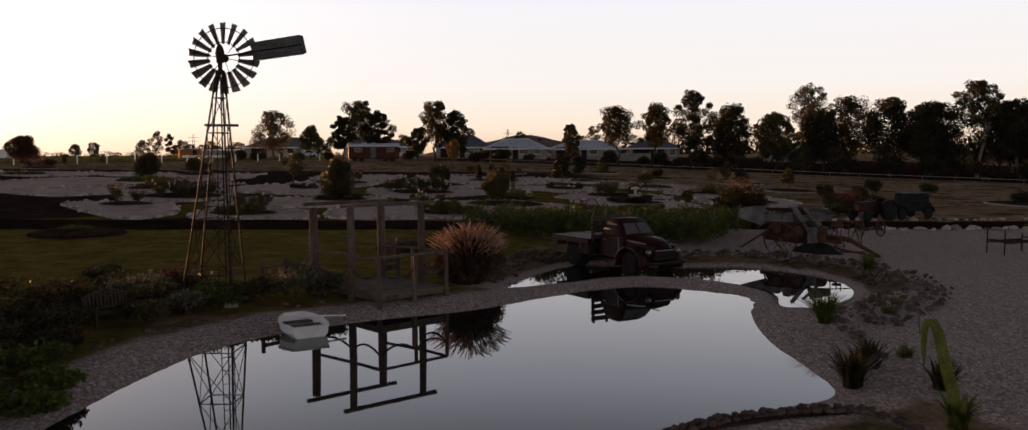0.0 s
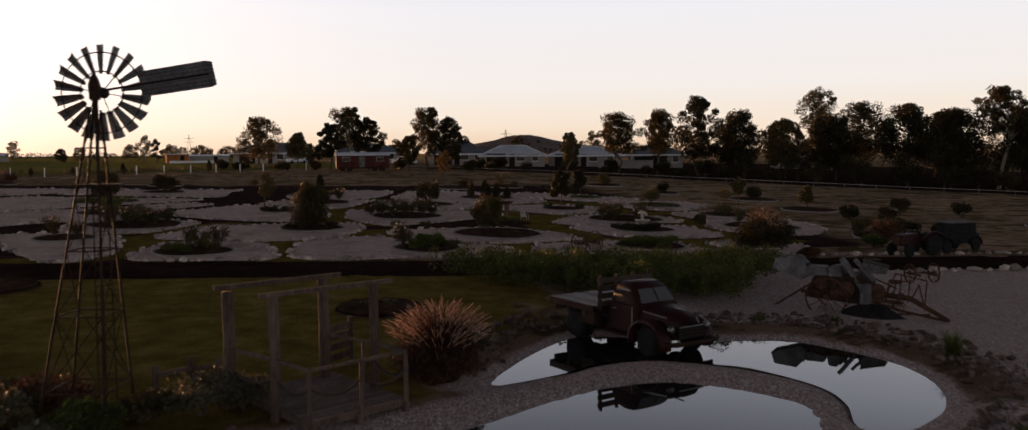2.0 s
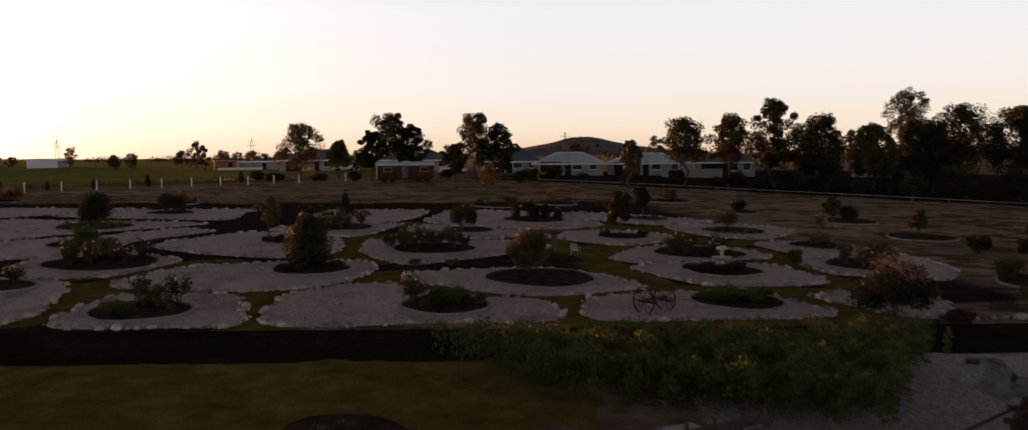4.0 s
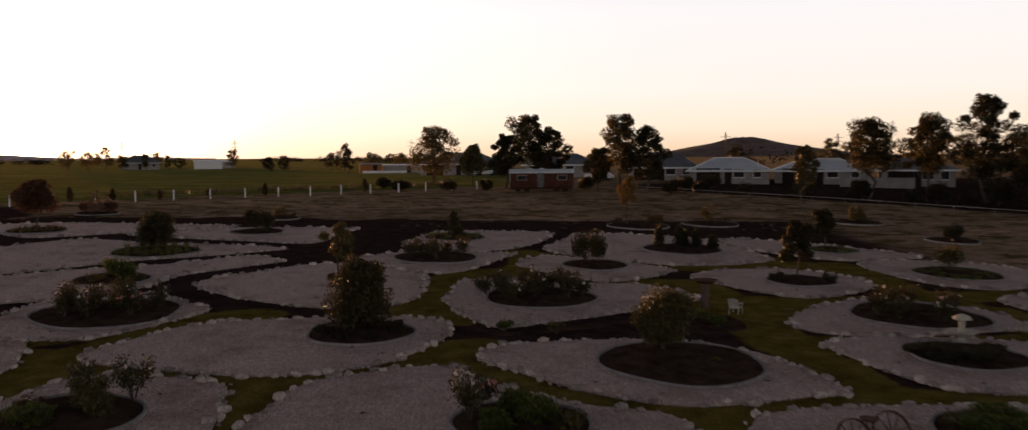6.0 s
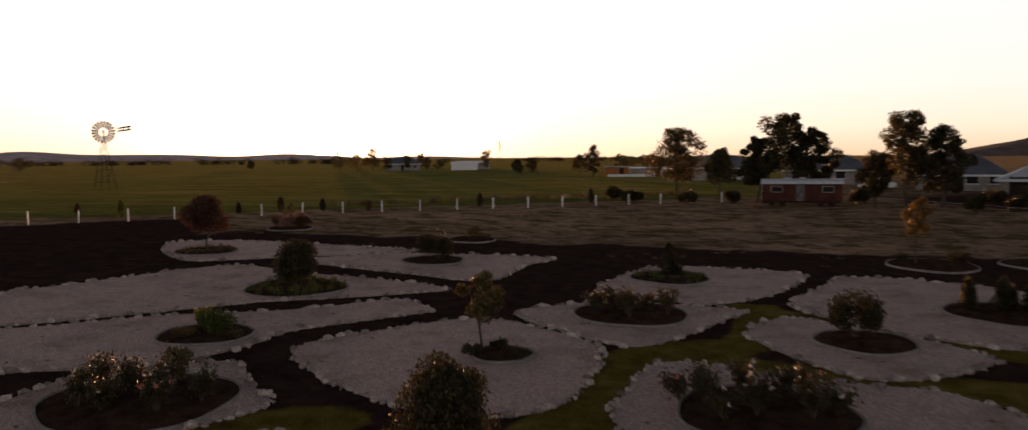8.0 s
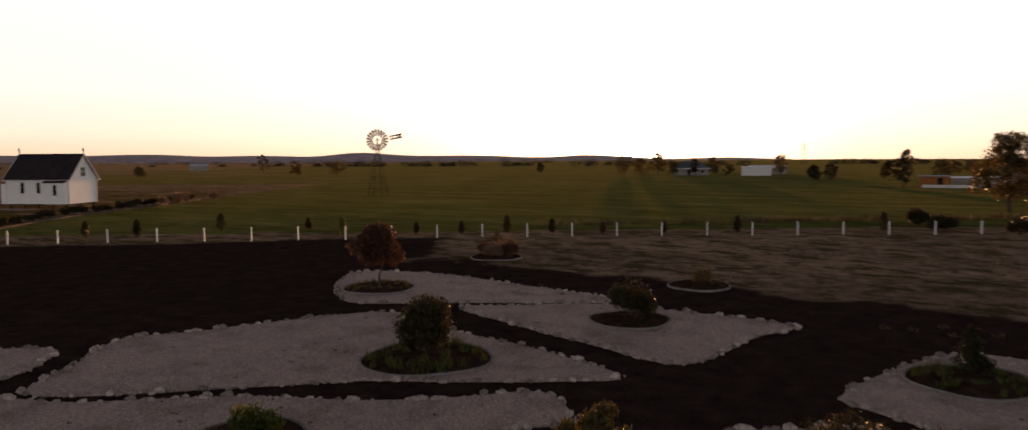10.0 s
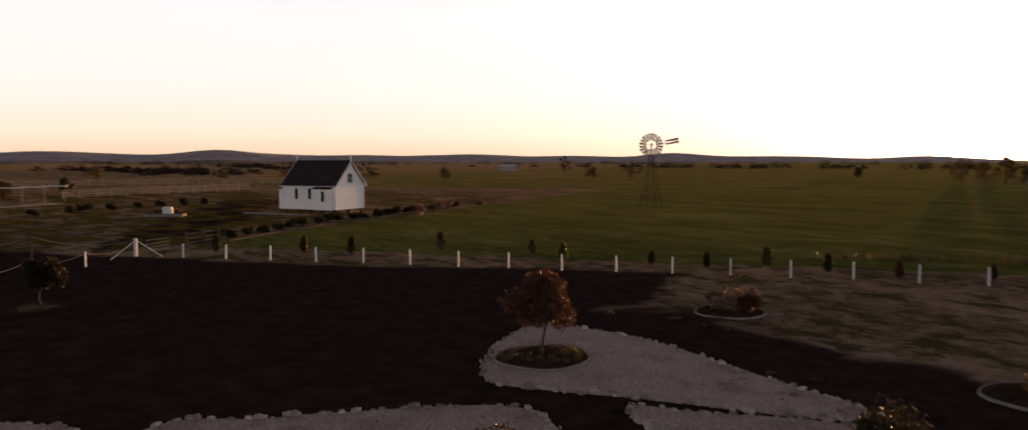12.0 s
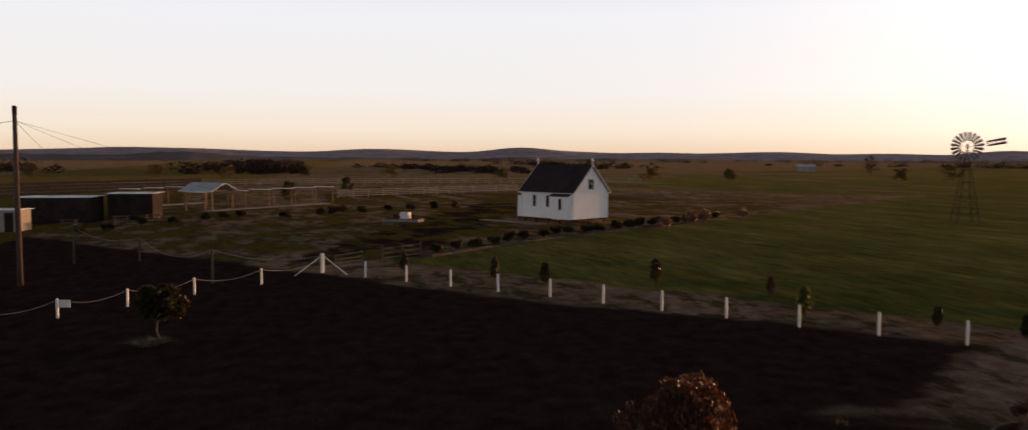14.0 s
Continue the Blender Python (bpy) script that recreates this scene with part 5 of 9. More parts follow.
        part("windscreen", Geo().add(q, f if s < 0 else [tuple(reversed(x)) for x in f]), SCREEN, roof, "windscreen pane with a grey reflection put into its colour")
        y = s * 0.655
        part("side_window", Geo().add([(-0.72, y, 1.25), (-1.36, y, 1.25), (-1.32, y * 0.9, 1.54), (-0.84, y * 0.9, 1.54)], [(0, 1, 2, 3) if s < 0 else (3, 2, 1, 0)]), GLASS, roof, "dusty side window")
        part("door_seam", Geo().beam((-1.42, s * 0.702, 0.52), (-1.42, s * 0.702, 1.2), 0.012, 0.012, (1, 0, 0)), BLACK, low)
        part("door_edge", Geo().beam((-0.62, s * 0.71, 0.5), (-0.62, s * 0.71, 1.14), 0.03, 0.02, (1, 0, 0)), CREAM_WORN, low, "pale worn door edge")
        part("door_handle", Geo().box((-1.35, s * 0.73 - 0.015, 1.02), (-1.22, s * 0.73 + 0.015, 1.05)), CHROME, low)
    # the timber rack behind the cab
    for y in (-0.82, -0.28, 0.28, 0.82):
        part("rack_post", Geo().beam((-1.78, y, 0.9), (-1.74, y, 1.84), 0.07, 0.07, (1, 0, 0)), DARK_WOOD, t)
    for z in (1.08, 1.28, 1.48, 1.68):
        part("rack_board", Geo().box((-1.74, -0.92, z - 0.07), (-1.7, 0.92, z + 0.07)), DARK_WOOD, t)
    for i in range(9):
        part("tray_board", Geo().box((-3.75, -0.98 + i * 0.219, 1.0), (-1.82, -0.98 + i * 0.219 + 0.21, 1.04)), TRAY_BOARD, t, "grey tray board, paled for the sky it reflects")
    for y in (-0.98, 0.98):
        part("tray_rail", Geo().box((-3.77, y - 0.03, 0.86), (-1.8, y + 0.03, 1.03)), RED_PAINT, t)
    part("tray_end_rail", Geo().box((-3.8, -0.98, 0.86), (-3.76, 0.98, 1.03)), RED_PAINT, t)
    for y in (-0.38, 0.38):
        part("chassis_rail", Geo().box((-3.6, y - 0.05, 0.5), (0.6, y + 0.05, 0.66)), STEEL, t)
        part("tool_box", Geo().box((-2.45, y * 2.1 - 0.14, 0.5), (-1.85, y * 2.1 + 0.14, 0.84)), STEEL, t, bevel=0.02)
    for x in (-2.3, -3.0, -3.6):
        part("cross_bearer", Geo().box((x - 0.05, -0.94, 0.68), (x + 0.05, 0.94, 0.86)), DARK_WOOD, t)
    part("rear_axle", Geo().tube([(-2.75, -0.8, 0.42), (-2.75, 0.8, 0.42)], 0.07, 8), STEEL, t)
    part("front_axle", Geo().tube([(0, -0.7, 0.4), (0, 0.7, 0.4)], 0.05, 8), STEEL, t)


CREAM_WORN = earthy("worn_pale_metal", (0.2, 0.18, 0.17), (0.4, 0.37, 0.35), fine=30, coarse=6, rough=0.6, relief=0.2)
# light grey planks, their colour lightened further for reflected sky
TRAY_BOARD = earthy("sky_paled_tray_boards", (0.22, 0.2, 0.19), (0.42, 0.39, 0.38), fine=24, coarse=2, stretch=(0.3, 1, 1), relief=0.3, per_object=0.2)
# windscreen base raised to grey, standing for the reflection in the glass
SCREEN = material("reflection_grey_windscreen", (0.09, 0.09, 0.09), 0.28, 0.5)[0]
truck()


def bench():
    t = thing("garden_bench", on_ground(-13.35, -8.75, 43, 0.05) @ Matrix.Diagonal((0.95, 0.95, 0.8, 1)), "dark timber garden bench with an arched slatted back", "bench")
    TIMBER = DARK_WOOD
    for x in (-0.58, 0.58):
        for y, h in ((-0.25, 0.42), (0.2, 0.85)):
            part("leg", Geo().beam((x, y, 0), (x, y + (0.07 if h > 0.5 else 0), h), 0.06, 0.06, (1, 0, 0)), TIMBER, t)
        part("armrest", Geo().beam((x, -0.3, 0.62), (x, 0.25, 0.62), 0.06, 0.04), TIMBER, t)
        part("arm_post", Geo().beam((x, -0.25, 0.42), (x, -0.25, 0.62), 0.05, 0.05, (1, 0, 0)), TIMBER, t)
    for i in range(5):
        part("seat_slat", Geo().box((-0.6, -0.27 + i * 0.1, 0.42), (0.6, -0.19 + i * 0.1, 0.445)), TIMBER, t)
    arc = [(x, 0.27, 0.84 + 0.16 * (1 - (x / 0.6) ** 2)) for x in np.linspace(-0.6, 0.6, 9)]
    part("top_rail", Geo().tube(arc, 0.03, 6), TIMBER, t)
    part("lower_rail", Geo().beam((-0.58, 0.22, 0.52), (0.58, 0.22, 0.52), 0.03, 0.06), TIMBER, t)
    for x in np.linspace(-0.5, 0.5, 11):
        part("back_slat", Geo().beam((x, 0.22, 0.52), (x, 0.27, 0.83 + 0.16 * (1 - (x / 0.6) ** 2)), 0.05, 0.015, (0, 1, 0)), TIMBER, t)


bench()


# ---- old machines on the gravel ----
def harvester():
    t = thing("harvester", pose(11.1, -0.85, -0.13, 0, 0, -47), "derelict grey and rusty horse-drawn harvester on the gravel", "farm machine")
    for y in (-0.85, 0.9):
        iron_wheel(t, (-0.75, y, 0.66), 0.66, (0, 1, 0), 12, 0.1)
    part("axle", Geo().tube([(-0.75, -0.9, 0.66), (-0.75, 0.95, 0.66)], 0.05, 8), RUST, t)
    for y in (-0.55, 0.55):
        part("frame_rail", Geo().beam((-1.6, y, 0.78), (1.5, y, 0.6), 0.08, 0.12), RUST, t)
    for x in (-1.4, -0.2, 0.9, 1.4):
        part("cross_rail", Geo().beam((x, -0.6, 0.72), (x, 0.6, 0.72), 0.08, 0.08), RUST, t)
    slab([(-1.5, 0.6), (0.4, 0.45), (0.6, 1.1), (0.15, 1.38), (-1.2, 1.32)], -0.62, 0.62, STEEL, "body", t, 0.04, "dark rusty housing")
    # rear delivery chute, a hollow box of pale sheet with a dark mouth
    slab([(-2.6, 1.46), (-2.48, 1.84), (-1.75, 1.9), (-1.3, 1.42), (-1.6, 1.14)], -0.44, -0.38, GREY_PAINT, "chute_side", t, 0.01, "pale grey sheet-metal chute side")
    slab([(-2.6, 1.46), (-2.48, 1.84), (-1.75, 1.9), (-1.3, 1.42), (-1.6, 1.14)], 0.32, 0.38, GREY_PAINT, "chute_side", t, 0.01, "pale grey sheet-metal chute side")
    part("chute_end", Geo().beam((-2.53, -0.03, 1.46), (-2.42, -0.03, 1.84), 0.7, 0.05, (1, 0, 0)), GREY_PAINT, t)
    part("chute_floor", Geo().beam((-2.58, -0.03, 1.47), (-1.5, -0.03, 1.2), 0.72, 0.03), GREY_PAINT, t)
    part("chute_lid", Geo().beam((-2.1, -0.03, 1.88), (-1.5, -0.03, 1.66), 0.74, 0.03), GREY_PAINT, t)
    # added black board that stands for the shade inside the chute's mouth
    part("chute_shadow_board", Geo().beam((-2.4, -0.03, 1.6), (-1.6, -0.03, 1.35), 0.68, 0.03), BLACK, t)
    slab([(-1.5, 1.32), (-1.42, 1.62), (-0.85, 1.62), (-0.7, 1.25)], -0.5, 0.1, GREY_PAINT, "cover", t, 0.03, "pale grey box cover")
    for y0, dx in ((-0.6, 0.0), (-0.28, 0.08), (0.06, 0.16)):
        slab([(-0.75 + dx, 1.3), (-0.68 + dx, 1.68), (-0.4 + dx, 1.7), (-0.28 + dx, 1.3)], y0, y0 + 0.26, GREY_PAINT, "cover", t, 0.03, "pale grey curved cover")
    part("elevator_leg", Geo().beam((-0.35, -0.42, 1.92), (0.35, -0.5, 0.95), 0.3, 0.12), GREY_PAINT, t, "long slanting elevator casing")
    part("elevator_leg", Geo().beam((-0.02, 0.06, 1.86), (0.6, 0.02, 1.2), 0.26, 0.1), GREY_PAINT, t, "long slanting elevator casing")
    slab([(0.28, 0.5), (0.3, 1.16), (0.62, 1.16), (0.64, 0.46)], -0.88, -0.56, GREY_PAINT, "side_panel", t, 0.03, "pale grey side panel")
    slab([(0.1, 1.42), (0.25, 1.82), (0.98, 1.62), (0.95, 1.4)], 0.1, 0.6, GREY_PAINT, "hopper", t, 0.03, "pale grey hopper")
    part("hopper_lip", Geo().beam((0.2, 0.35, 1.84), (1.0, 0.35, 1.63), 0.6, 0.02), DARK_WOOD, t)
    for x, z, r in ((0.8, 0.95, 0.22), (-0.15, 0.95, 0.26), (-0.95, 1.1, 0.2), (0.35, 0.7, 0.12), (-0.5, 0.8, 0.14)):
        part("pulley", Geo().tube([(x, -0.66, z), (x, -0.72, z)], r, 16), RUST, t)
        part("pulley_rim", Geo().tube([(x + r * math.cos(a), -0.69, z + r * math.sin(a)) for a in np.linspace(0, 6.2832, 17)], 0.022, 5, False), STEEL, t)
    for (x0, z0), (x1, z1) in (((0.8, 1.17), (-0.15, 1.21)), ((0.8, 0.73), (-0.15, 0.69)), ((-0.15, 1.21), (-0.95, 1.3)), ((-0.15, 0.69), (-0.95, 0.9))):
        part("drive_belt", Geo().beam((x0, -0.69, z0), (x1, -0.69, z1), 0.05, 0.012), BLACK, t)
    for i in range(7):
        x = 0.75 + 0.12 * i
        part("tooth", Geo().tube([(x, -0.45, 0.62), (x + 0.25, -0.5, 0.42)], [0.016, 0.006], 4), RUST, t)
    for p, q in (((0.9, 0.45, 0.6), (1.2, 0.5, 1.4)), ((1.6, 0.3, 0.5), (1.65, 0.32, 1.25)), ((1.2, 0.5, 1.4), (2.15, 0.25, 1.25)), ((2.15, 0.25, 1.25), (2.1, 0.25, 0.3)), ((1.7, 0.3, 0.6), (1.95, -0.1, 1.15)), ((1.0, -0.3, 0.6), (1.1, -0.35, 1.3)),
                 ((1.1, -0.35, 1.3), (1.7, -0.2, 1.25)), ((1.35, 0.1, 0.62), (1.42, 0.05, 1.42)), ((1.95, -0.1, 1.15), (2.1, -0.15, 0.55)), ((0.6, 0.4, 1.2), (1.25, 0.45, 0.9))):
        part("lever", Geo().tube([p, q], 0.022, 5), RUST, t)
    part("driver_seat", Geo().lathe([(0.03, 1.12), (0.17, 1.13), (0.21, 1.2)], 12, Matrix.Translation((1.25, 0.1, 0.0))), RUST, t, "pressed iron seat", True)
    part("seat_spring", Geo().tube([(0.95, 0.1, 0.68), (1.2, 0.1, 0.85), (1.25, 0.1, 1.13)], 0.025, 5), RUST, t)
    part("drawbar", Geo().tube([(0.5, 0, 0.78), (1.7, 0, 0.68), (2.85, -0.05, 0.05)], [0.1, 0.09, 0.06], 7), RUST, t)
    part("drawbar_stay", Geo().tube([(0.5, -0.5, 0.6), (1.5, -0.2, 0.28), (2.8, -0.05, 0.05)], 0.045, 6), RUST, t)
    part("drawbar_stay", Geo().tube([(0.5, -0.62, 0.5), (1.3, -0.4, 0.2), (2.3, -0.1, 0.22)], 0.035, 6), RUST, t)
    part("prop", Geo().tube([(-1.35, -0.1, 1.0), (-2.75, -0.15, 0.02)], 0.04, 6), RUST, t)
    iron_wheel(t, (1.15, 0.35, 0.35), 0.35, (0.1, 1, 0), 8, 0.06)


harvester()
tarp = Geo()
gen_ = np.random.default_rng(8)
ks, rs = 18, [(0.0, 0.5), (0.35, 0.46), (0.65, 0.34), (0.9, 0.13), (1.02, -0.05)]
tarp.add([(r * 1.15 * math.cos(a) * (1 + 0.12 * math.sin(3 * a)), r * 0.75 * math.sin(a) * (1 + 0.1 * math.cos(4 * a)), z * (1 + 0.2 * math.sin(2 * a + r * 5))) for r, z in rs for a in (2 * math.pi * i / ks for i in range(ks))],
         [(j * ks + i, (j + 1) * ks + i, (j + 1) * ks + (i + 1) % ks, j * ks + (i + 1) % ks) for j in range(4) for i in range(ks)])
tb = part("tarpaulin", tarp, BLACK, smooth_faces=True)
tb.matrix_basis = pose(10.75, -2.1, -0.12, 0, 0, -40)
tagged(tb, "low black tarpaulin over a mound beside the old harvester", "tarpaulin")


def wheel_set(x, y, turn, r, gauge, label):
    t = thing("wheel_set", on_ground(x, y, turn), label, "wheels")
    for s in (-gauge / 2, gauge / 2):
        iron_wheel(t, (s, 0, r), r, (1, 0, 0), 10, 0.07, RUST)
    part("axle", Geo().tube([(-gauge / 2 - 0.1, 0, r), (gauge / 2 + 0.1, 0, r)], 0.04, 6), RUST, t)
    part("frame", Geo().beam((-gauge * 0.35, -0.5, r * 0.9), (-gauge * 0.35, 0.5, r * 0.9), 0.06, 0.08).beam((gauge * 0.35, -0.5, r * 0.9), (gauge * 0.35, 0.5, r * 0.9), 0.06, 0.08), RUST, t)
    return t


wheel_set(18.2, 3.9, -10, 0.4, 1.05, "rusty iron wheel set on the pink gravel")
cart = wheel_set(7.9, 14.8, 25, 0.52, 1.15, "old iron-wheeled dump rake on a gravel bed")
for i in range(9):
    q = -0.5 + i * 0.125
    part("tine", Geo().tube([(q, 0.05, 0.62), (q, -0.35, 0.6), (q, -0.55, 0.3), (q, -0.45, 0.05)], 0.012, 4), RUST, cart)
part("seat", Geo().lathe([(0.02, 0.86), (0.18, 0.88), (0.2, 0.93)], 12, Matrix.Translation((0, 0.15, 0.0))), RUST, cart, "pressed iron seat")
part("seat_spring", Geo().tube([(0, 0, 0.55), (0, 0.25, 0.7), (0, 0.15, 0.87)], 0.02, 5), RUST, cart)


def tractor():
    t = thing("tractor", on_ground(24.2, 10.9, 8), "small old red tractor parked behind the beds", "tractor")
    for y in (-0.62, 0.62):
        rubber_wheel(t, 0.55, y, 0.55, 0.55, 0.28)
        rubber_wheel(t, -1.05, y * 0.85, 0.33, 0.33, 0.16)
        arch(0.55, 0.58, 0.6, 0.32, y, RED_PAINT, "mudguard", t, 20, 165)
    slab([(-1.35, 0.55), (-1.4, 1.0), (-1.2, 1.12), (0.0, 1.14), (0.1, 0.5)], -0.26, 0.26, RED_PAINT, "bonnet", t, 0.05)
    part("transmission", Geo().box((-0.3, -0.2, 0.4), (0.7, 0.2, 0.75)), STEEL, t, bevel=0.03)
    part("seat", Geo().box((0.35, -0.22, 1.0), (0.75, 0.22, 1.06)), BLACK, t, bevel=0.02)
    part("steering_wheel", Geo().tube([(0.12 + 0.04 * math.sin(a), 0.18 * math.cos(a), 1.22 + 0.17 * math.sin(a)) for a in np.linspace(0, 6.283, 17)], 0.014, 5, False), BLACK, t)
    part("exhaust", Geo().tube([(-0.7, 0.1, 1.1), (-0.7, 0.1, 1.55)], 0.03, 6), STEEL, t)


def old_car():
    t = thing("vintage_car", on_ground(27.4, 11.9, 8), "dark derelict vintage car body with a pale roof edge", "car")
    for x in (-1.1, 1.1):
        for y in (-0.62, 0.62):
            rubber_wheel(t, x, y, 0.34, 0.34, 0.15, STEEL)
            arch(x, 0.36, 0.4, 0.26, y, BLACK, "mudguard", t, 0, 180)
    slab([(-1.6, 0.42), (-1.6, 0.9), (-1.45, 1.02), (-0.5, 1.05), (-0.45, 0.95), (1.45, 0.95), (1.6, 0.42)], -0.55, 0.55, BLACK, "body", t, 0.05)
    slab([(-0.5, 0.95), (-0.42, 1.5), (1.2, 1.5), (1.3, 0.95)], -0.53, 0.53, BLACK, "cabin", t, 0.03, "dark cabin sides")
    part("roof", Geo().box((-0.55, -0.6, 1.5), (1.25, 0.6, 1.56)), GREY_PAINT, t, "pale roof", bevel=0.03)


tractor()
old_car()


def bedstead():
    t = thing("bedstead", on_ground(20.0, -2.55, 6), "black iron bedstead frame standing on the gravel", "bedstead")
    for x in (-1.05, 1.05):
        for y in (-0.4, 0.4):
            part("leg", Geo().tube([(x, y, 0), (x, y, 1.05 if x < 0 else 0.75)], 0.03, 6), STEEL, t)
        part("end_rail", Geo().tube([(x, -0.4, 0.6), (x, 0.4, 0.6)], 0.025, 6), STEEL, t)
    for y in (-0.4, 0.4):
        part("side_rail", Geo().beam((-1.05, y, 0.5), (1.05, y, 0.5), 0.04, 0.09), STEEL, t)
    for i in range(9):
        part("slat", Geo().beam((-0.95 + i * 0.235, -0.4, 0.5), (-0.95 + i * 0.235, 0.4, 0.5), 0.04, 0.02), STEEL, t)


bedstead()

# ---- stones round the ponds ----
edge = thing("pond_rockery", Matrix(), "loose brown rocks piled round the back pond", "rocks")
back = [(-2.9, -5.2), (-1.8, -2.9), (-0.2, -0.7), (1.6, -0.2), (4.6, -1.4), (6.8, -2.2), (8.4, -4.2), (8.5, -7.2), (7.6, -9.4), (6.4, -10.9), (4.9, -12.0), (3.0, -13.2)]
line = spline(back, 6, False)
for off in (0.0, 0.3, 0.6, 0.9, 1.2, 1.55):
    q = [tuple(p + (p - np.array([2.5, -6.5])) / np.linalg.norm(p - np.array([2.5, -6.5])) * off) for p in line]
    lay_along(q, 0.3, (0.1, 0.34), ROCKS, edge, "rock", 0.01, 0.22, False)
lay_along(spline([(2.9, -13.4), (1.8, -15.6), (0.9, -17.2)], 5, False), 0.3, (0.15, 0.35), ROCKS, edge, "rock", 0.0, 0.2, False)
lay_along(spline([(-14.0, -15.6), (-13.9, -12.5), (-12.4, -10.2), (-11.0, -8.9), (-9.6, -7.9), (-8.3, -7.7)], 6, False), 0.5, (0.12, 0.32), ROCKS, edge, "rock", 0.0, 0.3, False)
wall = thing("stone_edging", Matrix(), "low mortared cobble wall edging the near pond shore", "stone wall")
wline = spline([(-6.2, -20.6), (-4.9, -20.0), (-3.7, -19.62), (-2.55, -19.58), (-1.65, -19.82), (-1.45, -20.25), (-1.5, -21.0)], 6, False)
g = Geo()
vs, k = [], len(wline)
for i, (x, y) in enumerate(wline):
    a, b = wline[max(i - 1, 0)], wline[min(i + 1, k - 1)]
    nx_, ny_ = np.array([-(b - a)[1], (b - a)[0]]) / np.linalg.norm(b - a)
    vs += [(x + nx_ * s, y + ny_ * s, z) for s, z in ((0.2, -0.35), (0.18, 0.08), (-0.18, 0.08), (-0.2, -0.35))]
g.add(vs, [(4 * i + j, 4 * i + (j + 1) % 4, 4 * i + 4 + (j + 1) % 4, 4 * i + 4 + j) for i in range(k - 1) for j in range(4)])
part("mortar", g, MULCH, wall, "dark mortar")
for row, z in ((-0.21, -0.12), (-0.21, 0.0), (-0.05, 0.1), (0.12, 0.1)):
    q = []
    for i, p in enumerate(wline):
        a, b = wline[max(i - 1, 0)], wline[min(i + 1, k - 1)]
        q.append(p + np.array([-(b - a)[1], (b - a)[0]]) / np.linalg.norm(b - a) * row)
    for ob in lay_along(q, 0.17, (0.17, 0.24), ROCKS, wall, "cobble", 0.0, 0.01, False):
        ob.location.z = z

# row of pale boulders beyond the gravel yard
row_thing = thing("boulder_row", Matrix(), "row of pale boulders between the gravel yard and the path", "boulders")
lay_along(spline([(17.0, 7.0), (20.4, 6.35), (25.4, 5.75), (34, 4.7)], 6, False), 0.62, (0.3, 0.75), STONES, row_thing, "boulder", 0.0, 0.15, False)
lay_along(spline([(17.8, 11.95), (23.5, 11.15), (29.4, 10.4), (38, 9.3)], 6, False), 0.55, (0.25, 0.6), STONES, row_thing, "boulder", 0.0, 0.15, False)

# ---- planting at the pond ----
gen = np.random.default_rng(31)
fg = thing("fountain_grass", on_ground(-3.9, -5.2), "large fountain grass with feathery pinkish plumes by the deck", "ornamental grass")
v, q, _ = blades(gen, 4200, 0.45, 1.7, 0.85, 0.024, 0.6)
GRASS_LEAF = leafy("dark_red_blades", (0.02, 0.011, 0.007), (0.075, 0.036, 0.022), 0.25)
part("blade_tuft", quad_mesh("blade_tuft", v, q, GRASS_LEAF), GRASS_LEAF, fg, "dark arching blades")
v, q = leaves_at(puff(gen, [(0, 0, 0.75, 0.85, 0.85, 0.75), (0, 0, 0.5, 1.05, 1.05, 0.5)], 3500), 0.3, gen, 0.1, -0.8)
part("dry_thatch", quad_mesh("dry_thatch", v, q, GRASS_LEAF), GRASS_LEAF, fg, "dark thatch within the clump")
ps, qs = [], []
for i in range(420):
    a, lean = gen.uniform(0, 6.283), gen.uniform(0.03, 1) ** 0.7 * 0.78
    d = np.array([math.cos(a) * math.sin(lean), math.sin(a) * math.sin(lean), math.cos(lean)])
    tip = np.array([0.25 * math.cos(a), 0.25 * math.sin(a), 0.25]) * lean + d * gen.uniform(1.15, 1.75) * (1 - 0.3 * lean)
    out = np.array([math.cos(a), math.sin(a), -0.35])
    for j in range(5):
        u, w = j / 5, (j + 1) / 5
        p0, p1 = tip + d * 0.27 * u + out * 0.12 * u * u, tip + d * 0.27 * w + out * 0.12 * w * w
        side = np.cross(d, gen.normal(size=3))
        side *= 0.014 * (1 - 0.6 * abs(u - 0.35)) / np.linalg.norm(side)
        for sd in (side, np.cross(d, side)):
            o = len(ps)
            ps += [p0 - sd, p0 + sd, p1 + sd * 0.9, p1 - sd * 0.9]
            qs.append((o, o + 1, o + 2, o + 3))
part("plume_spray", quad_mesh("plume_spray", ps, qs, PLUME), PLUME, fg, "pinkish feathery plumes")

bush(-3.3, -4.4, 1.3, 1.6, "dark low shrub behind the fountain grass", 3, DARK_LEAF, 2600, 0.08)
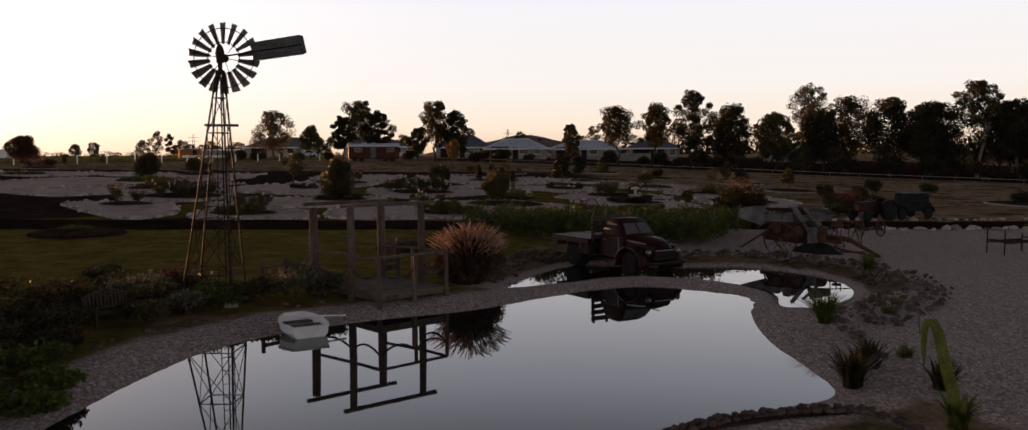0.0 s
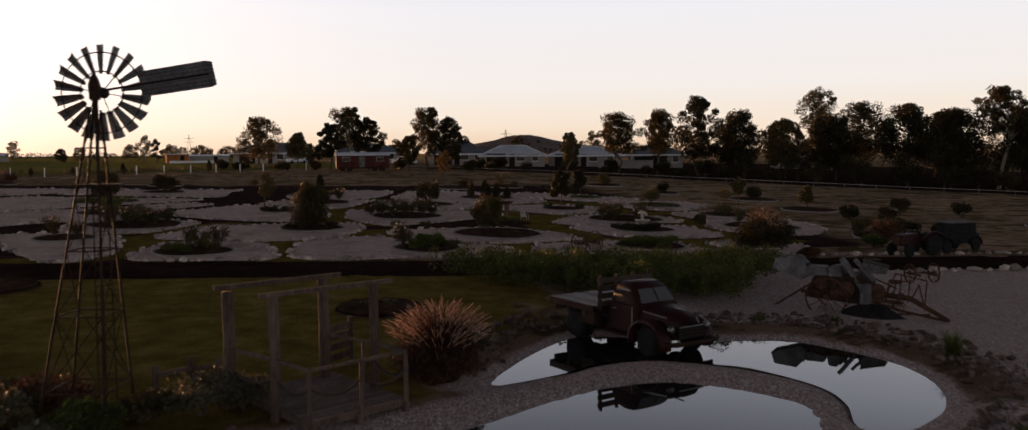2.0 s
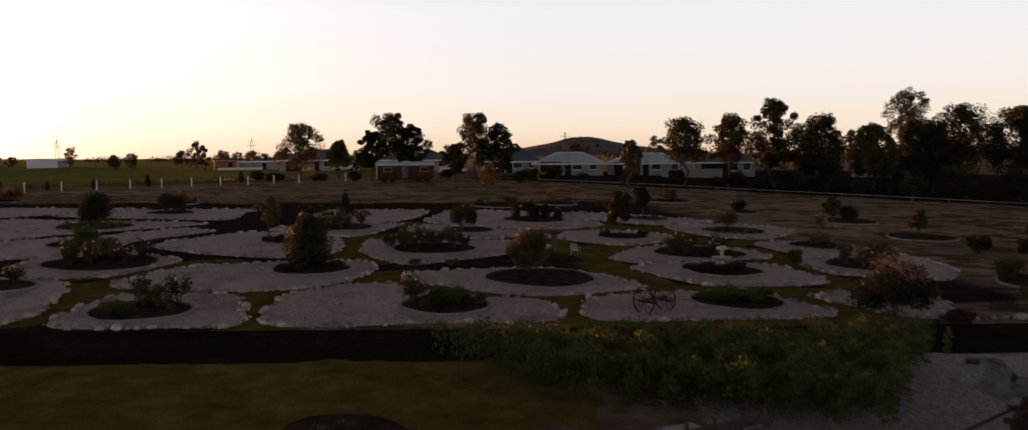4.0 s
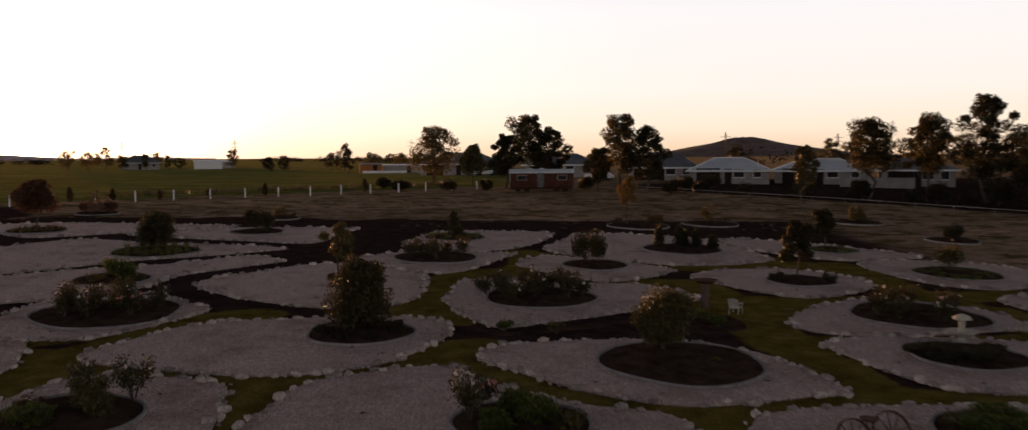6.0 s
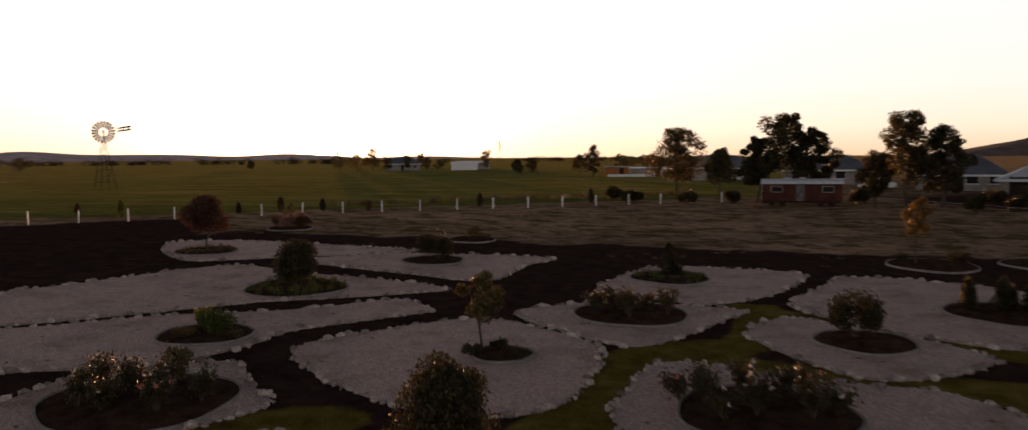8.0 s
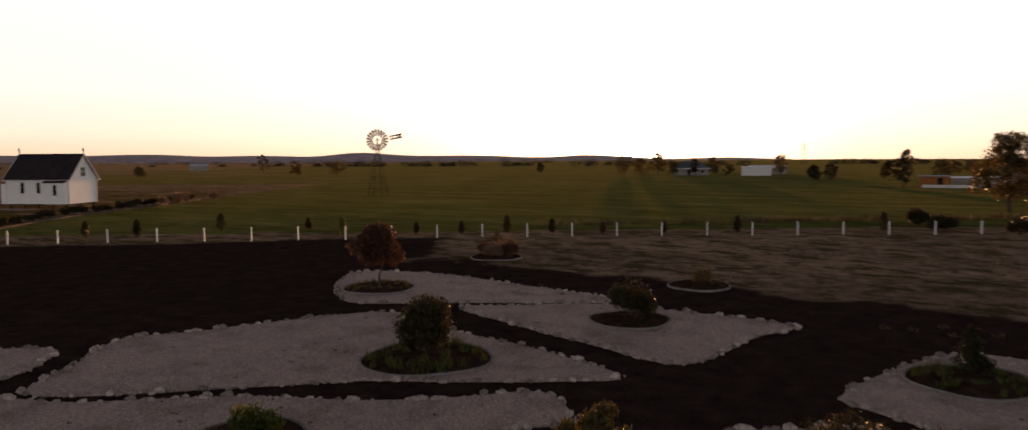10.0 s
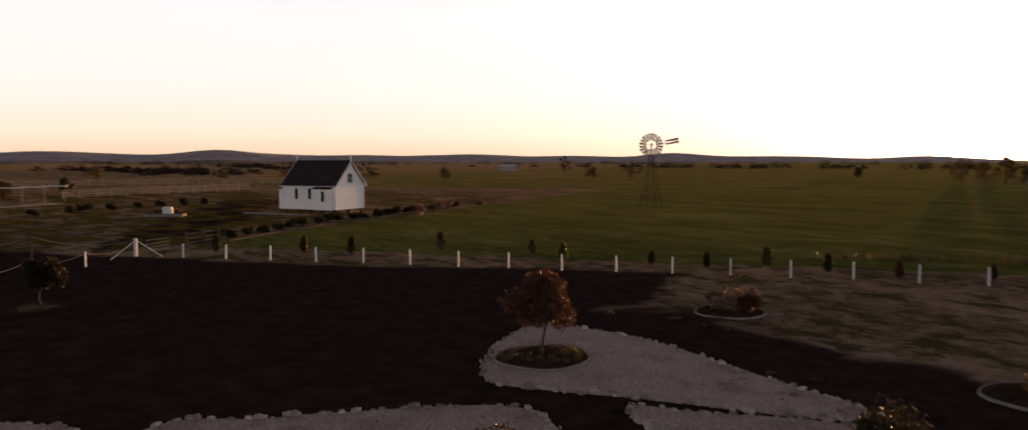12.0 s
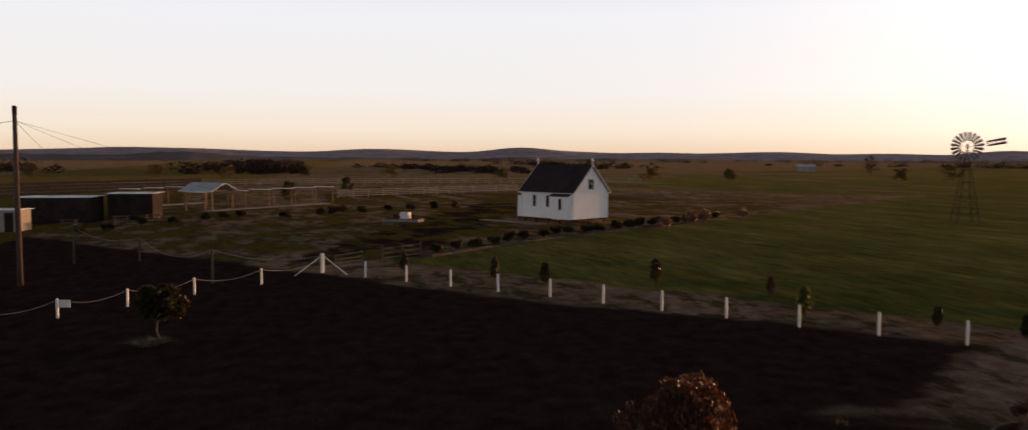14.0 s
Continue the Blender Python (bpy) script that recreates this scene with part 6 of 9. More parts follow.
# shrubs along the near-left shore
SHORE = [(-9.1, -6.5, 0.95, 1.9, GREY_LEAF, "grey-green saltbush shrub beside the deck"), (-8.3, -6.4, 0.8, 1.3, GREY_LEAF, "grey-green saltbush shrub beside the deck"),
         (-11.1, -7.4, 0.75, 1.5, GREEN_LEAF, "rounded green shrub below the windmill"), (-11.9, -5.6, 1.0, 1.7, RED_LEAF, "dark reddish shrub at the foot of the windmill"),
         (-12.5, -7.3, 0.8, 1.5, OLIVE_LEAF, "dry olive shrub beside the bench"), (-12.9, -6.4, 0.9, 1.8, GREY_LEAF, "grey dry shrub behind the bench"),
         (-14.9, -8.6, 1.2, 2.2, DARK_LEAF, "dark leafy shrub beside the bench"), (-15.6, -10.2, 1.1, 2.2, DARK_LEAF, "dark leafy shrub on the shore"),
         (-15.2, -12.2, 0.9, 1.8, DARK_LEAF, "dark leafy shrub on the shore"), (-14.9, -13.9, 0.7, 1.4, GREEN_LEAF, "low green shrub on the grassy shore"), (-14.5, -15.6, 0.6, 1.3, GREEN_LEAF, "low green shrub on the grassy shore"),
         (-16.8, -7.0, 1.2, 2.6, DARK_LEAF, "dark leafy shrub on the lawn edge"), (-14.5, -1.9, 0.5, 1.2, OLIVE_LEAF, "low heap of dry plants on the lawn"),
         (-13.6, -4.5, 0.7, 1.8, OLIVE_LEAF, "low dry shrub on the lawn edge"), (-17.5, -11.5, 1.2, 2.6, DARK_LEAF, "dark leafy shrub on the shore"),
         (-14.2, -10.6, 0.8, 1.5, DARK_LEAF, "dark leafy shrub on the shore"), (-14.0, -12.0, 0.6, 1.2, DARK_LEAF, "dark leafy shrub on the shore"), (-14.0, -13.2, 0.55, 1.2, GREEN_LEAF, "low green shrub on the grassy shore"), (-13.5, -14.5, 0.4, 1.1, GREEN_LEAF, "low green shrub on the grassy shore"),
         (-13.6, -15.7, 0.4, 1.2, GREEN_LEAF, "low green shrub on the grassy shore"), (-12.5, -8.9, 0.55, 1.2, OLIVE_LEAF, "dry olive shrub beside the bench"), (-11.8, -8.0, 0.6, 1.2, GREY_LEAF, "grey-green saltbush shrub on the shore"), (-10.2, -6.7, 0.7, 1.3, SHRUB_LEAF, "rounded dark shrub below the windmill"),
         (-13.8, -7.6, 0.9, 1.6, SHRUB_LEAF, "rounded dark shrub behind the bench"), (-12.6, -5.3, 0.7, 1.6, SHRUB_LEAF, "rounded dark shrub on the lawn edge"), (-15.2, -6.0, 0.8, 2.0, GREEN_LEAF, "spreading green shrub on the lawn edge")]
for i, (x, y, h, w, leaf, lab) in enumerate(SHORE):
    bush(x, y, h, w, lab, 40 + i, leaf, 3000, 0.075)
# spiky plants on the right shore
for i, (x, y, h, s, n, wd, lab) in enumerate([(-0.45, -18.3, 0.75, 0.75, 150, 0.07, "large dark green aloe rosette on the pond bank"), (0.5, -17.6, 0.6, 0.6, 110, 0.06, "dark green aloe rosette on the pond bank"),
                                              (2.2, -14.0, 0.85, 0.95, 320, 0.03, "clump of green flax blades on the shore"), (0.5, -19.3, 0.55, 0.55, 110, 0.06, "dark green aloe rosette on the pond bank"),
                                              (8.9, -7.3, 0.75, 0.6, 240, 0.02, "rounded green grass tussock on the gravel"), (4.3, -13.6, 0.28, 0.3, 90, 0.02, "small green tuft on the gravel"),
                                              (1.5, -17.3, 0.3, 0.32, 90, 0.02, "small green tuft on the gravel"), (5.4, -12.6, 0.22, 0.25, 60, 0.02, "small green tuft on the gravel"), (6.9, -4.0 + 2.2, 0.3, 0.3, 80, 0.02, "small green tuft on the gravel"),
                                              (9.0, -2.6, 0.3, 0.3, 80, 0.02, "small green tuft on the gravel")]):
    tuft(x, y, h, s, lab, 90 + i, n, DARK_LEAF if "aloe" in lab else GREEN_LEAF, wd, 0.14, "aloe" if "aloe" in lab else "grass_tuft", "aloe" if "aloe" in lab else "grass tuft", droop=0.25)
spike_leaf = earthy("agave_stalk_green", (0.09, 0.1, 0.02), (0.2, 0.2, 0.06), fine=30, coarse=2)
ag = thing("agave", on_ground(-0.87, -21.02), "agave with a tall arching pale green flower stalk", "agave")
v, q, _ = blades(np.random.default_rng(5), 34, 0.1, 0.6, 0.55, 0.14, 0.3)
part("leaves", quad_mesh("leaves", v, q, GREEN_LEAF), GREEN_LEAF, ag)
part("flower_stalk", Geo().tube([(0, 0, -0.05), (-0.06, 0.05, 0.51), (-0.15, 0.14, 1.0), (-0.21, 0.19, 1.35), (-0.26, 0.24, 1.49), (-0.31, 0.29, 1.49), (-0.335, 0.315, 1.38), (-0.34, 0.32, 1.12), (-0.33, 0.31, 0.86)],
                                [0.085, 0.085, 0.08, 0.072, 0.062, 0.055, 0.048, 0.04, 0.015], 10), spike_leaf, ag, "arching pale green flower stalk", True)
for x, y, h, lx in ((4.9, -12.8, 0.75, -0.2), (3.4, -15.6, 0.8, -0.12)):
    ob = part("bare_stake", Geo().tube([(0, 0, -0.05), (lx * 0.3, 0, h * 0.6), (lx, 0.05, h)], [0.014, 0.01, 0.004], 5), BARK)
    ob.matrix_basis = on_ground(x, y)
    tagged(ob, "thin bare sapling stem in the gravel", "sapling")

# tall weeds between the path and the pond
gen = np.random.default_rng(77)
n = 150000
patch_edge = np.array([(-0.6, 9.5), (0.2, 7.8), (1.2, 6.0), (2.7, 4.4), (4.6, 3.4), (6.3, 2.1), (7.8, 1.4), (9.4, 2.8), (10.8, 4.8), (13.4, 6.6), (13.8, 7.6), (6.5, 8.55)])
wx, wy = gen.uniform(-1.2, 14.2, n), gen.uniform(0.8, 9.8, n)
inside = edge_distance(wx, wy, spline(patch_edge, 5)) < 0.25 * np.sin(wx * 5.0 + 3 * np.sin(wy * 2.3))
wx, wy = wx[inside], wy[inside]
lump = np.array([noise.noise((p * 1.1, q * 1.1, 4)) + 0.5 * noise.noise((p * 2.7, q * 2.7, 9)) for p, q in zip(wx, wy)])
top = 1.0 + 0.55 * lump + 0.15 * gen.uniform(0, 1, len(wx))
pts = np.stack([wx, wy, land(wx, wy) + np.clip(top, 0.3, 1.55) * gen.uniform(0.05, 1, len(wx)) ** 0.55], 1)
v, q = leaves_at(pts, 0.12, gen, 0.35, -0.5)
weeds = new("weeds", quad_mesh("weeds", v, q, WEED_LEAF))
tagged(weeds, "dense patch of tall green weeds beside the path", "weeds", kind="stuff")
# ---- the garden beds' plants ----
tree_no = iter(range(500, 9000))
bush(-4.55, 26.6, 2.7, 1.8, "tall dense clipped oval shrub on a gravel bed", 201, SHRUB_LEAF, 20000, 0.085, "shrub", "topiary_shrub",
     clumps=[(0, 0, 1.35, 1.0, 1.0, 1.3), (0.2, 0.1, 0.9, 0.98, 0.95, 0.8), (-0.15, -0.2, 1.0, 0.98, 0.98, 0.85), (0, 0.1, 1.85, 0.92, 0.92, 0.8), (-0.2, 0.2, 0.6, 0.85, 0.85, 0.55), (0.15, -0.2, 2.05, 0.72, 0.72, 0.6)])
for i, (dx, dy, h, w) in enumerate([(-1.2, -0.4, 0.55, 0.7), (1.2, -0.3, 0.5, 0.75), (0.5, -1.1, 0.4, 0.6), (-0.6, -1.1, 0.4, 0.6), (1.1, 0.6, 0.45, 0.6)]):
    bush(-4.5 + dx, 26.4 + dy, h, w, "small rounded dark shrub round the tall clipped one", 210 + i, DARK_LEAF, 900, 0.06, group="small shrubs")
bush(5.3, 23.7, 2.2, 1.9, "round golden-tipped shrub on a mulched circle", 220, OLIVE_LEAF, 16000, 0.085, clumps=[(0, 0, 1.25, 0.9, 0.9, 0.9), (0.3, 0.2, 1.5, 0.6, 0.6, 0.6), (-0.35, 0, 1.1, 0.62, 0.62, 0.6), (0, -0.3, 1.0, 0.7, 0.6, 0.6), (0.1, 0.3, 0.8, 0.6, 0.6, 0.5)])
bush(6.6, 22.4, 0.3, 0.45, "small green plant in the mulch", 221, GREEN_LEAF, 300, 0.06)
bush(5.4, 41.3, 1.9, 2.1, "small weeping tree with a mop of drooping leaves", 222, DARK_LEAF, 4200, 0.1, "tree", "weeping_tree",
     clumps=[(0, 0, 1.4, 0.85, 0.85, 0.5), (0.6, 0.2, 1.0, 0.35, 0.35, 0.55), (-0.6, 0.1, 1.0, 0.35, 0.35, 0.6), (0.1, -0.6, 1.0, 0.4, 0.3, 0.6), (0, 0.6, 1.0, 0.4, 0.3, 0.6), (-0.4, -0.5, 0.9, 0.3, 0.3, 0.5)])
tree(-6.8, 37.0, 2.7, 1.8, "slender young tree with airy pale foliage", 223, 0.38, OLIVE_LEAF, BARK, 12, 120, 0.1, group="garden trees", r0=0.045, name="young_tree")
for i, (x, y, h, w) in enumerate([(-6.9, 36.1, 0.55, 0.75), (-5.5, 36.0, 0.6, 0.9), (-6.3, 37.2, 0.5, 0.7)]):
    bush(x, y, h, w, "small rounded dark shrub in a planting circle", 226 + i, DARK_LEAF, 900, 0.06, group="small shrubs")
bush(-1.8, 53.0, 1.7, 1.25, "dark conical conifer shrub on a grassy circle", 230, DARK_LEAF, 3200, 0.09, clumps=[(0, 0, 0.5, 0.55, 0.55, 0.4), (0, 0, 0.95, 0.42, 0.42, 0.4), (0, 0, 1.35, 0.25, 0.25, 0.35), (0.3, 0.1, 0.4, 0.4, 0.4, 0.3)])
bush(-16.5, 36.5, 1.25, 1.5, "dense dark green rounded shrub", 231, GREEN_LEAF, 3200, 0.08)
for i, (x, y, h, w) in enumerate([(-17.3, 35.8, 0.6, 1.0), (-15.7, 36.2, 0.55, 0.9), (-17.0, 37.2, 0.6, 1.0)]):
    bush(x, y, h, w, "low spreading shrub in a planting circle", 232 + i, OLIVE_LEAF, 1000, 0.06, group="small shrubs")
bush(-17.9, 45.0, 2.4, 1.9, "mop-headed standard tree with fine drooping leaves", 236, SHRUB_LEAF, 12000, 0.1, "tree", "standard_tree",
     clumps=[(0, 0, 1.5, 1.0, 1.0, 0.8), (0.4, 0.2, 1.2, 0.72, 0.72, 0.65), (-0.42, 0.1, 1.2, 0.68, 0.7, 0.7), (0, -0.42, 1.1, 0.72, 0.62, 0.7), (0.1, 0.1, 1.9, 0.75, 0.75, 0.42)])
tree(-28.8, 54.5, 3.4, 2.85, "young round-headed tree with reddish leaves", 240, 0.42, RED_LEAF, BARK, 22, 480, 0.085, 0.62, group="garden trees", name="young_tree", r0=0.05)
bush(-14.6, 54.6, 2.0, 2.1, "bushy small tree on a gravel bed", 241, SHRUB_LEAF, 7000, 0.095, "tree", "bushy_tree")
bush(-13.9, 53.9, 0.5, 0.7, "low shrub at the foot of the bushy tree", 242, DARK_LEAF, 700, 0.06, group="small shrubs")
tree(14.8, 37.3, 3.0, 1.9, "young tree with a dark rounded crown", 243, 0.3, DARK_LEAF, BARK, 12, 260, 0.11, 0.45, group="garden trees", name="young_tree", r0=0.045)
for i, (x, y) in enumerate([(13.6, 36.6), (15.9, 36.0)]):
    bush(x, y, 0.75, 0.75, "rounded dark shrub beside the young tree", 244 + i, DARK_LEAF, 1200, 0.06, group="small shrubs")
tree(20.9, 48.6, 2.5, 1.9, "young tree with a dark rounded crown", 246, 0.3, DARK_LEAF, BARK, 10, 220, 0.12, 0.5, group="garden trees", name="young_tree", r0=0.04)
bush(23.5, 39.4, 1.8, 1.6, "rounded olive shrub on a grassy circle", 247, OLIVE_LEAF, 2600, 0.09)
bush(25.4, 31.4, 2.1, 1.4, "two-tiered olive shrub in a planting circle", 248, OLIVE_LEAF, 2600, 0.09, clumps=[(0, 0, 0.5, 0.9, 0.7, 0.45), (-0.7, 0.2, 0.4, 0.5, 0.5, 0.35), (0.8, 0, 0.4, 0.5, 0.5, 0.35), (0, 0.1, 1.6, 0.5, 0.5, 0.45)])
tree(32.5, 40.8, 2.3, 1.7, "small round-headed tree on bare ground", 249, 0.4, OLIVE_LEAF, BARK, 9, 220, 0.12, 0.45, group="garden trees", name="young_tree", r0=0.035)
# low mounded planting in the birdbath circle and at the front
for i, (x, y, h, w, leaf, n) in enumerate([(13.8, 22.6, 0.45, 1.1, DARK_LEAF, 1500), (14.9, 22.3, 0.5, 1.2, DARK_LEAF, 1600), (15.6, 23.1, 0.42, 1.0, DARK_LEAF, 1200), (14.3, 23.5, 0.4, 1.0, DARK_LEAF, 1200), (13.4, 23.4, 0.4, 0.9, DARK_LEAF, 1000),
                                           (11.2, 16.0, 0.5, 1.3, GREEN_LEAF, 1700), (12.2, 15.7, 0.55, 1.3, GREEN_LEAF, 1700), (13.0, 16.3, 0.5, 1.2, GREEN_LEAF, 1500), (12.0, 16.9, 0.45, 1.2, GREEN_LEAF, 1300), (11.0, 16.7, 0.4, 1.0, OLIVE_LEAF, 900),
                                           (-0.2, 16.7, 0.5, 0.9, GREEN_LEAF, 1200), (0.8, 17.0, 0.75, 1.1, GREEN_LEAF, 1500), (1.5, 16.7, 0.45, 0.8, OLIVE_LEAF, 800), (0.3, 17.7, 0.6, 0.9, GREEN_LEAF, 1100),
                                           (-11.1, 17.2, 0.5, 1.2, WEED_LEAF, 1600), (-10.2, 18.4, 0.8, 1.0, OLIVE_LEAF, 1100), (-9.7, 17.7, 0.55, 0.8, OLIVE_LEAF, 800), (-11.6, 18.3, 0.4, 0.7, RED_LEAF, 600)]):
    bush(x, y, h * 1.35, w * 1.08, "low mounded shrub in a planting circle", 260 + i, leaf, n * 2, 0.065, group="low mounds")
# wide low planting and grassy skirts
for i, (x, y, r, h, leaf) in enumerate([(-1.7, 52.2, 1.7, 0.3, GREEN_LEAF), (23.4, 38.5, 1.9, 0.22, GREEN_LEAF), (-18.1, 45.3, 2.2, 0.42, WEED_LEAF), (-28.9, 54.6, 1.6, 0.3, OLIVE_LEAF), (20.7, 46.8, 1.3, 0.25, GREEN_LEAF)]):
    gen = np.random.default_rng(300 + i)
    vs_, qs_, o_ = [], [], 0
    for k in range(int(26 * r)):
        a, d = gen.uniform(0, 6.283), r * math.sqrt(gen.uniform(0.1, 1))
        v, q, _ = blades(gen, 22, 0.14, h, 0.22, 0.022, 0.3)
        v = v + np.array([d * math.cos(a), d * math.sin(a), 0.035 * d * math.sin(a) - 0.018 * d * math.cos(a)])
        vs_.append(v)
        qs_.append(q + o_)
        o_ += len(v)
    ob = new("grass_skirt", quad_mesh("grass_skirt", np.concatenate(vs_), np.concatenate(qs_), leaf))
    ob.matrix_basis = pose(x, y, float(plain(x, y)) + 0.12)
    tagged(ob, "ring of soft tufted grass filling a planting circle", "grass", "grassy circles")
# roses
ROSES = [(0.6, 32.6), (1.4, 33.6), (2.3, 33.4), (3.2, 33.4), (1.0, 31.6), (2.0, 31.9), (3.1, 32.2), (3.9, 32.8), (-0.1, 33.2), (2.7, 34.3), (0.4, 34.0),
         (-3.9, 43.2), (-3.0, 43.9), (-2.0, 44.0), (-1.2, 43.4), (-2.5, 42.6), (-3.4, 44.4),
         (15.2, 28.4), (16.2, 29.2), (17.2, 28.6), (16.6, 27.6), (15.4, 29.4), (17.9, 29.2), (14.7, 29.0),
         (22.1, 22.6), (23.0, 23.4), (23.9, 22.8), (22.8, 21.9), (24.1, 23.8), (22.0, 23.8),
         (-15.6, 29.2), (-14.8, 30.0), (-13.6, 29.6), (-13.0, 28.8), (-14.4, 28.4), (-15.2, 28.4), (-12.6, 29.8), (-15.9, 30.2),
         (-17.2, 23.4), (-16.3, 23.8), (17.2, 14.8), (17.9, 14.2), (16.9, 14.1), (-0.6, 18.2), (-0.9, 17.3), (-10.8, 18.9), (-9.4, 18.9)]
rr = random.Random(12)
for i, (x, y) in enumerate(ROSES):
    rose(x + rr.uniform(-0.15, 0.15), y + rr.uniform(-0.15, 0.15), rr.uniform(0.75, 1.35), rr.uniform(0.7, 1.1), 700 + i, petal=PINK_PETAL if i % 5 == 3 else PETAL, blooms=rr.choice((0, 2, 3, 5)), label="leggy rose bush with sparse leaves and pink blooms" if i % 5 == 3 else "leggy rose bush with sparse leaves and pale blooms")
bush(-14.4, 31.2, 1.25, 1.2, "olive green shrub among the roses", 330, OLIVE_LEAF, 1800, 0.075)
bush(-14.0, 29.9, 0.7, 0.8, "low green shrub among the roses", 331, GREEN_LEAF, 900, 0.06)
# dark column junipers
for i, (x, y, h) in enumerate([(10.4, 47.4, 1.5), (11.6, 47.3, 1.55), (12.6, 47.2, 1.3), (13.4, 46.6, 1.0), (12.0, 47.8, 1.2)]):
    bush(x, y, h, 0.6 if i else 0.45, "slim dark upright juniper in a mulched bed", 340 + i, DARK_LEAF, 2600, 0.08, "juniper", "juniper", "upright junipers", clumps=[(0, 0, h * 0.35, 0.36, 0.36, h * 0.38), (0, 0, h * 0.68, 0.27, 0.27, h * 0.34)])

# ---- beds on the bare ground towards the boundary ----
for x, y, r in [(-30.1, 66.7, 1.65), (-15.3, 63.7, 1.6), (11.6, 59.6, 2.3), (17.4, 61.2, 2.1), (34.8, 34.2, 2.2), (28.6, 17.6, 2.4), (31.0, 52.0, 1.7), (36.0, 44.0, 2.2), (29.5, 63.0, 2.0), (45.0, 20.0, 2.4)]:
    planting_ring(x, y, r, top=0.05)
for x, y, r in [(-4.0, 3.6, 1.5), (-17.2, 10.0, 1.9)]:
    planting_ring(x, y, r, label="round planting bed with an earth edge in the lawn", edge=MULCH, top=0.0)
PINK_BUSH = leafy("pinkish_dry_leaves", (0.07, 0.04, 0.03), (0.26, 0.165, 0.125), 0.15)
for i, (dx, dy, h, w) in enumerate([(-0.9, 0.2, 1.1, 1.3), (0.1, -0.4, 1.2, 1.5), (1.0, 0.1, 1.1, 1.3), (0.2, 0.8, 1.3, 1.4)]):
    bush(-30.1 + dx, 66.7 + dy, h, w, "mounded shrub with pinkish dry flower heads", 350 + i, PINK_BUSH if i % 2 else RED_LEAF, 3000, 0.08, group="pinkish shrubs")
tree(-30.5, 67.4, 1.9, 1.0, "spindly sapling among pinkish shrubs", 355, 0.4, OLIVE_LEAF, BARK, 6, 40, 0.09, group="garden trees", name="young_tree", r0=0.02)
bush(-15.2, 63.8, 1.2, 1.2, "olive shrub in a round bed on bare ground", 356, OLIVE_LEAF, 1500, 0.07)
bush(-14.3, 63.4, 0.6, 0.8, "low dark shrub in a round bed", 357, DARK_LEAF, 700, 0.06)
tree(10.7, 59.2, 3.8, 1.6, "slim young tree with golden autumn leaves", 358, 0.42, GOLD_LEAF, BARK, 10, 150, 0.12, 0.5, group="garden trees", name="young_tree", r0=0.04)
bush(12.8, 59.4, 1.05, 1.3, "rounded dark shrub in a round bed", 359, DARK_LEAF, 1500, 0.07)
bush(10.2, 60.2, 0.7, 0.7, "small rounded dark shrub in a round bed", 360, DARK_LEAF, 700, 0.06)
bush(17.2, 61.4, 1.8, 1.2, "upright olive shrub in a round bed", 361, OLIVE_LEAF, 1600, 0.08)
bush(18.6, 61.0, 0.8, 0.8, "low dark shrub in a round bed", 362, DARK_LEAF, 700, 0.06)
tree(34.6, 34.2, 2.0, 1.7, "small round-headed tree over a dark mulch mound", 363, 0.35, OLIVE_LEAF, BARK, 9, 230, 0.11, 0.4, group="garden trees", name="young_tree", r0=0.035)
bush(16.5, 12.6, 2.4, 3.2, "big dense shrub with pale flower heads by the path", 364, DARK_LEAF, 8000, 0.1)
bush(16.3, 12.3, 2.5, 2.4, "pale flowering top growth of a big shrub", 365, PINK_BUSH, 700, 0.08, clumps=[(0, 0, 2.1, 1.0, 0.8, 0.35), (0.5, 0.3, 1.8, 0.7, 0.6, 0.4), (-0.5, 0, 1.9, 0.6, 0.6, 0.4)], stems=3)
for i, (x, y, h, w, leaf) in enumerate([(25.3, 14.6, 1.8, 1.9, RED_LEAF), (24.2, 13.9, 0.8, 1.5, GREEN_LEAF), (28.2, 17.4, 1.4, 1.7, DARK_LEAF), (30.0, 17.8, 1.1, 1.4, DARK_LEAF), (27.2, 18.6, 1.2, 1.3, OLIVE_LEAF), (31.2, 16.6, 1.0, 1.1, DARK_LEAF), (36.2, 44.2, 1.6, 1.5, DARK_LEAF), (31.0, 52.0, 1.4, 1.4, DARK_LEAF), (29.4, 62.8, 1.5, 1.4, OLIVE_LEAF), (45.0, 20.0, 1.3, 1.5, DARK_LEAF),
                                        (14.2, 9.6, 0.7, 1.7, RED_LEAF), (17.9, 10.9, 0.6, 1.2, RED_LEAF), (19.8, 24.8, 0.9, 0.9, OLIVE_LEAF), (33.0, 27.0, 1.3, 1.4, DARK_LEAF), (35.0, 25.5, 1.2, 1.3, DARK_LEAF), (40.0, 30.0, 1.5, 1.6, DARK_LEAF), (43.0, 27.0, 1.4, 1.6, DARK_LEAF)]):
    bush(x, y, h, w, "rounded shrub on the bare ground beyond the beds", 370 + i, leaf, 3600, 0.085, group="outer shrubs")
bush(-4.0, 3.6, 0.35, 1.3, "low dry planting in a round lawn bed", 395, OLIVE_LEAF, 900, 0.06)
bush(-17.2, 10.1, 0.5, 1.6, "low green planting in a round lawn bed", 396, GREEN_LEAF, 1200, 0.06)
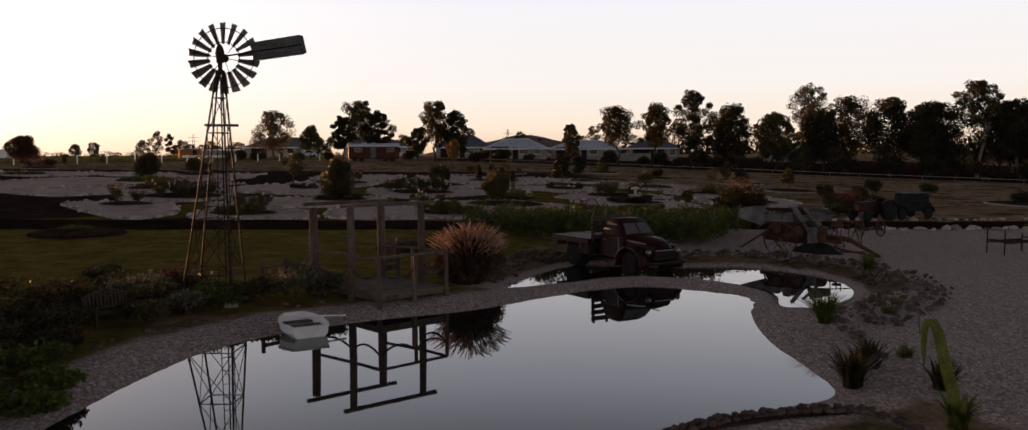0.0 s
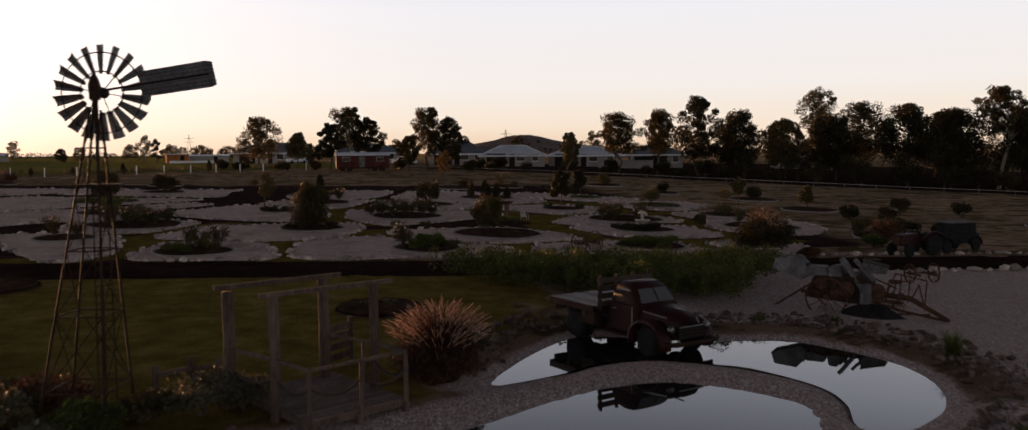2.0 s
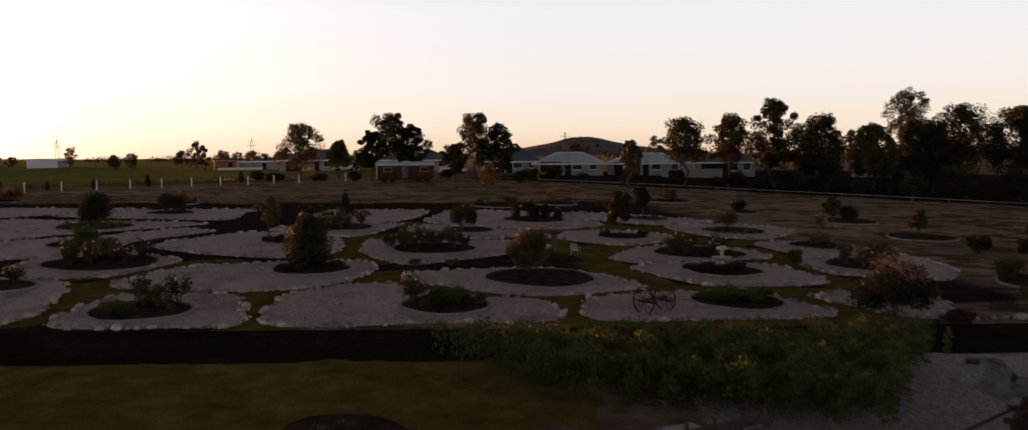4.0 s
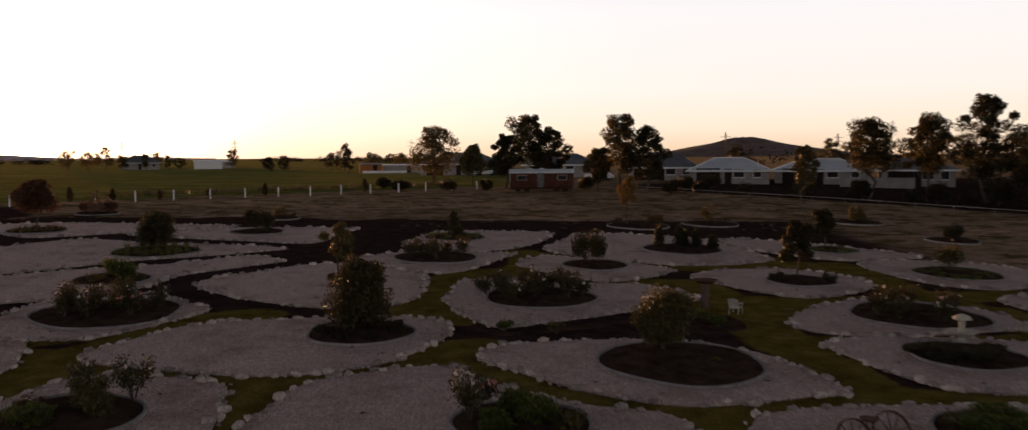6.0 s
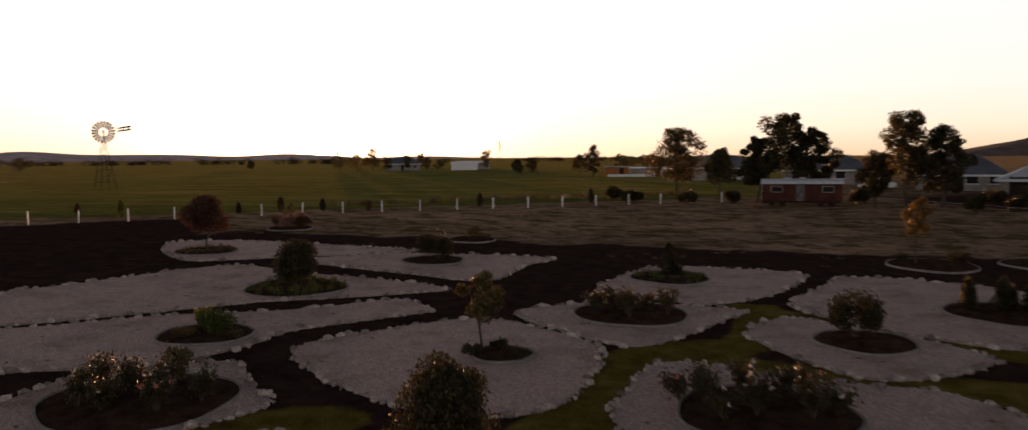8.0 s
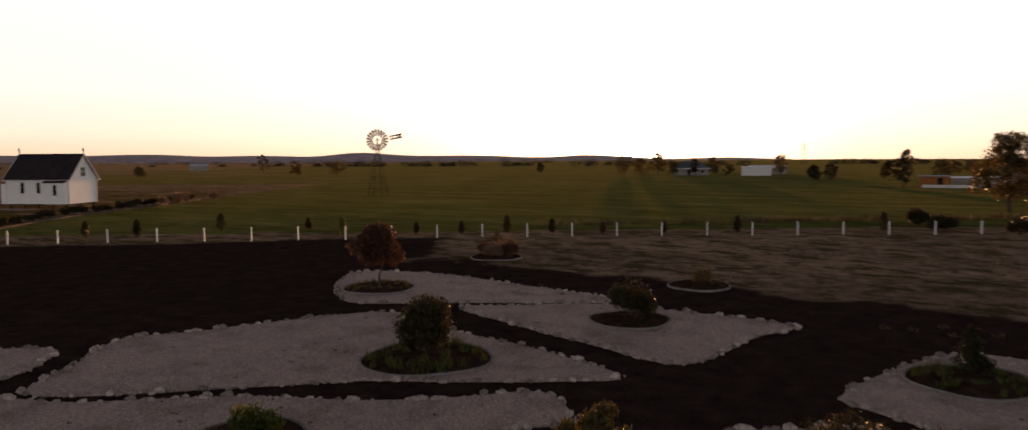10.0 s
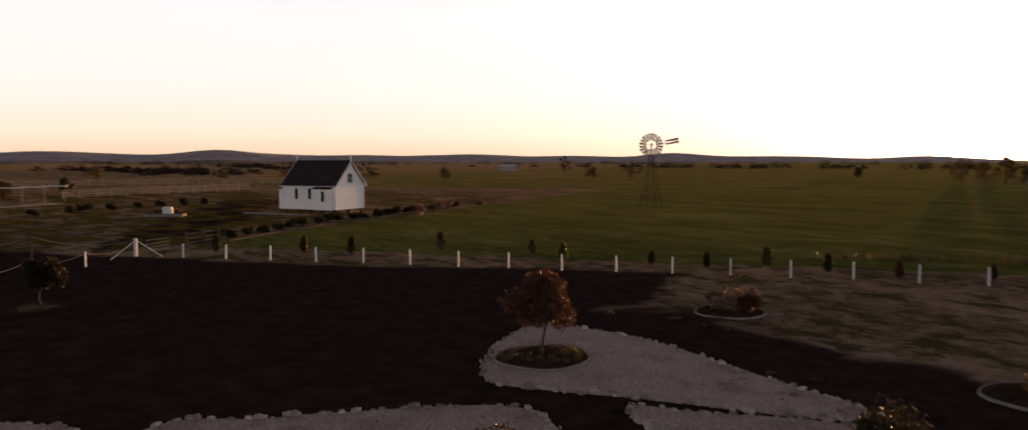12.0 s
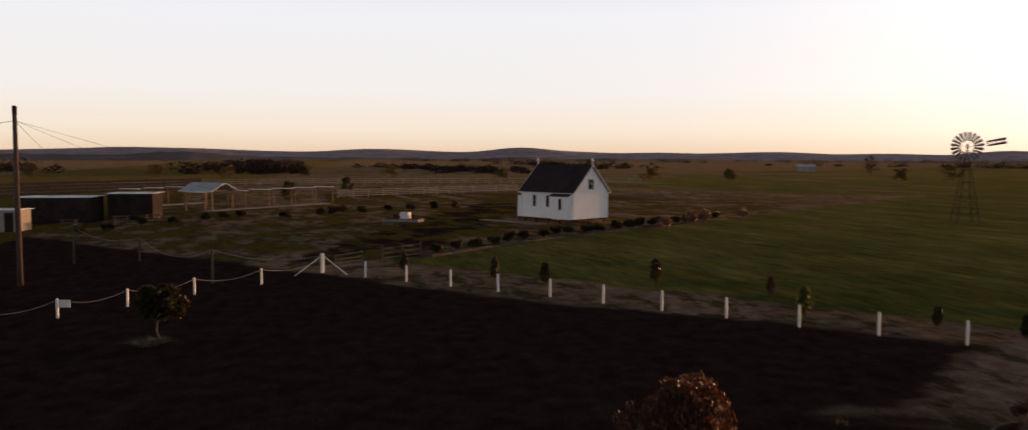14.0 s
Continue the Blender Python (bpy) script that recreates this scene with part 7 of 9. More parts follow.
tree(-53.2, 40.9, 2.6, 2.1, "young dark tree standing on bare dark soil", 397, 0.42, DARK_LEAF, BARK, 16, 260, 0.12, 0.7, group="garden trees", name="young_tree", r0=0.045)
tuft(-52.7, 40.5, 0.35, 0.9, "low rough grass at the foot of a young tree", 398, 260, OLIVE_LEAF, 0.03, 0.8)

# ---- ornaments ----
CREAM = earthy("cream_cast_stone", (0.4, 0.36, 0.3), (0.58, 0.53, 0.45), fine=25, coarse=2, relief=0.3)
def birdbath():
    t = thing("birdbath", pose(15.8, 25.0, float(plain(15.8, 25.0)) + 0.03), "pale cast-stone birdbath with a wide bowl below a domed cap", "birdbath")
    part("pedestal", Geo().lathe([(0.2, -0.05), (0.2, 0.05), (0.13, 0.1), (0.11, 0.22), (0.16, 0.28)], 16), CREAM, t, smooth_faces=True)
    part("lower_bowl", Geo().lathe([(0.15, 0.27), (0.4, 0.33), (0.5, 0.41), (0.52, 0.44), (0.48, 0.43), (0.3, 0.37), (0.12, 0.36)], 22), CREAM, t, "wide shallow pale bowl", True)
    part("stem", Geo().lathe([(0.13, 0.36), (0.1, 0.45), (0.1, 0.6), (0.12, 0.72), (0.09, 0.8)], 14), CREAM, t, smooth_faces=True)
    part("cap", Geo().lathe([(0.09, 0.78), (0.28, 0.82), (0.3, 0.86), (0.24, 0.93), (0.12, 0.99), (0.02, 1.01)], 20), CREAM, t, "domed pale cap", True)


birdbath()


def stump_table():
    t = thing("iron_birdbath", on_ground(8.6, 30.8), "dark iron birdbath bowl on a timber stump", "birdbath")
    part("stump", Geo().tube([(0, 0, -0.1), (0.02, 0, 0.5), (0, 0, 1.02)], [0.19, 0.16, 0.17], 12), TIMBER, t, smooth_faces=True)
    part("bowl", Geo().lathe([(0.1, 1.0), (0.35, 1.05), (0.5, 1.14), (0.52, 1.16), (0.46, 1.15), (0.2, 1.07)], 22), RUST, t, "wide dark iron bowl", True)


stump_table()


def garden_chair(m, label):
    t = thing("garden_chair", m, label, "chair")
    for x in (-0.26, 0.26):
        part("leg", Geo().beam((x, -0.26, 0), (x, -0.22, 0.6), 0.05, 0.03, (1, 0, 0)), CREAM, t)
        part("leg", Geo().beam((x, 0.32, 0), (x, 0.24, 0.4), 0.05, 0.03, (1, 0, 0)), CREAM, t)
        part("armrest", Geo().box((x - 0.06, -0.3, 0.58), (x + 0.06, 0.3, 0.61)), CREAM, t)
    for i in range(5):
        part("seat_slat", Geo().beam((-0.26, -0.24 + i * 0.11, 0.38 - 0.015 * i), (0.26, -0.24 + i * 0.11, 0.38 - 0.015 * i), 0.09, 0.02), CREAM, t)
    for i in range(5):
        x = -0.22 + i * 0.11
        part("back_slat", Geo().beam((x, 0.24, 0.34), (x * 1.15, 0.44, 0.92 - abs(i - 2) * 0.04), 0.09, 0.02, (0, 1, 0)), CREAM, t)


garden_chair(on_ground(9.55, 29.8, 140) @ Matrix.Scale(0.72, 4), "small white slatted garden chair on the grass")
mulch_patch = flat_sheet(spline([(4.8, 27.6), (7.5, 26.6), (9.2, 27.4), (8.8, 29.6), (6.0, 28.9), (3.4, 27.9), (0.5, 26.2), (-0.6, 27.4), (1.2, 26.6)], 4), 0.03)
tagged(part("mulch_strip", mulch_patch, MULCH), "dark mulched strip between gravel beds", "mulch", kind="structure")
for i, (x, y) in enumerate([(7.3, 28.2), (8.2, 27.6), (6.3, 27.9), (7.9, 28.8), (2.2, 26.6), (0.4, 26.8)]):
    bush(x, y, 0.45, 0.7, "low untidy plant with a few pink flowers", 410 + i, GREEN_LEAF if i % 2 else OLIVE_LEAF, 500, 0.07, group="mulch plants")
# ---- fences ----
def along(points, gap, start=0.0):
    """Places every gap metres along a line, with the heading there in degrees."""
    out, away = [], start
    for (ax, ay), (bx, by) in zip(points, points[1:]):
        ln = math.hypot(bx - ax, by - ay)
        while away <= ln:
            out.append((ax + (bx - ax) * away / ln, ay + (by - ay) * away / ln, math.degrees(math.atan2(by - ay, bx - ax))))
            away += gap
        away -= ln
    return out


def white_post(x, y, turn, h=1.05, w=0.105, label="short square white timber fence post", group="white fence posts"):
    g = Geo().box((-w / 2, -w / 2, -0.2), (w / 2, w / 2, h - 0.05))
    g.add([(-w / 2, -w / 2, h - 0.05), (w / 2, -w / 2, h - 0.05), (w / 2, w / 2, h - 0.05), (-w / 2, w / 2, h - 0.05), (0, 0, h)], [(0, 1, 4), (1, 2, 4), (2, 3, 4), (3, 0, 4)])
    ob = part("fence_post", g, WHITE)
    ob.matrix_basis = on_ground(x, y, turn + rng.uniform(-4, 4)) @ Matrix.Rotation(radians(rng.uniform(-1.5, 1.5)), 4, "X")
    return tagged(ob, label, "fence post", group)


for x, y, a in along([(-68.2, 51.84), (-57.0, 60.78)], 3.58)[:4] + along([(-57.0, 60.78), (-45.6, 69.0)], 3.5)[:4] + along([(-45.6, 69.0), (-34.3, 78.1), (-17.3, 89.0), (2.3, 101.1)], 3.45):
    white_post(x, y, a)
white_post(-71.4, 49.3, 40, 1.35, 0.2, "thick white corner post with diagonal stays")
LEFT_POSTS = [(-67.8, 45.3), (-65.5, 41.5), (-62.9, 38.2), (-61.0, 35.1), (-58.9, 31.6), (-56.8, 28.2), (-54.6, 24.8)]
for x, y in LEFT_POSTS:
    white_post(x, y, 58)


def swag_rope(a, b, dip, label, r=0.02, name="hanging_rope", mat=None):
    a, b = Vector(a), Vector(b)
    pts = [a.lerp(b, s) - Vector((0, 0, dip * 4 * s * (1 - s))) for s in np.linspace(0, 1, 11)]
    return tagged(part(name, Geo().tube(pts, r, 5), mat or STRAW_ROPE), label, "rope")


STRAW_ROPE = earthy("pale_rope", (0.25, 0.2, 0.16), (0.42, 0.36, 0.3), fine=40, coarse=5)
chain = [(-71.4, 49.3)] + LEFT_POSTS
for (ax, ay), (bx, by) in zip(chain, chain[1:]):
    swag_rope((ax, ay, ground_z(ax, ay) + 0.95), (bx, by, ground_z(bx, by) + 0.95), 0.35, "pale rope sagging between white posts")
for dx, dy in ((1.6, 1.5), (0.9, -1.9)):
    st = part("post_stay", Geo().tube([(-71.4, 49.3, ground_z(-71.4, 49.3) + 1.2), (-71.4 + dx, 49.3 + dy, ground_z(-71.4 + dx, 49.3 + dy))], 0.035, 6), WHITE)
    tagged(st, "white diagonal stay of the corner post", "stay")
sg = part("notice_board", Geo().box((-0.02, 0, 0.55), (0.02, 0.55, 0.95)), WHITE, bevel=0.008)
sg.matrix_basis = on_ground(-61.0, 35.2, -10)
tagged(sg, "small plain white notice board on a fence post", "sign")
TALL = [(-83.9, 31.6, 2.9), (-83.3, 36.3, 1.9), (-69.6, 42.3, 2.25)]
for x, y, h in TALL:
    ob = part("timber_post", Geo().tube([(0, 0, -0.2), (0.02, 0, h)], [0.09, 0.075], 8), TIMBER)
    ob.matrix_basis = on_ground(x, y)
    tagged(ob, "tall dark timber post with a rope", "post", "rope posts")
for (ax, ay, ah), (bx, by, bh), d in ((TALL[0], TALL[1], 0.6), (TALL[1], TALL[2], 0.9), (TALL[2], (-71.4, 49.3, 1.3), 0.5)):
    swag_rope((ax, ay, ground_z(ax, ay) + ah - 0.1), (bx, by, ground_z(bx, by) + bh - 0.1), d, "pale rope sagging between timber posts")
pole = thing("utility_pole", on_ground(-73.5, 30.4), "tall weathered timber utility pole with thin wires", "utility pole")
part("shaft", Geo().tube([(0, 0, -0.3), (0.06, 0, 6), (0.02, 0, 11.4)], [0.19, 0.165, 0.13], 10), TIMBER, pole, smooth_faces=True)
part("cap", Geo().tube([(0.02, 0, 11.0), (0.02, 0, 11.55)], 0.15, 8), STEEL, pole)
part("bracket", Geo().beam((-0.25, 0, 10.6), (0.3, 0, 10.6), 0.06, 0.06), STEEL, pole)
for tx, ty, tz in ((-70, 12, -7.6), (-70, -6, -7.4), (-66, 28, -8.0), (-12, -40, -3.0), (-20, -40, -4.0)):
    part("wire", Geo().tube([Vector((0, 0, 10.6)).lerp(Vector((tx, ty, 10.6 + tz)), s) - Vector((0, 0, 3.2 * s * (1 - s))) for s in np.linspace(0, 1, 9)], 0.012, 4), STEEL, pole)
rail_fence([(-74.6, 53.8), (-75.6, 55.4), (-76.6, 57.0)], 1.25, "timber three-rail gate panel by the drive", rails=(0.35, 0.7, 1.05), name="timber_gate", cat="gate", rail=(0.06, 0.12), post=0.16)
rail_fence([(-71.9, 50.2), (-73.4, 52.2)], 1.15, "pale pipe gate standing half open", rails=(0.25, 0.5, 0.75, 1.05), name="pipe_gate", cat="gate", rail=(0.04, 0.04), post=0.05, mat=GREY_PAINT)
# white rail along the housing side
rp = [(x, y) for x, y, _ in along([(12.5, 105.0), (26.0, 91.0), (36.0, 81.5), (43.5, 72.8), (55.0, 61.0), (61.0, 54.5), (80.0, 38.0)], 3.4)]
rail_fence(rp, 0.55, "low white pipe rail along the road verge", rails=(0.5,), name="road_rail", cat="fence", rail=(0.04, 0.05), post=0.03, mat=CREAM_WORN)
# pale rail fences beyond the church
FENCE_PALE = earthy("dusty_pale_rails", (0.34, 0.27, 0.21), (0.5, 0.41, 0.33), fine=10, coarse=0.7, relief=0.2)
for pts, n_r in (([(-167.7, 58.4), (-177.7, 74.8), (-192.7, 99.1)], (0.35, 0.7, 1.05, 1.4)), ([(-238, 8), (-246, 62), (-243, 114), (-240, 150)], (0.5, 1.0, 1.5))):
    q = [(x, y) for x, y, _ in along(pts, 3.4)]
    rail_fence(q, 1.5, "long dusty pale rail fence across the paddock", rails=n_r, mat=FENCE_PALE, rail=(0.05, 0.11), post=0.16)


rail_fence([(x, y) for x, y, _ in along([(-186.0, -4.0), (-196.0, 12.0), (-212.0, 36.0)], 4.0)], 2.7, "tall dark boarded windbreak fence behind the sheds", rails=(0.45, 1.1, 1.75, 2.35), mat=DARK_WOOD, rail=(0.05, 0.48), post=0.16, name="windbreak_fence")


# ---- the church ----
WEATHERBOARD = earthy("white_weatherboard", (0.83, 0.815, 0.8), (0.9, 0.885, 0.87), fine=3, coarse=0.8, rough=0.6, relief=0.05, grain=0.12)
ROOF_DARK = earthy("dark_roof_sheet", (0.03, 0.022, 0.024), (0.055, 0.042, 0.045), fine=10, coarse=0.8, rough=0.5, relief=0.2)
ROOF_PALE = earthy("pale_grey_roof_sheet", (0.5, 0.52, 0.55), (0.66, 0.68, 0.71), fine=6, coarse=0.4, rough=0.4, relief=0.1, metal=0.0)
ROOF_BLUE = earthy("slate_blue_roof_sheet", (0.1, 0.105, 0.12), (0.17, 0.175, 0.19), fine=6, coarse=0.4, rough=0.5, relief=0.1)
BRICK_PALE = earthy("pale_rendered_wall", (0.28, 0.245, 0.22), (0.4, 0.36, 0.33), fine=12, coarse=0.8)
DARK_TIMBER = earthy("dark_stained_boards", (0.02, 0.015, 0.013), (0.045, 0.033, 0.028), fine=14, coarse=1, relief=0.3)
RED_BOARD = earthy("red_brown_boards", (0.055, 0.02, 0.015), (0.11, 0.042, 0.03), fine=16, coarse=1.2, relief=0.3)
m_dark, n_, l_, b_ = material("dark_window_glass", (0.02, 0.022, 0.025), 0.08, 0.5)
PANE = m_dark


def boards(parent, p, q, z0, z1, out, pitch=0.17, mat=None, name="weatherboard", top=None):
    """Lapped boards between p and q; top(s) may cut them to a gable."""
    p, q, out = Vector((*p, 0)), Vector((*q, 0)), Vector((*out, 0))
    z = z0
    while z < z1 - 0.02:
        h = min(pitch, z1 - z)
        s0, s1 = top(z + h * 0.5) if top else (0.0, 1.0)
        if s1 - s0 > 0.03:
            a, b = p.lerp(q, s0), p.lerp(q, s1)
            u = Vector((0, 0, 1))
            vs = [a + u * z + out * 0.035, b + u * z + out * 0.035, b + u * (z + h), a + u * (z + h), a + u * z, b + u * z]
            part(name, Geo().add(vs, [(0, 1, 2, 3), (4, 5, 1, 0), (3, 2, 5, 4), (0, 3, 4), (1, 5, 2)]), mat or WEATHERBOARD, parent)
        z += h


def church():
    W, L, z0, ze, zr = 5.9, 7.7, 0.55, 3.65, 6.45
    # local: x along the ridge towards the road gable, y across; the near gable stands at x = 0
    t = thing("chapel", Matrix.Translation((-101.45, 80.5, 3.42)) @ Matrix.Rotation(math.atan2(0.49, 0.87), 4, "Z"), "small white weatherboard chapel with a dark steep roof", "chapel")
    core = Geo()
    w = W / 2 - 0.02
    prof = [(-w, z0), (w, z0), (w, ze), (0, zr - 0.1), (-w, ze)]
    core.add([(x, y, z) for x in (-0.02, -L + 0.02) for y, z in prof], [(0, 1, 2, 3, 4), (9, 8, 7, 6, 5), (1, 0, 5, 6), (2, 1, 6, 7), (4, 9, 5, 0), (3, 2, 7, 8), (4, 3, 8, 9)])
    body = part("wall_core", core, WEATHERBOARD, t)
    w = W / 2
    boards(body, (0, -w), (-L, -w), z0, ze, (0, -1))
    boards(body, (-L, w), (0, w), z0, ze, (0, 1))
    gable = lambda z: (0.0, 1.0) if z < ze else ((z - ze) / (zr - ze) / 2, 1 - (z - ze) / (zr - ze) / 2)  # noqa: E731
    boards(body, (0, w), (0, -w), z0, zr - 0.1, (1, 0), top=gable)
    boards(body, (-L, -w), (-L, w), z0, zr - 0.1, (-1, 0), top=gable)
    for s in (1, -1):
        o = 0.32
        k = (zr - ze) / w
        a0, a1 = (s * (w + o), ze - o * k), (0, zr)
        vs = [(x, y, z + dz) for x in (0.3, -L - 0.3) for (y, z) in (a0, a1) for dz in (0.02, 0.1)]
        part("roof", Geo().add(vs, [(0, 2, 3, 1), (4, 5, 7, 6), (1, 3, 7, 5), (0, 4, 6, 2), (0, 1, 5, 4), (2, 6, 7, 3)]), ROOF_DARK, t, "dark steep roof slope")
        for x in (0.31, -L - 0.31):
            part("barge_board", Geo().beam((x, a0[0], a0[1]), (x, 0, zr + 0.02), 0.05, 0.2, (1, 0, 0)), WHITE, t)
        part("gutter", Geo().tube([(0.28, s * (w + o), ze - o * k + 0.02), (-L - 0.28, s * (w + o), ze - o * k + 0.02)], 0.06, 6), WHITE, t)
        for x in (0.02, -L - 0.02):
            part("corner_board", Geo().box((x - 0.07, s * w - 0.06, z0), (x + 0.07, s * w + 0.06, ze)), WHITE, t)
    for x in (0.25, -L - 0.25):
        g = Geo().beam((x, 0, zr), (x, 0, zr + 0.85), 0.11, 0.11, (1, 0, 0)).beam((x, -0.24, zr + 0.56), (x, 0.24, zr + 0.56), 0.1, 0.12)
        part("ridge_cross", g, WHITE, t, "small white cross on the ridge end", bevel=0.01)

    def window(x, y, z, ww, hh, nx, ny):
        a = Vector((-ny, nx, 0))
        n = Vector((nx, ny, 0))
        c = Vector((x, y, z)) + n * 0.05
        wn_ = part("window", Geo().beam(c - a * (ww / 2 + 0.05), c + a * (ww / 2 + 0.05), 0.08, hh + 0.16), WHITE, t)
        part("pane", Geo().beam(c - a * (ww / 2) + n * 0.045, c + a * (ww / 2) + n * 0.045, 0.02, hh), PANE, wn_, "dark glass pane")
        part("sill", Geo().beam(c - a * (ww / 2 + 0.1) - Vector((0, 0, hh / 2 + 0.08)), c + a * (ww / 2 + 0.1) - Vector((0, 0, hh / 2 + 0.08)), 0.18, 0.05), WHITE, wn_)

    for x in (-3.7, -5.7):
        window(x, -w, 2.45, 0.42, 1.25, 0, -1)
    window(-2.0, w, 2.45, 0.42, 1.25, 0, 1)
    window(0, 0, 4.35, 0.8, 1.05, 1, 0)
    part("window_bar", Geo().beam((0.12, 0, 3.83), (0.12, 0, 4.87), 0.05, 0.03, (1, 0, 0)), WHITE, t)
    part("window_bar", Geo().beam((0.12, -0.4, 4.4), (0.12, 0.4, 4.4), 0.03, 0.05), WHITE, t)
    # vestry at the near corner
    v0, v1, d = -2.55, -0.05, 0.75
    vc = part("vestry_core", Geo().add([(x, y, z) for x in (v1 - 0.02, v0 + 0.02) for y, z in ((-w, z0), (-w - d + 0.02, z0), (-w - d + 0.02, ze - 0.55), (-w, ze - 0.2))], [(0, 1, 2, 3), (7, 6, 5, 4), (1, 0, 4, 5), (2, 1, 5, 6), (3, 2, 6, 7), (0, 3, 7, 4)]), WEATHERBOARD, t, "small lean-to vestry")
    boards(vc, (v1, -w - d), (v0, -w - d), z0, ze - 0.55, (0, -1))
    boards(vc, (v1, -w), (v1, -w - d), z0, ze - 0.55, (1, 0))
    boards(vc, (v0, -w - d), (v0, -w), z0, ze - 0.55, (-1, 0))
    part("vestry_roof", Geo().add([(x, y, z) for x in (v1 + 0.15, v0 - 0.15) for y, z in ((-w, ze - 0.2), (-w - d - 0.2, ze - 0.6), (-w - d - 0.2, ze - 0.53), (-w, ze - 0.13))], [(0, 1, 2, 3), (7, 6, 5, 4), (1, 0, 4, 5), (2, 1, 5, 6), (3, 2, 6, 7), (0, 3, 7, 4)]), ROOF_DARK, t)
    window(-1.2, -w - d, 2.2, 0.4, 1.2, 0, -1)
    for x in np.linspace(-0.3, -L + 0.3, 5):
        for y in (-w + 0.2, 0, w - 0.2):
            part("stump", Geo().tube([(x, y, -0.2), (x, y, z0 + 0.02)], 0.1, 7), DARK_TIMBER, t)
    part("floor_frame", Geo().box((-L + 0.05, -w + 0.05, z0 - 0.12), (-0.05, w - 0.05, z0 + 0.02)), DARK_TIMBER, t)
    # entrance porch and steps at the far gable
    part("porch_floor", Geo().box((-L - 2.2, -1.2, z0 - 0.1), (-L, 1.2, z0)), PLANK, t)
    part("porch_wall", Geo().box((-L - 0.9, -w + 0.2, z0), (-L - 0.02, -w + 1.4, ze - 0.7)), WEATHERBOARD, t)
    for i in range(3):
        part("step", Geo().box((-L - 1.5, -1.2 - 0.3 * (i + 1), z0 - 0.17 * (i + 1) - 0.05), (-L - 0.3, -1.2 - 0.3 * i, z0 - 0.17 * (i + 1))), PLANK, t)
    for x, y in ((-L - 2.15, -1.15), (-L - 2.15, 1.15), (-L - 1.2, -2.0), (-L - 0.2, -2.0), (-L - 2.15, -2.0)):
        part("rail_post", Geo().beam((x, y, 0.1), (x, y, 1.5), 0.09, 0.09, (1, 0, 0)), RED_BOARD, t)
    for z in (1.0, 1.4):
        part("porch_rail", Geo().beam((-L - 2.15, -2.0, z), (-L - 0.2, -2.0, z), 0.06, 0.08), RED_BOARD, t)
        part("porch_rail", Geo().beam((-L - 2.15, -2.0, z), (-L - 2.15, 1.15, z), 0.06, 0.08), RED_BOARD, t)


church()
slabp = part("concrete_path", Geo().box((-12.5, -5.2, -0.06), (-3.0, -4.0, 0.06)), CONCRETE, bevel=0.01)
slabp.matrix_basis = Matrix.Translation((-101.45, 80.5, 3.42)) @ Matrix.Rotation(math.atan2(0.49, 0.87), 4, "Z")
tagged(slabp, "pale concrete path beside the chapel", "path", kind="structure")


def planter_wall():
    t = thing("stone_planter", on_ground(-110.1, 60.9, 60), "pale stone planter with low urns on the lawn", "planter")
    part("kerb", Geo().box((-2.2, -1.0, 0), (2.2, 1.0, 0.35)), CONCRETE, t, bevel=0.05)
    part("soil", Geo().box((-2.0, -0.8, 0.33), (2.0, 0.8, 0.37)), MULCH, t)
    part("plinth", Geo().box((-0.2, -0.5, 0.35), (0.8, 0.5, 1.1)), WHITE, t, bevel=0.03)
    for x in (-1.6, -1.1, -0.6, 1.2):
        part("urn", Geo().lathe([(0.1, 0.37), (0.18, 0.5), (0.24, 0.7), (0.27, 0.78), (0.22, 0.78), (0.05, 0.7)], 12, Matrix.Translation((x, 0.3, 0))), earthy("terracotta", (0.2, 0.09, 0.05), (0.36, 0.17, 0.1)) if x == -1.6 else RED_BOARD, t, smooth_faces=True)


planter_wall()
HEDGE = [(-78.2, 58.6), (-82.9, 64.8), (-88.3, 72.0), (-94.3, 82.0), (-99.5, 90.2), (-104.7, 98.6)]
for i, (x, y, _) in enumerate(along(HEDGE, 2.35)):
    bush(x + rng.uniform(-0.3, 0.3), y + rng.uniform(-0.3, 0.3), rng.uniform(0.95, 1.3), rng.uniform(1.1, 1.4), "clipped round dark shrub in a hedge row", 800 + i, DARK_LEAF, 1500, 0.11, group="hedge shrubs")
sl = along([(-77.4, 58.9), (-82.1, 65.1), (-87.5, 72.4), (-93.5, 82.4), (-103.9, 99)], 2.6)
for x, y, a in sl:
    ob = part("sleeper", Geo().box((-1.3, -0.1, -0.05), (1.3, 0.1, 0.18)), TIMBER, bevel=0.01)
    ob.matrix_basis = on_ground(x, y, a + rng.uniform(-2, 2))
    tagged(ob, "weathered timber sleeper edging the hedge row", "sleeper", "edging sleepers")
for i, (x, y, h) in enumerate([(-96.8, 90.5, 1.9), (-99.6, 93.5, 1.7), (-92.6, 85.4, 1.5), (-103.5, 101, 1.6), (-118, 84, 1.8), (-122, 80, 1.6)]):
    bush(x, y, h, 1.5, "feathery shrub with pinkish dry foliage", 830 + i, PINK_BUSH, 2000, 0.12, group="pinkish shrubs")
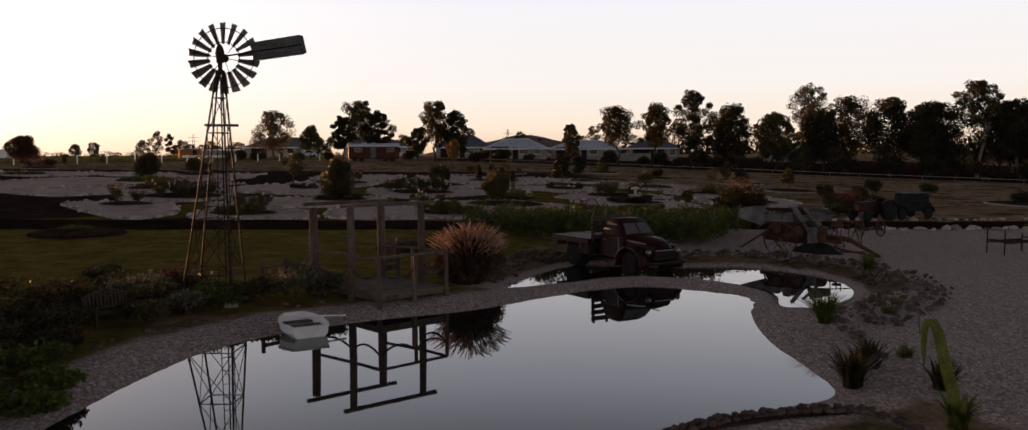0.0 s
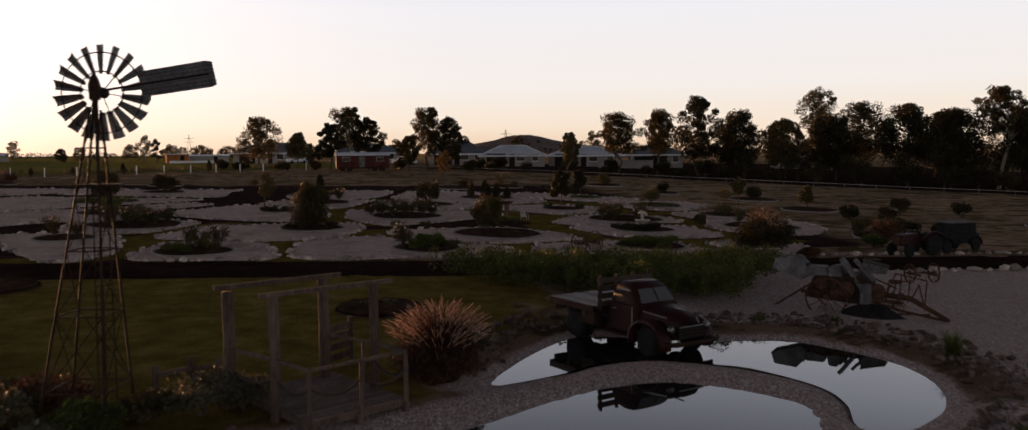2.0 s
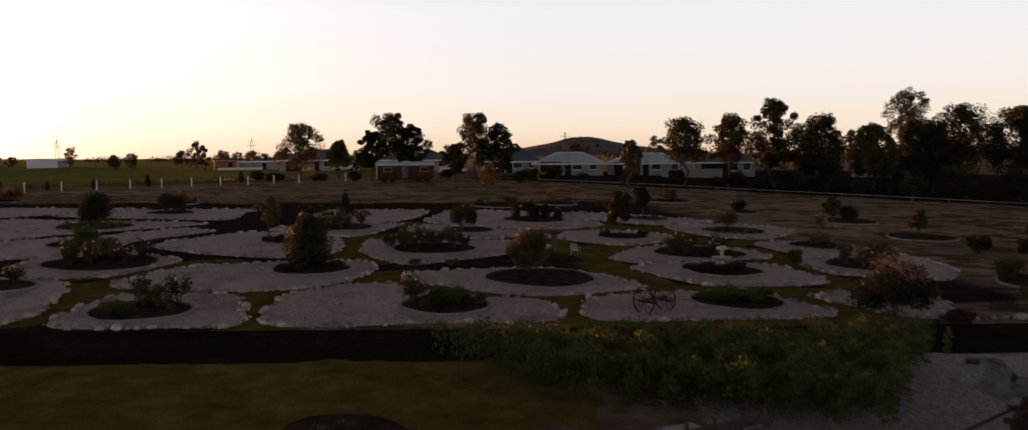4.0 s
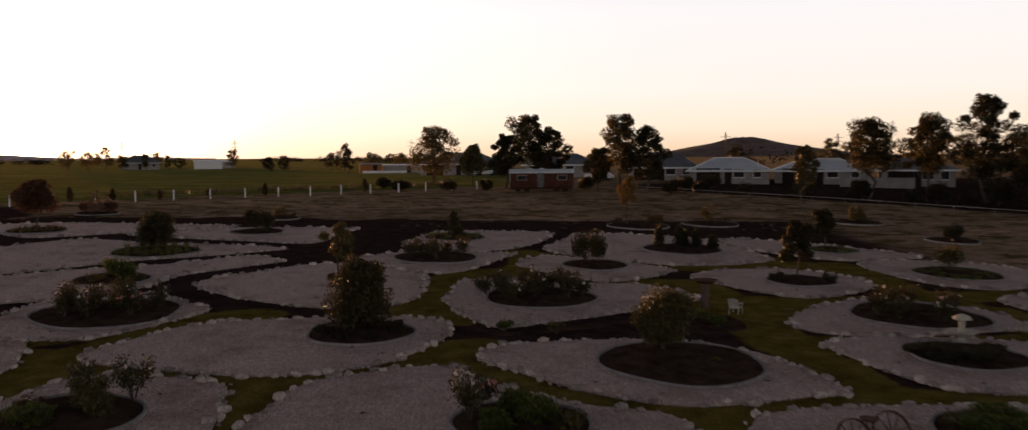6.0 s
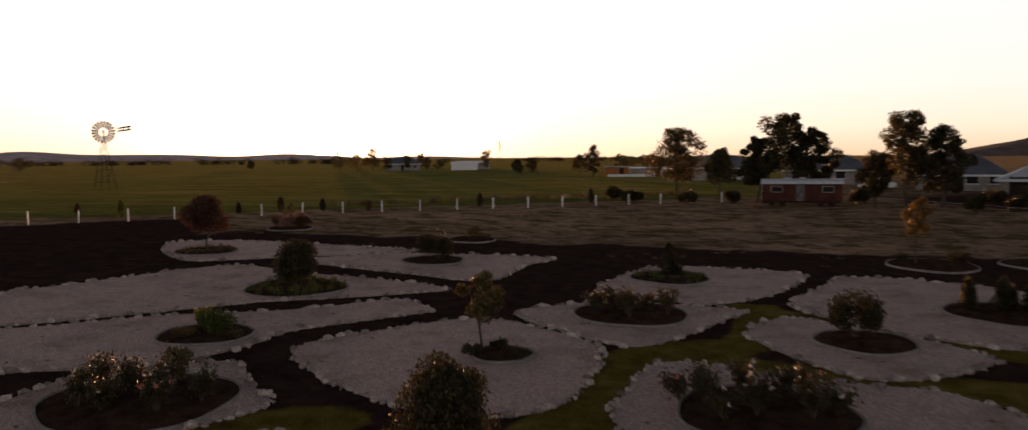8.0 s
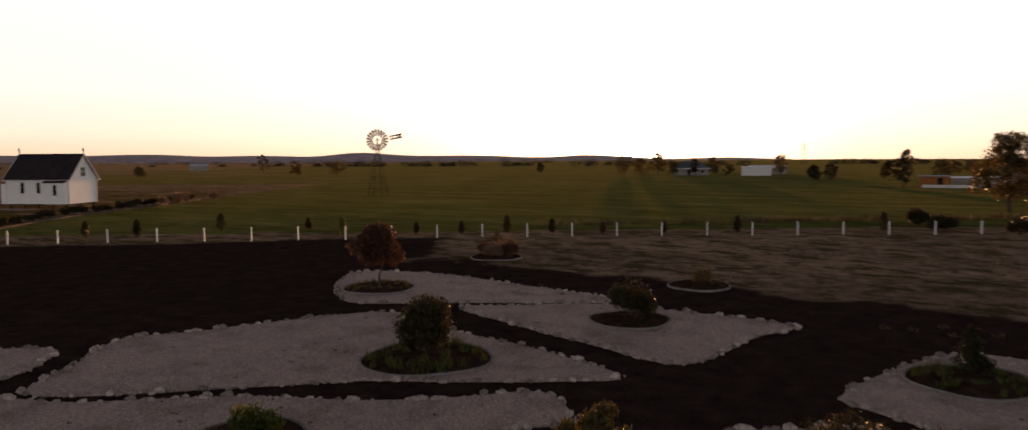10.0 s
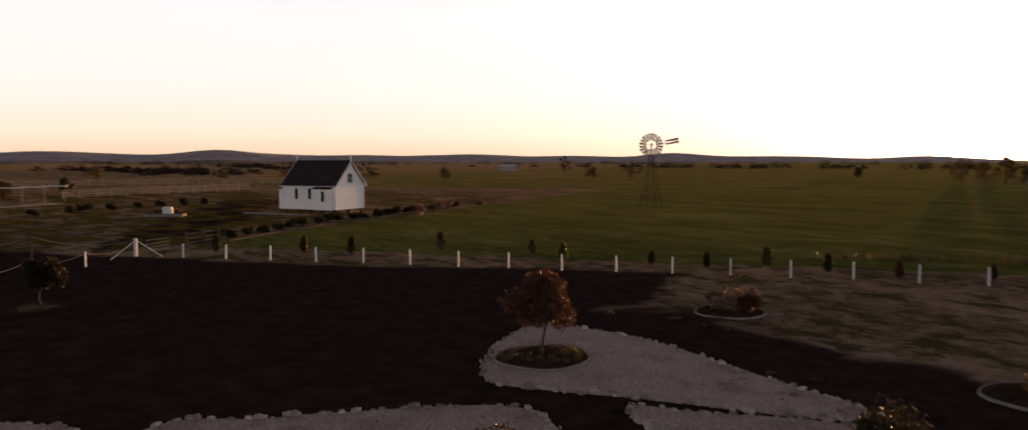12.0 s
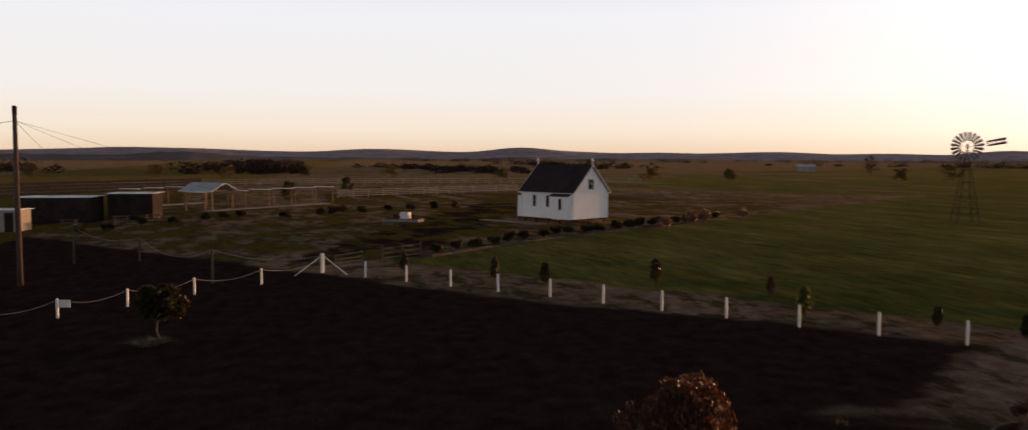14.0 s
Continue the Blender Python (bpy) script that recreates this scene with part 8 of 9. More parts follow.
for i, (x, y) in enumerate([(-114.4, 32.6), (-117.3, 35.8), (-120.1, 39.0), (-122.0, 41.0), (-123.6, 43.0), (-118.6, 48.1), (-121.1, 52.5), (-124.4, 54.2), (-127.7, 55.6), (-126.0, 58.0), (-128.0, 61.7), (-129.5, 65.0), (-131, 68.6), (-132.5, 72.0), (-108, 27.5), (-110.5, 29.8)]):
    bush(x, y, rng.uniform(1.0, 1.4), rng.uniform(1.3, 1.7), "round dark shrub in a row before the colonnade", 840 + i, DARK_LEAF, 1500, 0.13, group="colonnade shrubs")
for i, (x, y, leaf) in enumerate([(-64.6, 59.6, OLIVE_LEAF), (-61.3, 61.9, DARK_LEAF), (-59.5, 68.4, OLIVE_LEAF), (-53.5, 72.6, RED_LEAF), (-43.7, 75.0, OLIVE_LEAF), (-40.4, 76.6, DARK_LEAF), (-37.8, 79.2, OLIVE_LEAF), (-34.6, 80.9, DARK_LEAF), (-27.0, 85.5, OLIVE_LEAF), (-22.0, 88.2, DARK_LEAF), (-12.5, 95.2, OLIVE_LEAF), (-69.5, 54.6, OLIVE_LEAF), (-47.5, 70.6, GREEN_LEAF), (-30.5, 81.8, RED_LEAF)]):
    h = rng.uniform(0.9, 1.6)
    bush(x, y, h, h * 0.62, "young narrow shrub planted along the fence", 860 + i, SHRUB_LEAF if leaf is OLIVE_LEAF else leaf, 1600, 0.1, group="fence shrubs", clumps=[(0, 0, h * 0.4, h * 0.25, h * 0.25, h * 0.36), (0, 0, h * 0.72, h * 0.16, h * 0.16, h * 0.28)])


# ---- sheds and colonnade beyond the drive ----
def shed(x, y, turn, sx, sy, h, wall, roof, label, pitch=0.0, z=None, door=True):
    t = thing("shed", on_ground(x, y, turn) if z is None else pose(x, y, z, 0, 0, turn), label, "shed")
    part("wall", Geo().box((-sx / 2, -sy / 2, -0.2), (sx / 2, sy / 2, h)), wall, t, bevel=0.02)
    r = pitch * sy / 2
    o = 0.25
    part("roof", Geo().add([(i * (sx / 2 + o), y_, z_) for i in (-1, 1) for y_, z_ in ((-sy / 2 - o, h), (0, h + r), (sy / 2 + o, h), (sy / 2 + o, h + 0.06), (0, h + r + 0.06), (-sy / 2 - o, h + 0.06))],
                           [(0, 1, 2, 3, 4, 5), (11, 10, 9, 8, 7, 6), (0, 6, 7, 1), (1, 7, 8, 2), (2, 8, 9, 3), (3, 9, 10, 4), (4, 10, 11, 5), (5, 11, 6, 0)]), roof, t)
    if door:
        dr = part("door", Geo().box((sx * 0.1, -sy / 2 - 0.05, 0), (sx * 0.1 + 0.95, -sy / 2 - 0.02, min(2.05, h - 0.2))), DARK_TIMBER, t)
        part("handle", Geo().box((sx * 0.1 + 0.8, -sy / 2 - 0.08, 1.0), (sx * 0.1 + 0.86, -sy / 2 - 0.05, 1.1)), STEEL, dr)
    return t


shed(-125.5, 22.5, 83, 8.0, 5.0, 3.0, DARK_TIMBER, ROOF_PALE, "black boarded shed with a pale flat roof", 0.02)
shed(-127.6, 30.4, 83, 5.2, 5.0, 3.1, DARK_TIMBER, ROOF_PALE, "black boarded shed with a pale flat roof", 0.02)
shed(-115.8, 19.2, 78, 3.4, 3.0, 2.3, BRICK_PALE, ROOF_PALE, "small pale cabin with a low roof", 0.05)
for x, y, a in ((-118.3, 24.6, 80), (-121.2, 29.6, 80), (-121.9, 33.0, 80)):
    t = thing("timber_table", on_ground(x, y, a), "pale timber picnic table before the sheds", "table")
    part("top", Geo().box((-0.9, -0.4, 0.72), (0.9, 0.4, 0.77)), PLANK, t)
    for s in (-0.7, 0.7):
        part("trestle", Geo().beam((s, -0.6, 0.0), (s, 0.3, 0.72), 0.08, 0.05).beam((s, 0.6, 0.0), (s, -0.3, 0.72), 0.08, 0.05), PLANK, t)
    for s in (-0.65, 0.65):
        part("bench", Geo().box((-0.9, s - 0.13, 0.42), (0.9, s + 0.13, 0.46)), PLANK, t)


def frame_arch(x, y, turn, label):
    t = thing("timber_arch", on_ground(x, y, turn), label, "pergola", "colonnade arches")
    for s in (-1.6, 1.6):
        part("post", Geo().beam((0, s, -0.1), (0, s, 2.6), 0.1, 0.1, (1, 0, 0)), STRAW_TIMBER, t)
    part("beam", Geo().beam((0, -1.95, 2.68), (0, 1.95, 2.66), 0.2, 0.12), WHITE, t, "white painted beam")


STRAW_TIMBER = earthy("brown_sawn_timber", (0.13, 0.09, 0.065), (0.24, 0.17, 0.125), fine=16, coarse=1.5)
for i in range(5):
    s = i / 4
    frame_arch(-139.4 - 10.6 * s, 42.0 + 12.8 * s, 140, "pale timber arch with a white top beam")
for i in range(4):
    s = i / 3
    frame_arch(-152.0 - 7.0 * s, 26.5 + 9.0 * s, 140, "pale timber arch with a white top beam")
frame_arch(-136.4, 36.8, 140, "pale timber arch with a white top beam")
sh = thing("picnic_shelter", on_ground(-139.8, 38.3, 50), "open gabled shelter with a pale metal roof on timber posts", "shelter")
for x in (-2.4, 2.4):
    for y in (-2.0, 2.0):
        part("post", Geo().beam((x, y, -0.1), (x, y, 2.75), 0.2, 0.2, (1, 0, 0)), STRAW_TIMBER, sh)
    part("tie_beam", Geo().beam((x, -2.2, 2.7), (x, 2.2, 2.7), 0.14, 0.2), STRAW_TIMBER, sh)
for s in (-1, 1):
    part("roof", Geo().add([(x, y, z + dz) for x in (-3.0, 3.0) for y, z in ((s * 2.7, 2.6), (0, 3.75)) for dz in (0, 0.08)], [(0, 2, 3, 1), (4, 5, 7, 6), (1, 3, 7, 5), (0, 4, 6, 2), (0, 1, 5, 4), (2, 6, 7, 3)]), ROOF_PALE, sh)
for pts in ([(-136.5, 38.5), (-150.0, 55.0)], [(-149.0, 27.0), (-158.0, 36.5)]):
    (ax, ay), (bx, by) = pts
    ob = part("kerb_slab", Geo().beam((ax, ay, ground_z(ax, ay) + 0.05), (bx, by, ground_z(bx, by) + 0.05), 2.2, 0.16), CONCRETE)
    tagged(ob, "pale concrete slab along the colonnade", "slab", kind="structure")


# ---- the old rail wagon ----
def wagon():
    t = thing("rail_wagon", pose(3.9, 95.6, ground_z(7, 96) - 0.02, 0, 0, -3), "old red-brown timber rail wagon with a curved silver roof", "rail wagon")
    Lw, Dw, f, h = 7.2, 2.5, 0.55, 2.0
    body = part("body", Geo().box((0, 0, f), (Lw, Dw, f + h * 0.82)), RED_BOARD, t, bevel=0.01)
    for i in range(36):
        x = 0.05 + i * 0.2
        part("board", Geo().box((x, -0.025, f), (x + 0.185, 0.0, f + h * 0.8)), RED_BOARD, body)
    k, vs = 9, []
    for x in (-0.12, Lw + 0.12):
        for th in (0.0, 0.05):
            for i in range(k):
                a = math.pi * i / (k - 1)
                vs.append((x, Dw / 2 - math.cos(a) * (Dw / 2 + 0.12), f + h * 0.8 + math.sin(a) * 0.42 + th))
    fs = [(k + i, k + i + 1, 3 * k + i + 1, 3 * k + i) for i in range(k - 1)] + [(i + 1, i, 2 * k + i, 2 * k + i + 1) for i in range(k - 1)] + [tuple(range(k)) , tuple(reversed(range(2 * k, 3 * k)))]
    part("roof", Geo().add(vs, fs), ROOF_PALE, t, "curved silver roof")
    ev = [(-0.03, 0.06, f)] + [(-0.03, Dw / 2 - math.cos(math.pi * i / 8) * (Dw / 2 - 0.06), f + h * 0.8 + math.sin(math.pi * i / 8) * 0.38) for i in range(9)] + [(-0.03, Dw - 0.06, f)]
    n = len(ev)
    part("end_panel", Geo().add(ev + [(0.0, y, z) for _, y, z in ev], [tuple(range(n)), tuple(reversed(range(n, 2 * n)))] + [((i + 1) % n, i, n + i, n + (i + 1) % n) for i in range(n)]), WHITE, t, "white rounded end panel")
    part("end_door", Geo().box((-0.07, 0.8, f), (-0.035, 1.7, f + 1.75)), RED_BOARD, t)
    wd = part("door", Geo().box((3.1, -0.06, f), (3.85, -0.027, f + 1.55)), GREY_PAINT, t, "pale side door")
    part("handle", Geo().box((3.75, -0.09, f + 0.75), (3.8, -0.06, f + 0.85)), STEEL, wd)
    for x in (0.8, 5.4):
        w_ = part("window", Geo().box((x, -0.05, f + 0.8), (x + 1.1, -0.027, f + 1.4)), BRICK_PALE, t)
        part("pane", Geo().box((x + 0.06, -0.07, f + 0.86), (x + 1.04, -0.052, f + 1.34)), PANE, w_)
    for x in (0.9, 1.9, 5.3, 6.3):
        for y in (0.4, Dw - 0.4):
            part("wheel", Geo().tube([(x, y - 0.06, 0.32), (x, y + 0.06, 0.32)], 0.34, 16), STEEL, t)
    part("underframe", Geo().box((0.1, 0.25, f - 0.2), (Lw - 0.1, Dw - 0.25, f)), STEEL, t)
    for x in (2.0, 3.4):
        part("roof_vent", Geo().box((x, Dw / 2 - 0.2, f + h * 0.8 + 0.44), (x + 0.6, Dw / 2 + 0.2, f + h * 0.8 + 0.58)), ROOF_PALE, t)


wagon()


# ---- houses ----
def house(x, y, turn, sx, sy, h, rise, wall, roof, label, garage=True, ridge=0.4):
    t = thing("house", on_ground(x, y, turn, 0.1), label, "house")
    part("wall", Geo().box((-sx / 2, -sy / 2, -0.3), (sx / 2, sy / 2, h)), wall, t)
    o, rx = 0.6, sx / 2 * ridge
    lo = [(-sx / 2 - o, -sy / 2 - o, h - 0.05), (sx / 2 + o, -sy / 2 - o, h - 0.05), (sx / 2 + o, sy / 2 + o, h - 0.05), (-sx / 2 - o, sy / 2 + o, h - 0.05)]
    rf = part("roof", Geo().add(lo + [(-rx, 0, h + rise), (rx, 0, h + rise)], [(0, 1, 5, 4), (1, 2, 5), (2, 3, 4, 5), (3, 0, 4), (3, 2, 1, 0)]), roof, t, "hipped metal roof")
    for a, b in ((lo[0], (-rx, 0, h + rise)), (lo[1], (rx, 0, h + rise)), (lo[2], (rx, 0, h + rise)), (lo[3], (-rx, 0, h + rise)), ((-rx, 0, h + rise), (rx, 0, h + rise))):
        part("hip_cap", Geo().tube([a, b], 0.09, 6), WHITE if roof is ROOF_PALE else roof, rf)
    for a, b in zip(lo, lo[1:] + lo[:1]):
        part("fascia", Geo().beam(a, b, 0.06, 0.24), WHITE, rf)
    if garage:
        # dark panel on the wall in place of the shade inside the garage
        part("garage_opening", Geo().box((-sx * 0.42, -sy / 2 - 0.06, 0), (-sx * 0.42 + 3.2, -sy / 2 - 0.02, 2.2)), DARK_TIMBER, t, "dark panel standing for the shaded garage opening")
    for i, (px_, pw) in enumerate(((0.05, 1.5), (0.3, 1.1))):
        w_ = part("window", Geo().box((sx * px_, -sy / 2 - 0.07, 0.9), (sx * px_ + pw, -sy / 2 - 0.02, 2.1)), WHITE, t)
        part("pane", Geo().box((sx * px_ + 0.06, -sy / 2 - 0.09, 0.96), (sx * px_ + pw - 0.06, -sy / 2 - 0.072, 2.04)), PANE, w_)
        part("sill", Geo().box((sx * px_ - 0.05, -sy / 2 - 0.14, 0.84), (sx * px_ + pw + 0.05, -sy / 2 - 0.02, 0.9)), WHITE, w_)
    dr = part("door", Geo().box((-sx * 0.06, -sy / 2 - 0.06, 0), (-sx * 0.06 + 0.95, -sy / 2 - 0.02, 2.1)), DARK_TIMBER, t)
    part("handle", Geo().box((-sx * 0.06 + 0.8, -sy / 2 - 0.1, 1.0), (-sx * 0.06 + 0.88, -sy / 2 - 0.06, 1.08)), STEEL, dr)
    return t


house(36.4, 119.0, -17, 10.6, 9.0, 1.85, 1.75, BRICK_PALE, ROOF_PALE, "pale house with a light grey hipped roof")
house(49.5, 118.5, -20, 12.5, 9.0, 1.9, 1.6, BRICK_PALE, ROOF_PALE, "pale house with a light grey hipped roof")
house(29.5, 131.0, -14, 10.0, 9.0, 2.0, 2.3, BRICK_PALE, ROOF_BLUE, "pale house with a slate blue hipped roof")
house(61.0, 114.0, -22, 9.0, 8.0, 2.2, 1.5, BRICK_PALE, ROOF_BLUE, "pale house with a dark hipped roof under trees")
house(16.0, 152.0, -8, 13.0, 9.0, 2.2, 1.9, BRICK_PALE, ROOF_BLUE, "distant house with a blue-grey hipped roof")
house(-2.0, 172.0, -4, 16.0, 10.0, 2.3, 2.2, BRICK_PALE, ROOF_BLUE, "distant house with a wide blue-grey roof")
shed(87.0, 107.5, -38, 11.0, 6.0, 2.6, BRICK_PALE, ROOF_PALE, "long pale low house among dark trees", 0.03)
shed(-23.5, 199.0, 8, 5.0, 4.0, 2.0, earthy("orange_boards", (0.3, 0.11, 0.035), (0.45, 0.18, 0.06)), ROOF_BLUE, "small orange-walled shed at the field edge", 0.1)
shed(-16.5, 203.0, 8, 9.0, 5.0, 1.7, BRICK_PALE, ROOF_PALE, "low pale shed at the field edge", 0.1)
shed(-96.0, 330.0, 10, 12.0, 9.0, 2.2, BRICK_PALE, ROOF_PALE, "distant pale farm shed", 0.2, door=False)
house(-113.0, 300.0, 20, 12.0, 9.0, 2.4, 2.4, BRICK_PALE, ROOF_BLUE, "distant farmhouse with a hipped roof among trees", garage=False)
shed(-90.5, 301.0, 15, 9.0, 6.0, 2.6, WHITE, ROOF_PALE, "distant white shed at the field edge", 0.1, door=False)
shed(-420.0, 330.0, 60, 9.0, 8.0, 3.0, BRICK_PALE, ROOF_PALE, "distant white farmhouse on the plain", 0.3, door=False)
gwall = part("low_wall", Geo().box((-5, -0.15, -0.1), (5, 0.15, 0.55)), WHITE)
gwall.matrix_basis = on_ground(-20.0, 196.0, 10)
tagged(gwall, "low white wall at the field edge", "wall", kind="structure")
fw_ = part("garden_wall", Geo().box((-4.5, -0.1, -0.1), (4.5, 0.1, 1.3)), BRICK_PALE)
fw_.matrix_basis = on_ground(52.0, 106.5, -22)
tagged(fw_, "pale garden wall before the houses", "wall", kind="structure")


def car(x, y, turn, paint, label):
    t = thing("car", on_ground(x, y, turn), label, "car")
    slab([(-2.1, 0.35), (-2.1, 0.85), (-1.9, 0.95), (-1.2, 1.0), (-0.6, 1.5), (0.9, 1.5), (1.6, 0.98), (2.15, 0.85), (2.2, 0.35)], -0.85, 0.85, paint, "body", t, 0.06)
    for y_ in (-0.86, 0.86):
        part("side_glass", Geo().add([(-1.0, y_, 1.0), (1.3, y_, 1.0), (0.8, y_, 1.42), (-0.55, y_, 1.42)], [(0, 1, 2, 3) if y_ < 0 else (3, 2, 1, 0)]), PANE, t)
        for x_ in (-1.35, 1.35):
            rubber_wheel(t, x_, y_ * 0.9, 0.33, 0.33, 0.2, STEEL)
    part("windscreen", Geo().add([(-1.16, -0.7, 1.04), (-1.16, 0.7, 1.04), (-0.66, 0.65, 1.47), (-0.66, -0.65, 1.47)], [(0, 3, 2, 1)]), PANE, t)


car(2.4, 163.0, 20, WHITE, "white car parked by the distant houses")
car(19.0, 128.0, -30, WHITE, "white car parked by the distant houses")

# ---- trees round the place ----
GUMS = [(-5.7, 122.0, 8.2, 7.6, 0.12, GUM_LEAF), (-0.3, 112.0, 5.4, 4.6, 0.25, OLIVE_LEAF), (3.6, 101.5, 6.8, 3.8, 0.2, DARK_LEAF), (6.2, 102.0, 9.1, 6.0, 0.3, GUM_LEAF), (9.0, 101.0, 7.6, 4.8, 0.15, DARK_LEAF),
        (17.2, 98.0, 9.1, 5.6, 0.28, GUM_LEAF), (19.9, 97.0, 7.8, 5.4, 0.12, DARK_LEAF), (14.2, 97.0, 5.2, 3.2, 0.15, GUM_LEAF), (31.9, 80.0, 5.9, 3.0, 0.3, OLIVE_LEAF), (41.8, 87.0, 8.7, 6.6, 0.3, GUM_LEAF), (47.0, 85.0, 9.2, 5.4, 0.28, GUM_LEAF), (52.5, 83.3, 11.4, 6.4, 0.15, DARK_LEAF),
        (57.5, 81.5, 9.3, 7.4, 0.2, DARK_LEAF), (63.6, 79.0, 8.4, 6.0, 0.2, OLIVE_LEAF), (81.7, 96.5, 13.6, 6.8, 0.42, OLIVE_LEAF), (74.5, 77.0, 10.8, 9.5, 0.25, DARK_LEAF), (72.7, 66.0, 10.4, 7.4, 0.25, DARK_LEAF), (72.4, 59.5, 9.6, 6.2, 0.2, DARK_LEAF),
        (78.1, 57.0, 12.4, 6.6, 0.5, GUM_LEAF), (79.5, 51.8, 10.2, 7.6, 0.2, DARK_LEAF), (83.0, 46.0, 10.5, 8.0, 0.2, DARK_LEAF), (86.0, 39.0, 9.5, 8.0, 0.2, DARK_LEAF), (68.0, 74.0, 8.8, 6.5, 0.1, DARK_LEAF), (80.0, 66.0, 10.0, 8.0, 0.1, DARK_LEAF), (85.0, 60.0, 10.2, 8.0, 0.1, DARK_LEAF), (90, 52, 10.6, 8.5, 0.1, DARK_LEAF),
        (66.0, 84.0, 8.0, 6.0, 0.12, OLIVE_LEAF), (60.0, 88.0, 7.6, 6.0, 0.12, DARK_LEAF), (76.0, 88.0, 9.0, 7.0, 0.12, DARK_LEAF), (92.0, 82.0, 9.8, 8.5, 0.12, DARK_LEAF), (100.0, 72.0, 10.5, 9.0, 0.12, DARK_LEAF), (90.0, 33.0, 9.8, 8.5, 0.15, DARK_LEAF), (95, 62, 10.5, 9, 0.12, DARK_LEAF)]
for i, (x, y, h, w, low, leaf) in enumerate(GUMS):
    pale = i in (3, 14, 18)
    tree(x, y, h, w, "tall open gum tree with a pale trunk" if pale else "tall dark eucalyptus with a ragged crown", 900 + i, low, leaf, PALE_BARK if pale else BARK, 40 if h > 8 else 28, 330 if leaf is DARK_LEAF else 230, 0.27, 0.66, group="boundary gum trees", name="gum_tree")
# lower growth before the wood
LOW = [(50.5, 72.6, 2.2, 2.4), (54.5, 68.6, 2.4, 2.6), (58.6, 65.5, 3.2, 3.0), (62.5, 62.0, 2.6, 3.0), (66.4, 59.0, 2.8, 3.2), (70.0, 56.0, 3.0, 3.2), (74.0, 52.0, 2.8, 3.2), (77.5, 48.0, 3.0, 3.4), (55.2, 76.0, 4.0, 3.6), (61, 72.5, 4.4, 4.2), (66, 67.5, 4.2, 4.4), (70, 63, 4.6, 4.6), (75, 57, 4.6, 4.6), (81, 44, 4, 4), (84, 38, 4, 4.2),
       (46.6, 76.5, 1.8, 2.0), (42.6, 79.6, 1.7, 2.0), (38.6, 83.4, 1.5, 1.8), (34.0, 87.0, 1.6, 1.9), (29.5, 90.8, 1.6, 2.0), (25.5, 94.5, 1.5, 1.8), (21.8, 92.6, 1.8, 2.2), (35.8, 90.0, 2.2, 2.6), (40.5, 86.0, 2.4, 2.4), (46.0, 81.0, 2.4, 2.6), (51, 79, 3.2, 3.4),
       (-3.2, 97.0, 1.6, 2.2), (1.2, 97.2, 1.5, 1.6), (13.0, 98.0, 1.8, 2.2), (24.8, 98.5, 2.0, 2.4), (28.5, 100.2, 2.2, 2.6), (-8.6, 97.2, 1.4, 2.4), (-11.0, 101, 1.6, 2.0)]
for i, (x, y, h, w) in enumerate(LOW):
    bush(x, y, h, w, "dark bushy shrub below the boundary trees", 1000 + i, (DARK_LEAF, DARK_LEAF, SHRUB_LEAF, DARK_LEAF)[i % 4], 3000, 0.17, group="boundary shrubs")
